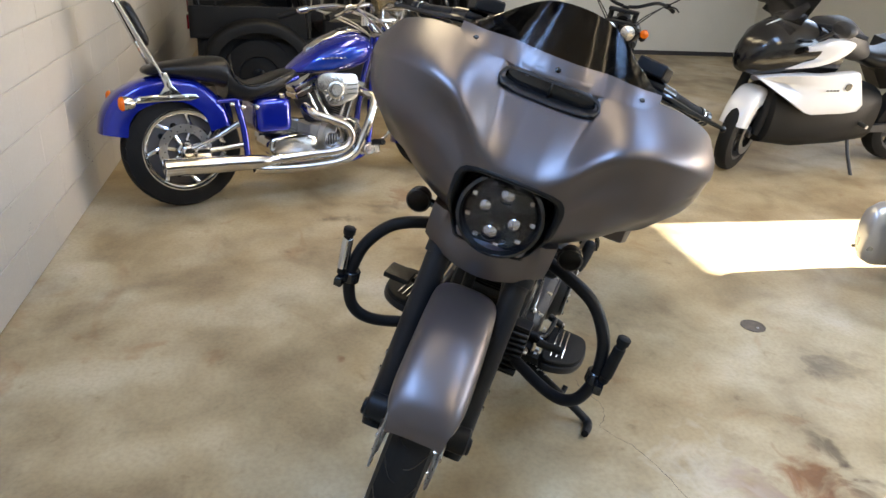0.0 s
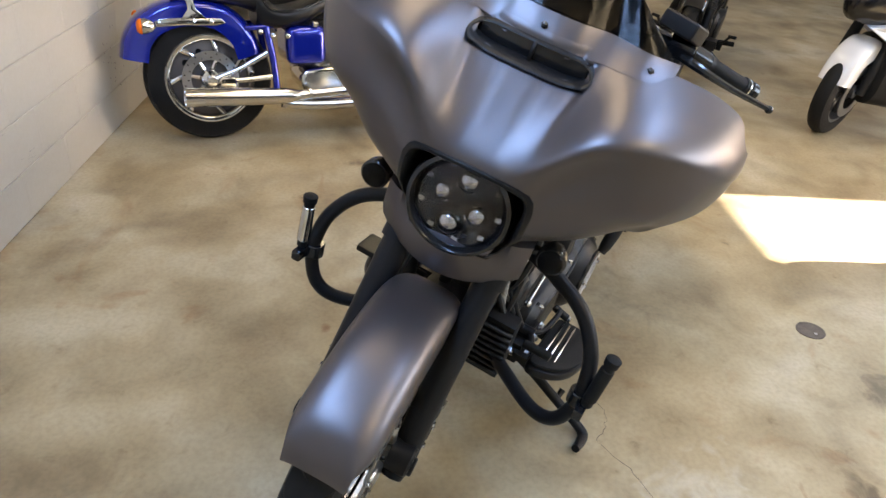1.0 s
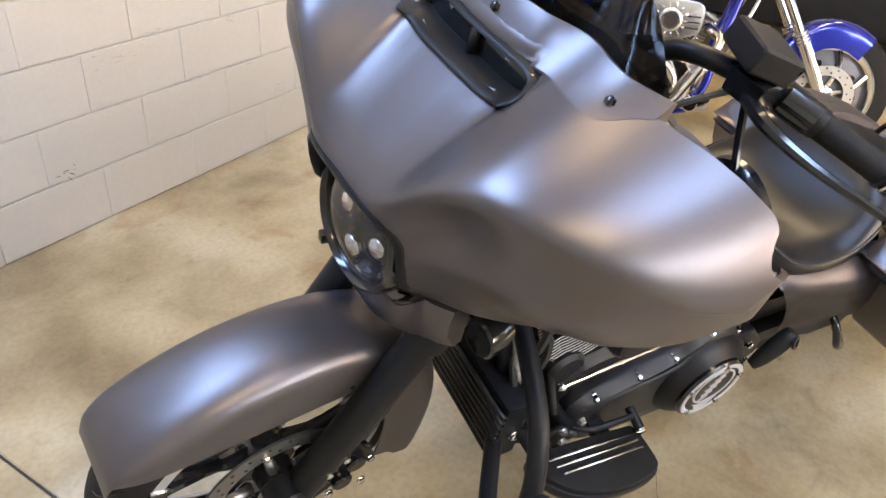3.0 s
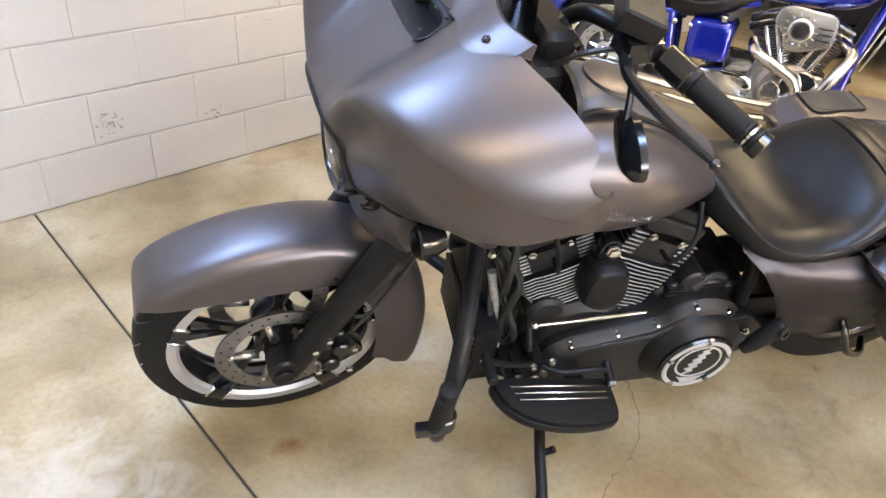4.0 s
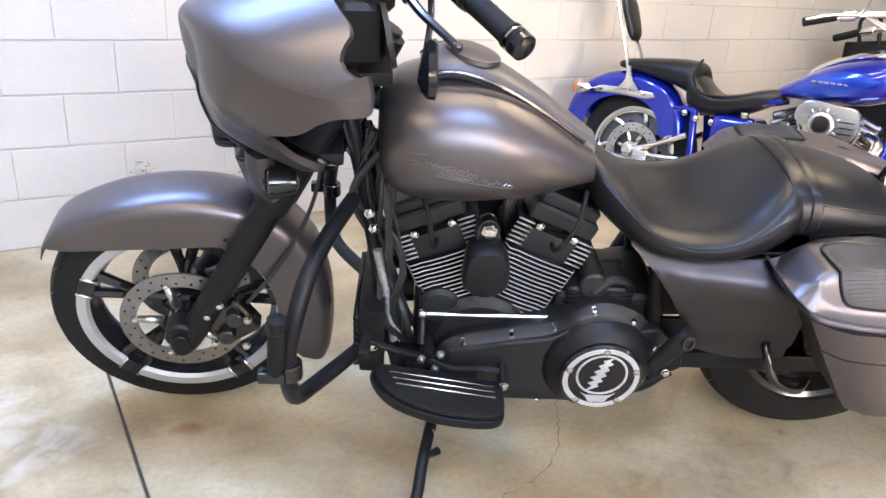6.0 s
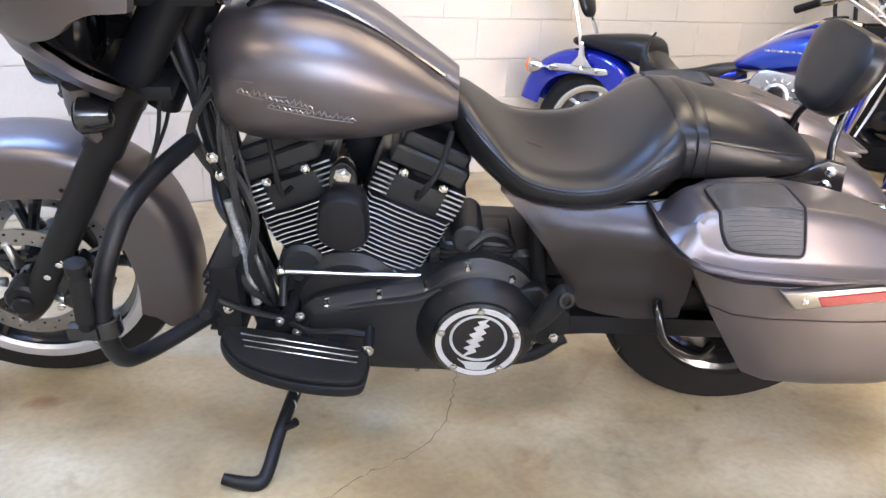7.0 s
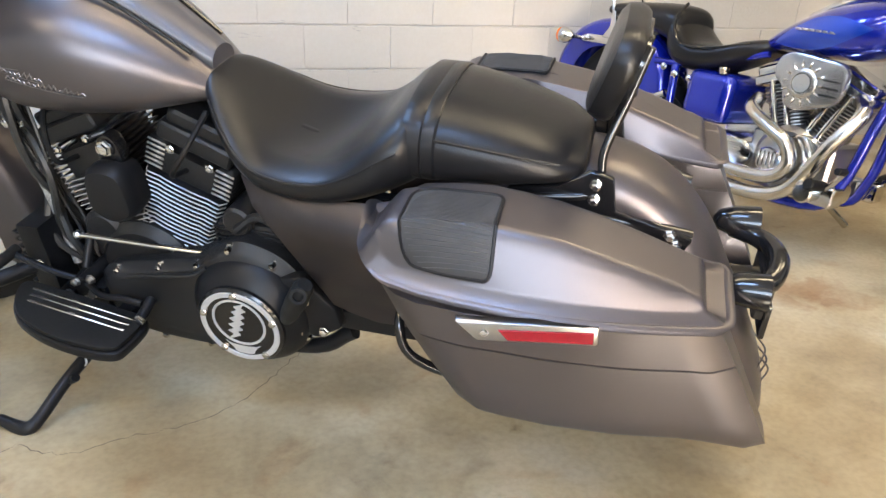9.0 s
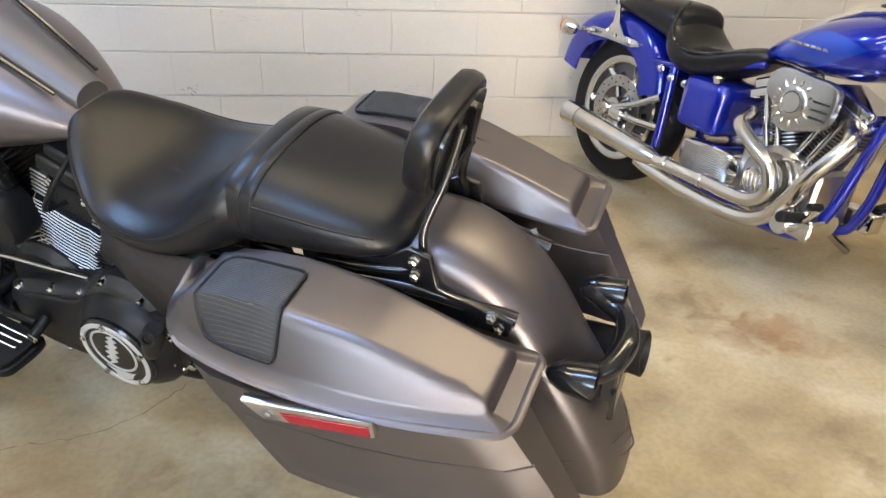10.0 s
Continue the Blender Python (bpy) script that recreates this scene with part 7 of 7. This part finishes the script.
        part("foot_peg", rod((0.62, s * 0.15, 0.40), (0.62, s * 0.28, 0.40), 0.014), M_STEEL, b)
    part("nose", loft([oval(x, z, w, h, 2.3, 24) for x, z, w, h in ((1.66, 0.80, 0.03, 0.04), (1.63, 0.82, 0.09, 0.10), (1.54, 0.86, 0.16, 0.16), (1.42, 0.89, 0.20, 0.18), (1.2, 0.90, 0.225, 0.17), (1.0, 0.86, 0.22, 0.15))]), M_GLOSS, b, "glossy black front fairing nose")
    part("nose_flash", loft([[V((x, y, z)) for x, y, z in ((1.50 - 0.3 * q, 0.10 * (1 - q) + 0.02, 1.0 + 0.13 * q), (1.52 - 0.3 * q, 0, 1.03 + 0.13 * q), (1.50 - 0.3 * q, -0.10 * (1 - q) - 0.02, 1.0 + 0.13 * q), (1.48 - 0.3 * q, 0, 1.0 + 0.13 * q))] for q in (0, 0.5, 1)]), M_WHITE, b, "white centre flash")
    part("belly", loft([oval(x, 0.42, w, h, 3.0, 24) for x, w, h in ((1.40, 0.10, 0.12), (1.36, 0.18, 0.2), (1.1, 0.225, 0.23), (0.7, 0.22, 0.22), (0.45, 0.18, 0.2), (0.38, 0.1, 0.12))]), M_BLACKPLASTIC, b, "dark grey engine fairing")
    part("tank", loft([oval(x, z, w, h, 2.4, 24) for x, z, w, h in ((1.12, 0.96, 0.08, 0.06), (1.05, 0.96, 0.17, 0.12), (0.9, 0.96, 0.18, 0.13), (0.75, 0.90, 0.14, 0.10), (0.66, 0.86, 0.09, 0.05))]), M_GREYPLASTIC, b, "dark grey tank cover")
    part("seat", loft([oval(x, z, w, h, 2.6, 24) for x, z, w, h in ((0.68, 0.84, 0.08, 0.04), (0.6, 0.82, 0.14, 0.06), (0.4, 0.81, 0.17, 0.06), (0.25, 0.84, 0.17, 0.09), (0.0, 0.87, 0.15, 0.07), (-0.15, 0.88, 0.10, 0.04))]), M_LEATHER, b, "black touring seat")
    part("tail", loft([oval(x, z, w, h, 2.6, 20) for x, z, w, h in ((0.2, 0.72, 0.16, 0.12), (-0.1, 0.76, 0.16, 0.10), (-0.4, 0.80, 0.12, 0.06), (-0.48, 0.80, 0.06, 0.03))]), M_GREYPLASTIC, b)
    sw = loft([[V((1.46 - 0.22 * q - 0.9 * y * y, y * (1 - 0.2 * q), 1.08 + 0.34 * q)) for y in np.linspace(-0.20, 0.20, 13)] for q in np.linspace(0, 1, 7)], False, False)
    bmesh.ops.solidify(sw, geom=sw.faces[:], thickness=0.004)
    part("windscreen", sw, M_SMOKE, b, "tinted windscreen")
    part("side_stand", tube([(0.60, 0.15, 0.24), (0.62, 0.23, 0.15), (0.64, 0.34, 0.045)], 0.013, 8, 4), M_GREYPLASTIC, b, "side stand swung out")
    part("exhaust", tube([(0.6, -0.2, 0.25), (0.2, -0.24, 0.30), (-0.35, -0.27, 0.36)], [0.03, 0.05, 0.055], 16, 4), M_STEEL, b)
    part("swingarm", join(*[box(-0.05, 0.5, s * 0.10 - 0.02, s * 0.10 + 0.02, 0.28, 0.34, 0.01) for s in (-1, 1)]), M_GREYPLASTIC, b)
    return b


tourer(stood(-3.30, 4.29, -84.0, 9), "white and grey sport tourer with fairing panels on its stand")

# ---- the black utility vehicle by the wall ----


def utility_vehicle(m):
    u = thing("utility_vehicle", m, "black open utility buggy with roll bars beside the wall", "utility vehicle")
    for x in (0.0, 1.75):
        for s in (1, -1):
            c = V((x, s * 0.56, 0.31))
            hub = part("wheel", lathe([(-0.09, 0.02), (-0.08, 0.06), (0.08, 0.06), (0.09, 0.02)], c, (0, 1, 0), 20), M_GLOSS, u)
            part("tyre", tyre_bm(c, 0.31, 0.22, 0.16), M_RUBBER, hub, "knobbly black tyre")
            part("rim", lathe([(-0.08, 0.165), (-0.03, 0.12), (0.03, 0.12), (0.08, 0.165)], c, (0, 1, 0), 30, False), M_GLOSS, hub)
            part("fender_flare", arch([(x - 0.42, 0.45), (x - 0.36, 0.60), (x - 0.2, 0.72), (x, 0.76), (x + 0.2, 0.72), (x + 0.36, 0.60), (x + 0.42, 0.45)], 0.16, 0.10, (x, 0, 0.31)), M_BLACKPLASTIC, u, "black plastic wheel arch", m=Matrix.Translation((0, s * 0.56, 0)))
    tub = part("body", loft([[V((x, y * w, z)) for y, z in ((-1, 0.26), (-1, 0.52), (-0.94, 0.60), (0.94, 0.60), (1, 0.52), (1, 0.26), (0.9, 0.22), (-0.9, 0.22))] for x, w in ((-0.45, 0.58), (-0.40, 0.62), (0.4, 0.64), (1.2, 0.64), (2.05, 0.60), (2.12, 0.55))]), M_BLACKPLASTIC, u, "black moulded body tub")
    part("hood", loft([oval(x, 0.66, w, h, 3.2, 24) for x, w, h in ((1.32, 0.58, 0.10), (1.36, 0.62, 0.16), (1.7, 0.58, 0.13), (2.05, 0.50, 0.05), (2.12, 0.44, 0.02))]), M_BLACKPLASTIC, u, "black hood")
    part("cargo_box", join(box(-0.5, 0.42, -0.62, 0.62, 0.60, 0.64, 0.01), box(-0.5, -0.46, -0.62, 0.62, 0.63, 0.84, 0.01), box(-0.5, 0.42, 0.58, 0.62, 0.63, 0.84, 0.01), box(-0.5, 0.42, -0.62, -0.58, 0.63, 0.84, 0.01)), M_BLACKPLASTIC, u, "open black cargo box")
    part("dash", box(1.2, 1.36, -0.56, 0.56, 0.74, 0.93, 0.04, 3), M_BLACKPLASTIC, u)
    part("steering_wheel", lathe([(-0.014, 0.17), (0, 0.184), (0.014, 0.17), (0, 0.156), (-0.014, 0.17)], (1.08, 0.28, 0.98), (-0.8, 0, 0.6), 32, False), M_RUBBER, u)
    for s in (1, -1):
        part("seat_cushion", box(0.52, 1.0, s * 0.30 - 0.27, s * 0.30 + 0.27, 0.60, 0.75, 0.05, 3), M_LEATHER, u, "black vinyl bench cushion")
        part("seat_back", box(-0.06, 0.06, s * 0.30 - 0.27, s * 0.30 + 0.27, 0.0, 0.46, 0.05, 3, Matrix.Translation((0.48, 0, 0.72)) @ pose(0, 0, 0, 0, -12, 0)), M_LEATHER, u, "black vinyl seat back")
        part("roll_bar", tube([(0.40, s * 0.60, 0.60), (0.36, s * 0.60, 1.1), (0.42, s * 0.56, 1.62), (0.9, s * 0.54, 1.74), (1.15, s * 0.55, 1.66), (1.52, s * 0.58, 0.95), (1.55, s * 0.58, 0.72)], 0.024, 12, 6), M_GLOSS, u, "black tubular roll bar")
        part("grab_handle", tube([(-0.42, s * 0.60, 0.84), (-0.44, s * 0.60, 0.98), (-0.34, s * 0.60, 1.02), (-0.30, s * 0.60, 0.84)], 0.013, 8, 4), M_MATTE, u)
        part("head_lamp", lathe([(0, 0.06), (0.02, 0.065), (0.03, 0.05), (0.034, 0)], (2.06, s * 0.36, 0.62), (1, 0, 0.1), 20), M_SMOKE, u)
        part("tail_lamp", box(-0.515, -0.495, s * 0.52 - 0.04, s * 0.52 + 0.04, 0.66, 0.76, 0.006), M_RED, u)
    for x, z in ((0.42, 1.62), (1.15, 1.66), (0.37, 1.05)):
        part("cross_bar", rod((x, -0.56, z), (x, 0.56, z), 0.022), M_GLOSS, u)
    return u


utility_vehicle(Matrix.Translation((-5.15, -0.6, 0)) @ pose(0, 0, 0, 0, 0, 97))

# ---- a rack of dark jackets by the end wall ----
M_CLOTH = mat("black_jacket_leather", (0.010, 0.010, 0.011), 0.5, 0, 0.4, 12, 160, 0.4, 200)
M_REDCLOTH = mat("dark_red_cloth", (0.10, 0.008, 0.010), 0.7, 0, 0.3, 12, 160, 0.4, 200)
rack = thing("garment_rack", Matrix.Translation((-6.7, 0.95, 0)), "black steel garment rack on feet near the end wall", "garment rack")
for sy in (-0.95, 0.95):
    part("post", rod((0, sy, 0.03), (0, sy, 1.55), 0.016), M_MATTE, rack)
    part("foot", box(-0.28, 0.28, sy - 0.02, sy + 0.02, 0, 0.03, 0.008), M_MATTE, rack)
part("rail", rod((0, -0.98, 1.54), (0, 0.98, 1.54), 0.016), M_MATTE, rack)
rj = random.Random(21)
for k in range(12):
    w_, low_, lean_ = rj.uniform(0.20, 0.25), rj.uniform(0.22, 0.45), rj.uniform(-0.02, 0.02)
    rings_ = []
    for z, kw, kt in ((low_, 0.95, 0.055), (low_ + 0.2, 0.98, 0.06), (1.0, 0.92, 0.055), (1.3, 1.0, 0.05), (1.42, 0.8, 0.04), (1.47, 0.3, 0.025)):
        rings_.append([V((w_ * kw * math.cos(a), lean_ * (z - 1) + (kt + 0.012 * math.sin(5 * a + k)) * math.sin(a), z)) for a in np.linspace(0, 2 * math.pi, 22, endpoint=False)])
    jk = thing("jacket", Matrix.Translation((-6.7, 0.13 + 0.148 * k, 0)), "dark red jacket hanging on the rack" if k == 6 else "black jacket hanging on the garment rack", "jacket", "jackets on the rack")
    part("body", loft(rings_), M_REDCLOTH if k == 6 else M_CLOTH, jk)
    part("hanger_hook", tube([(0, 0, 1.46), (0, 0, 1.53), (0.015, 0, 1.565), (-0.014, 0, 1.562)], 0.003, 6, 4), M_STEEL, jk)

# ---- the silver motorcycle near the doorway ----
silver = cruiser(stood(-1.10, 2.98, 89.0, 4), "silver motorcycle with rounded saddlebags near the sunlit patch", M_SILVER, M_DARKPAINT, M_STEEL, sissy=False, shield=False)
for half in silver.children:  # narrow bar
    if half.name.startswith("handlebar"):
        half.scale.y = 0.7
for s in (1, -1):
    rings_ = []
    for x, k_ in ((-0.50, 0.25), (-0.495, 0.55), (-0.47, 0.8), (-0.42, 0.95), (-0.3, 1.0), (-0.05, 1.0), (0.05, 0.9), (0.08, 0.5)):
        rings_.append(oval(x, 0.24, 0.075 * k_, 0.17 * k_, 2.6, 24))
    part("saddlebag", loft(rings_), M_SILVER, silver, "rounded silver saddlebag", m=Matrix.Translation((0, s * 0.24, 0)))
    part("bag_trim", tube([(-0.47, s * 0.316, 0.15), (-0.2, s * 0.318, 0.14), (0.05, s * 0.31, 0.15)], 0.008, 8, 4), M_GLOSS, silver)

# ---- the blocks of the wall, last ----
BW, BH, GV, GH = 0.406, 0.203, 0.0012, 0.007


def block_bm(w, h):
    """One painted block face with worn rounded edges, set proud of its bed."""
    bm = bmesh.new()
    rings = [[V((x, y, z)) for x, z in ((-w / 2 + i, -h / 2 + i), (w / 2 - i, -h / 2 + i), (w / 2 - i, h / 2 - i), (-w / 2 + i, h / 2 - i))] for y, i in ((0.0005, 0.0), (0.0045, 0.0), (0.006, 0.0022))]
    vs = [[bm.verts.new(p) for p in r] for r in rings]
    for a, b_ in zip(vs, vs[1:]):
        for k in range(4):
            bm.faces.new((a[k], a[(k + 1) % 4], b_[(k + 1) % 4], b_[k]))
    bm.faces.new(vs[-1])
    bmesh.ops.recalc_face_normals(bm, faces=bm.faces)
    me = bpy.data.meshes.new("block")
    bm.to_mesh(me)
    bm.free()
    me.materials.append(M_WALL)
    return me


full = block_bm(BW - GV, BH - GH)
rest = bmesh.new()
rest.from_mesh(full)
bmesh.ops.delete(rest, geom=rest.verts[:], context="VERTS")
rb2 = random.Random(9)
for row_ in range(int(H / BH)):
    x_ = -0.719 + BW / 2 - 40 * BW + (0 if row_ % 2 == 0 else BW / 2)
    while x_ < X1 - BW / 2:
        if x_ > X0 + BW / 2:
            o_ = V((x_ + rb2.uniform(-0.0008, 0.0008), Y0 + rb2.uniform(-0.0006, 0.0006), BH * (row_ + 0.5) + GH * 0.3))
            if -4.2 < x_ < 2.4 and row_ < 12:
                ob = new("block", full)
                ob.parent = wall_s
                ob.location = o_
            else:
                q = rest.verts
                n0 = len(q)
                rest.from_mesh(full)
                rest.verts.ensure_lookup_table()
                for k in range(n0, len(rest.verts)):
                    rest.verts[k].co += o_
        x_ += BW
tagged(part("block_field", rest, M_WALL, wall_s, "painted block courses", smooth=False), kind="stuff")
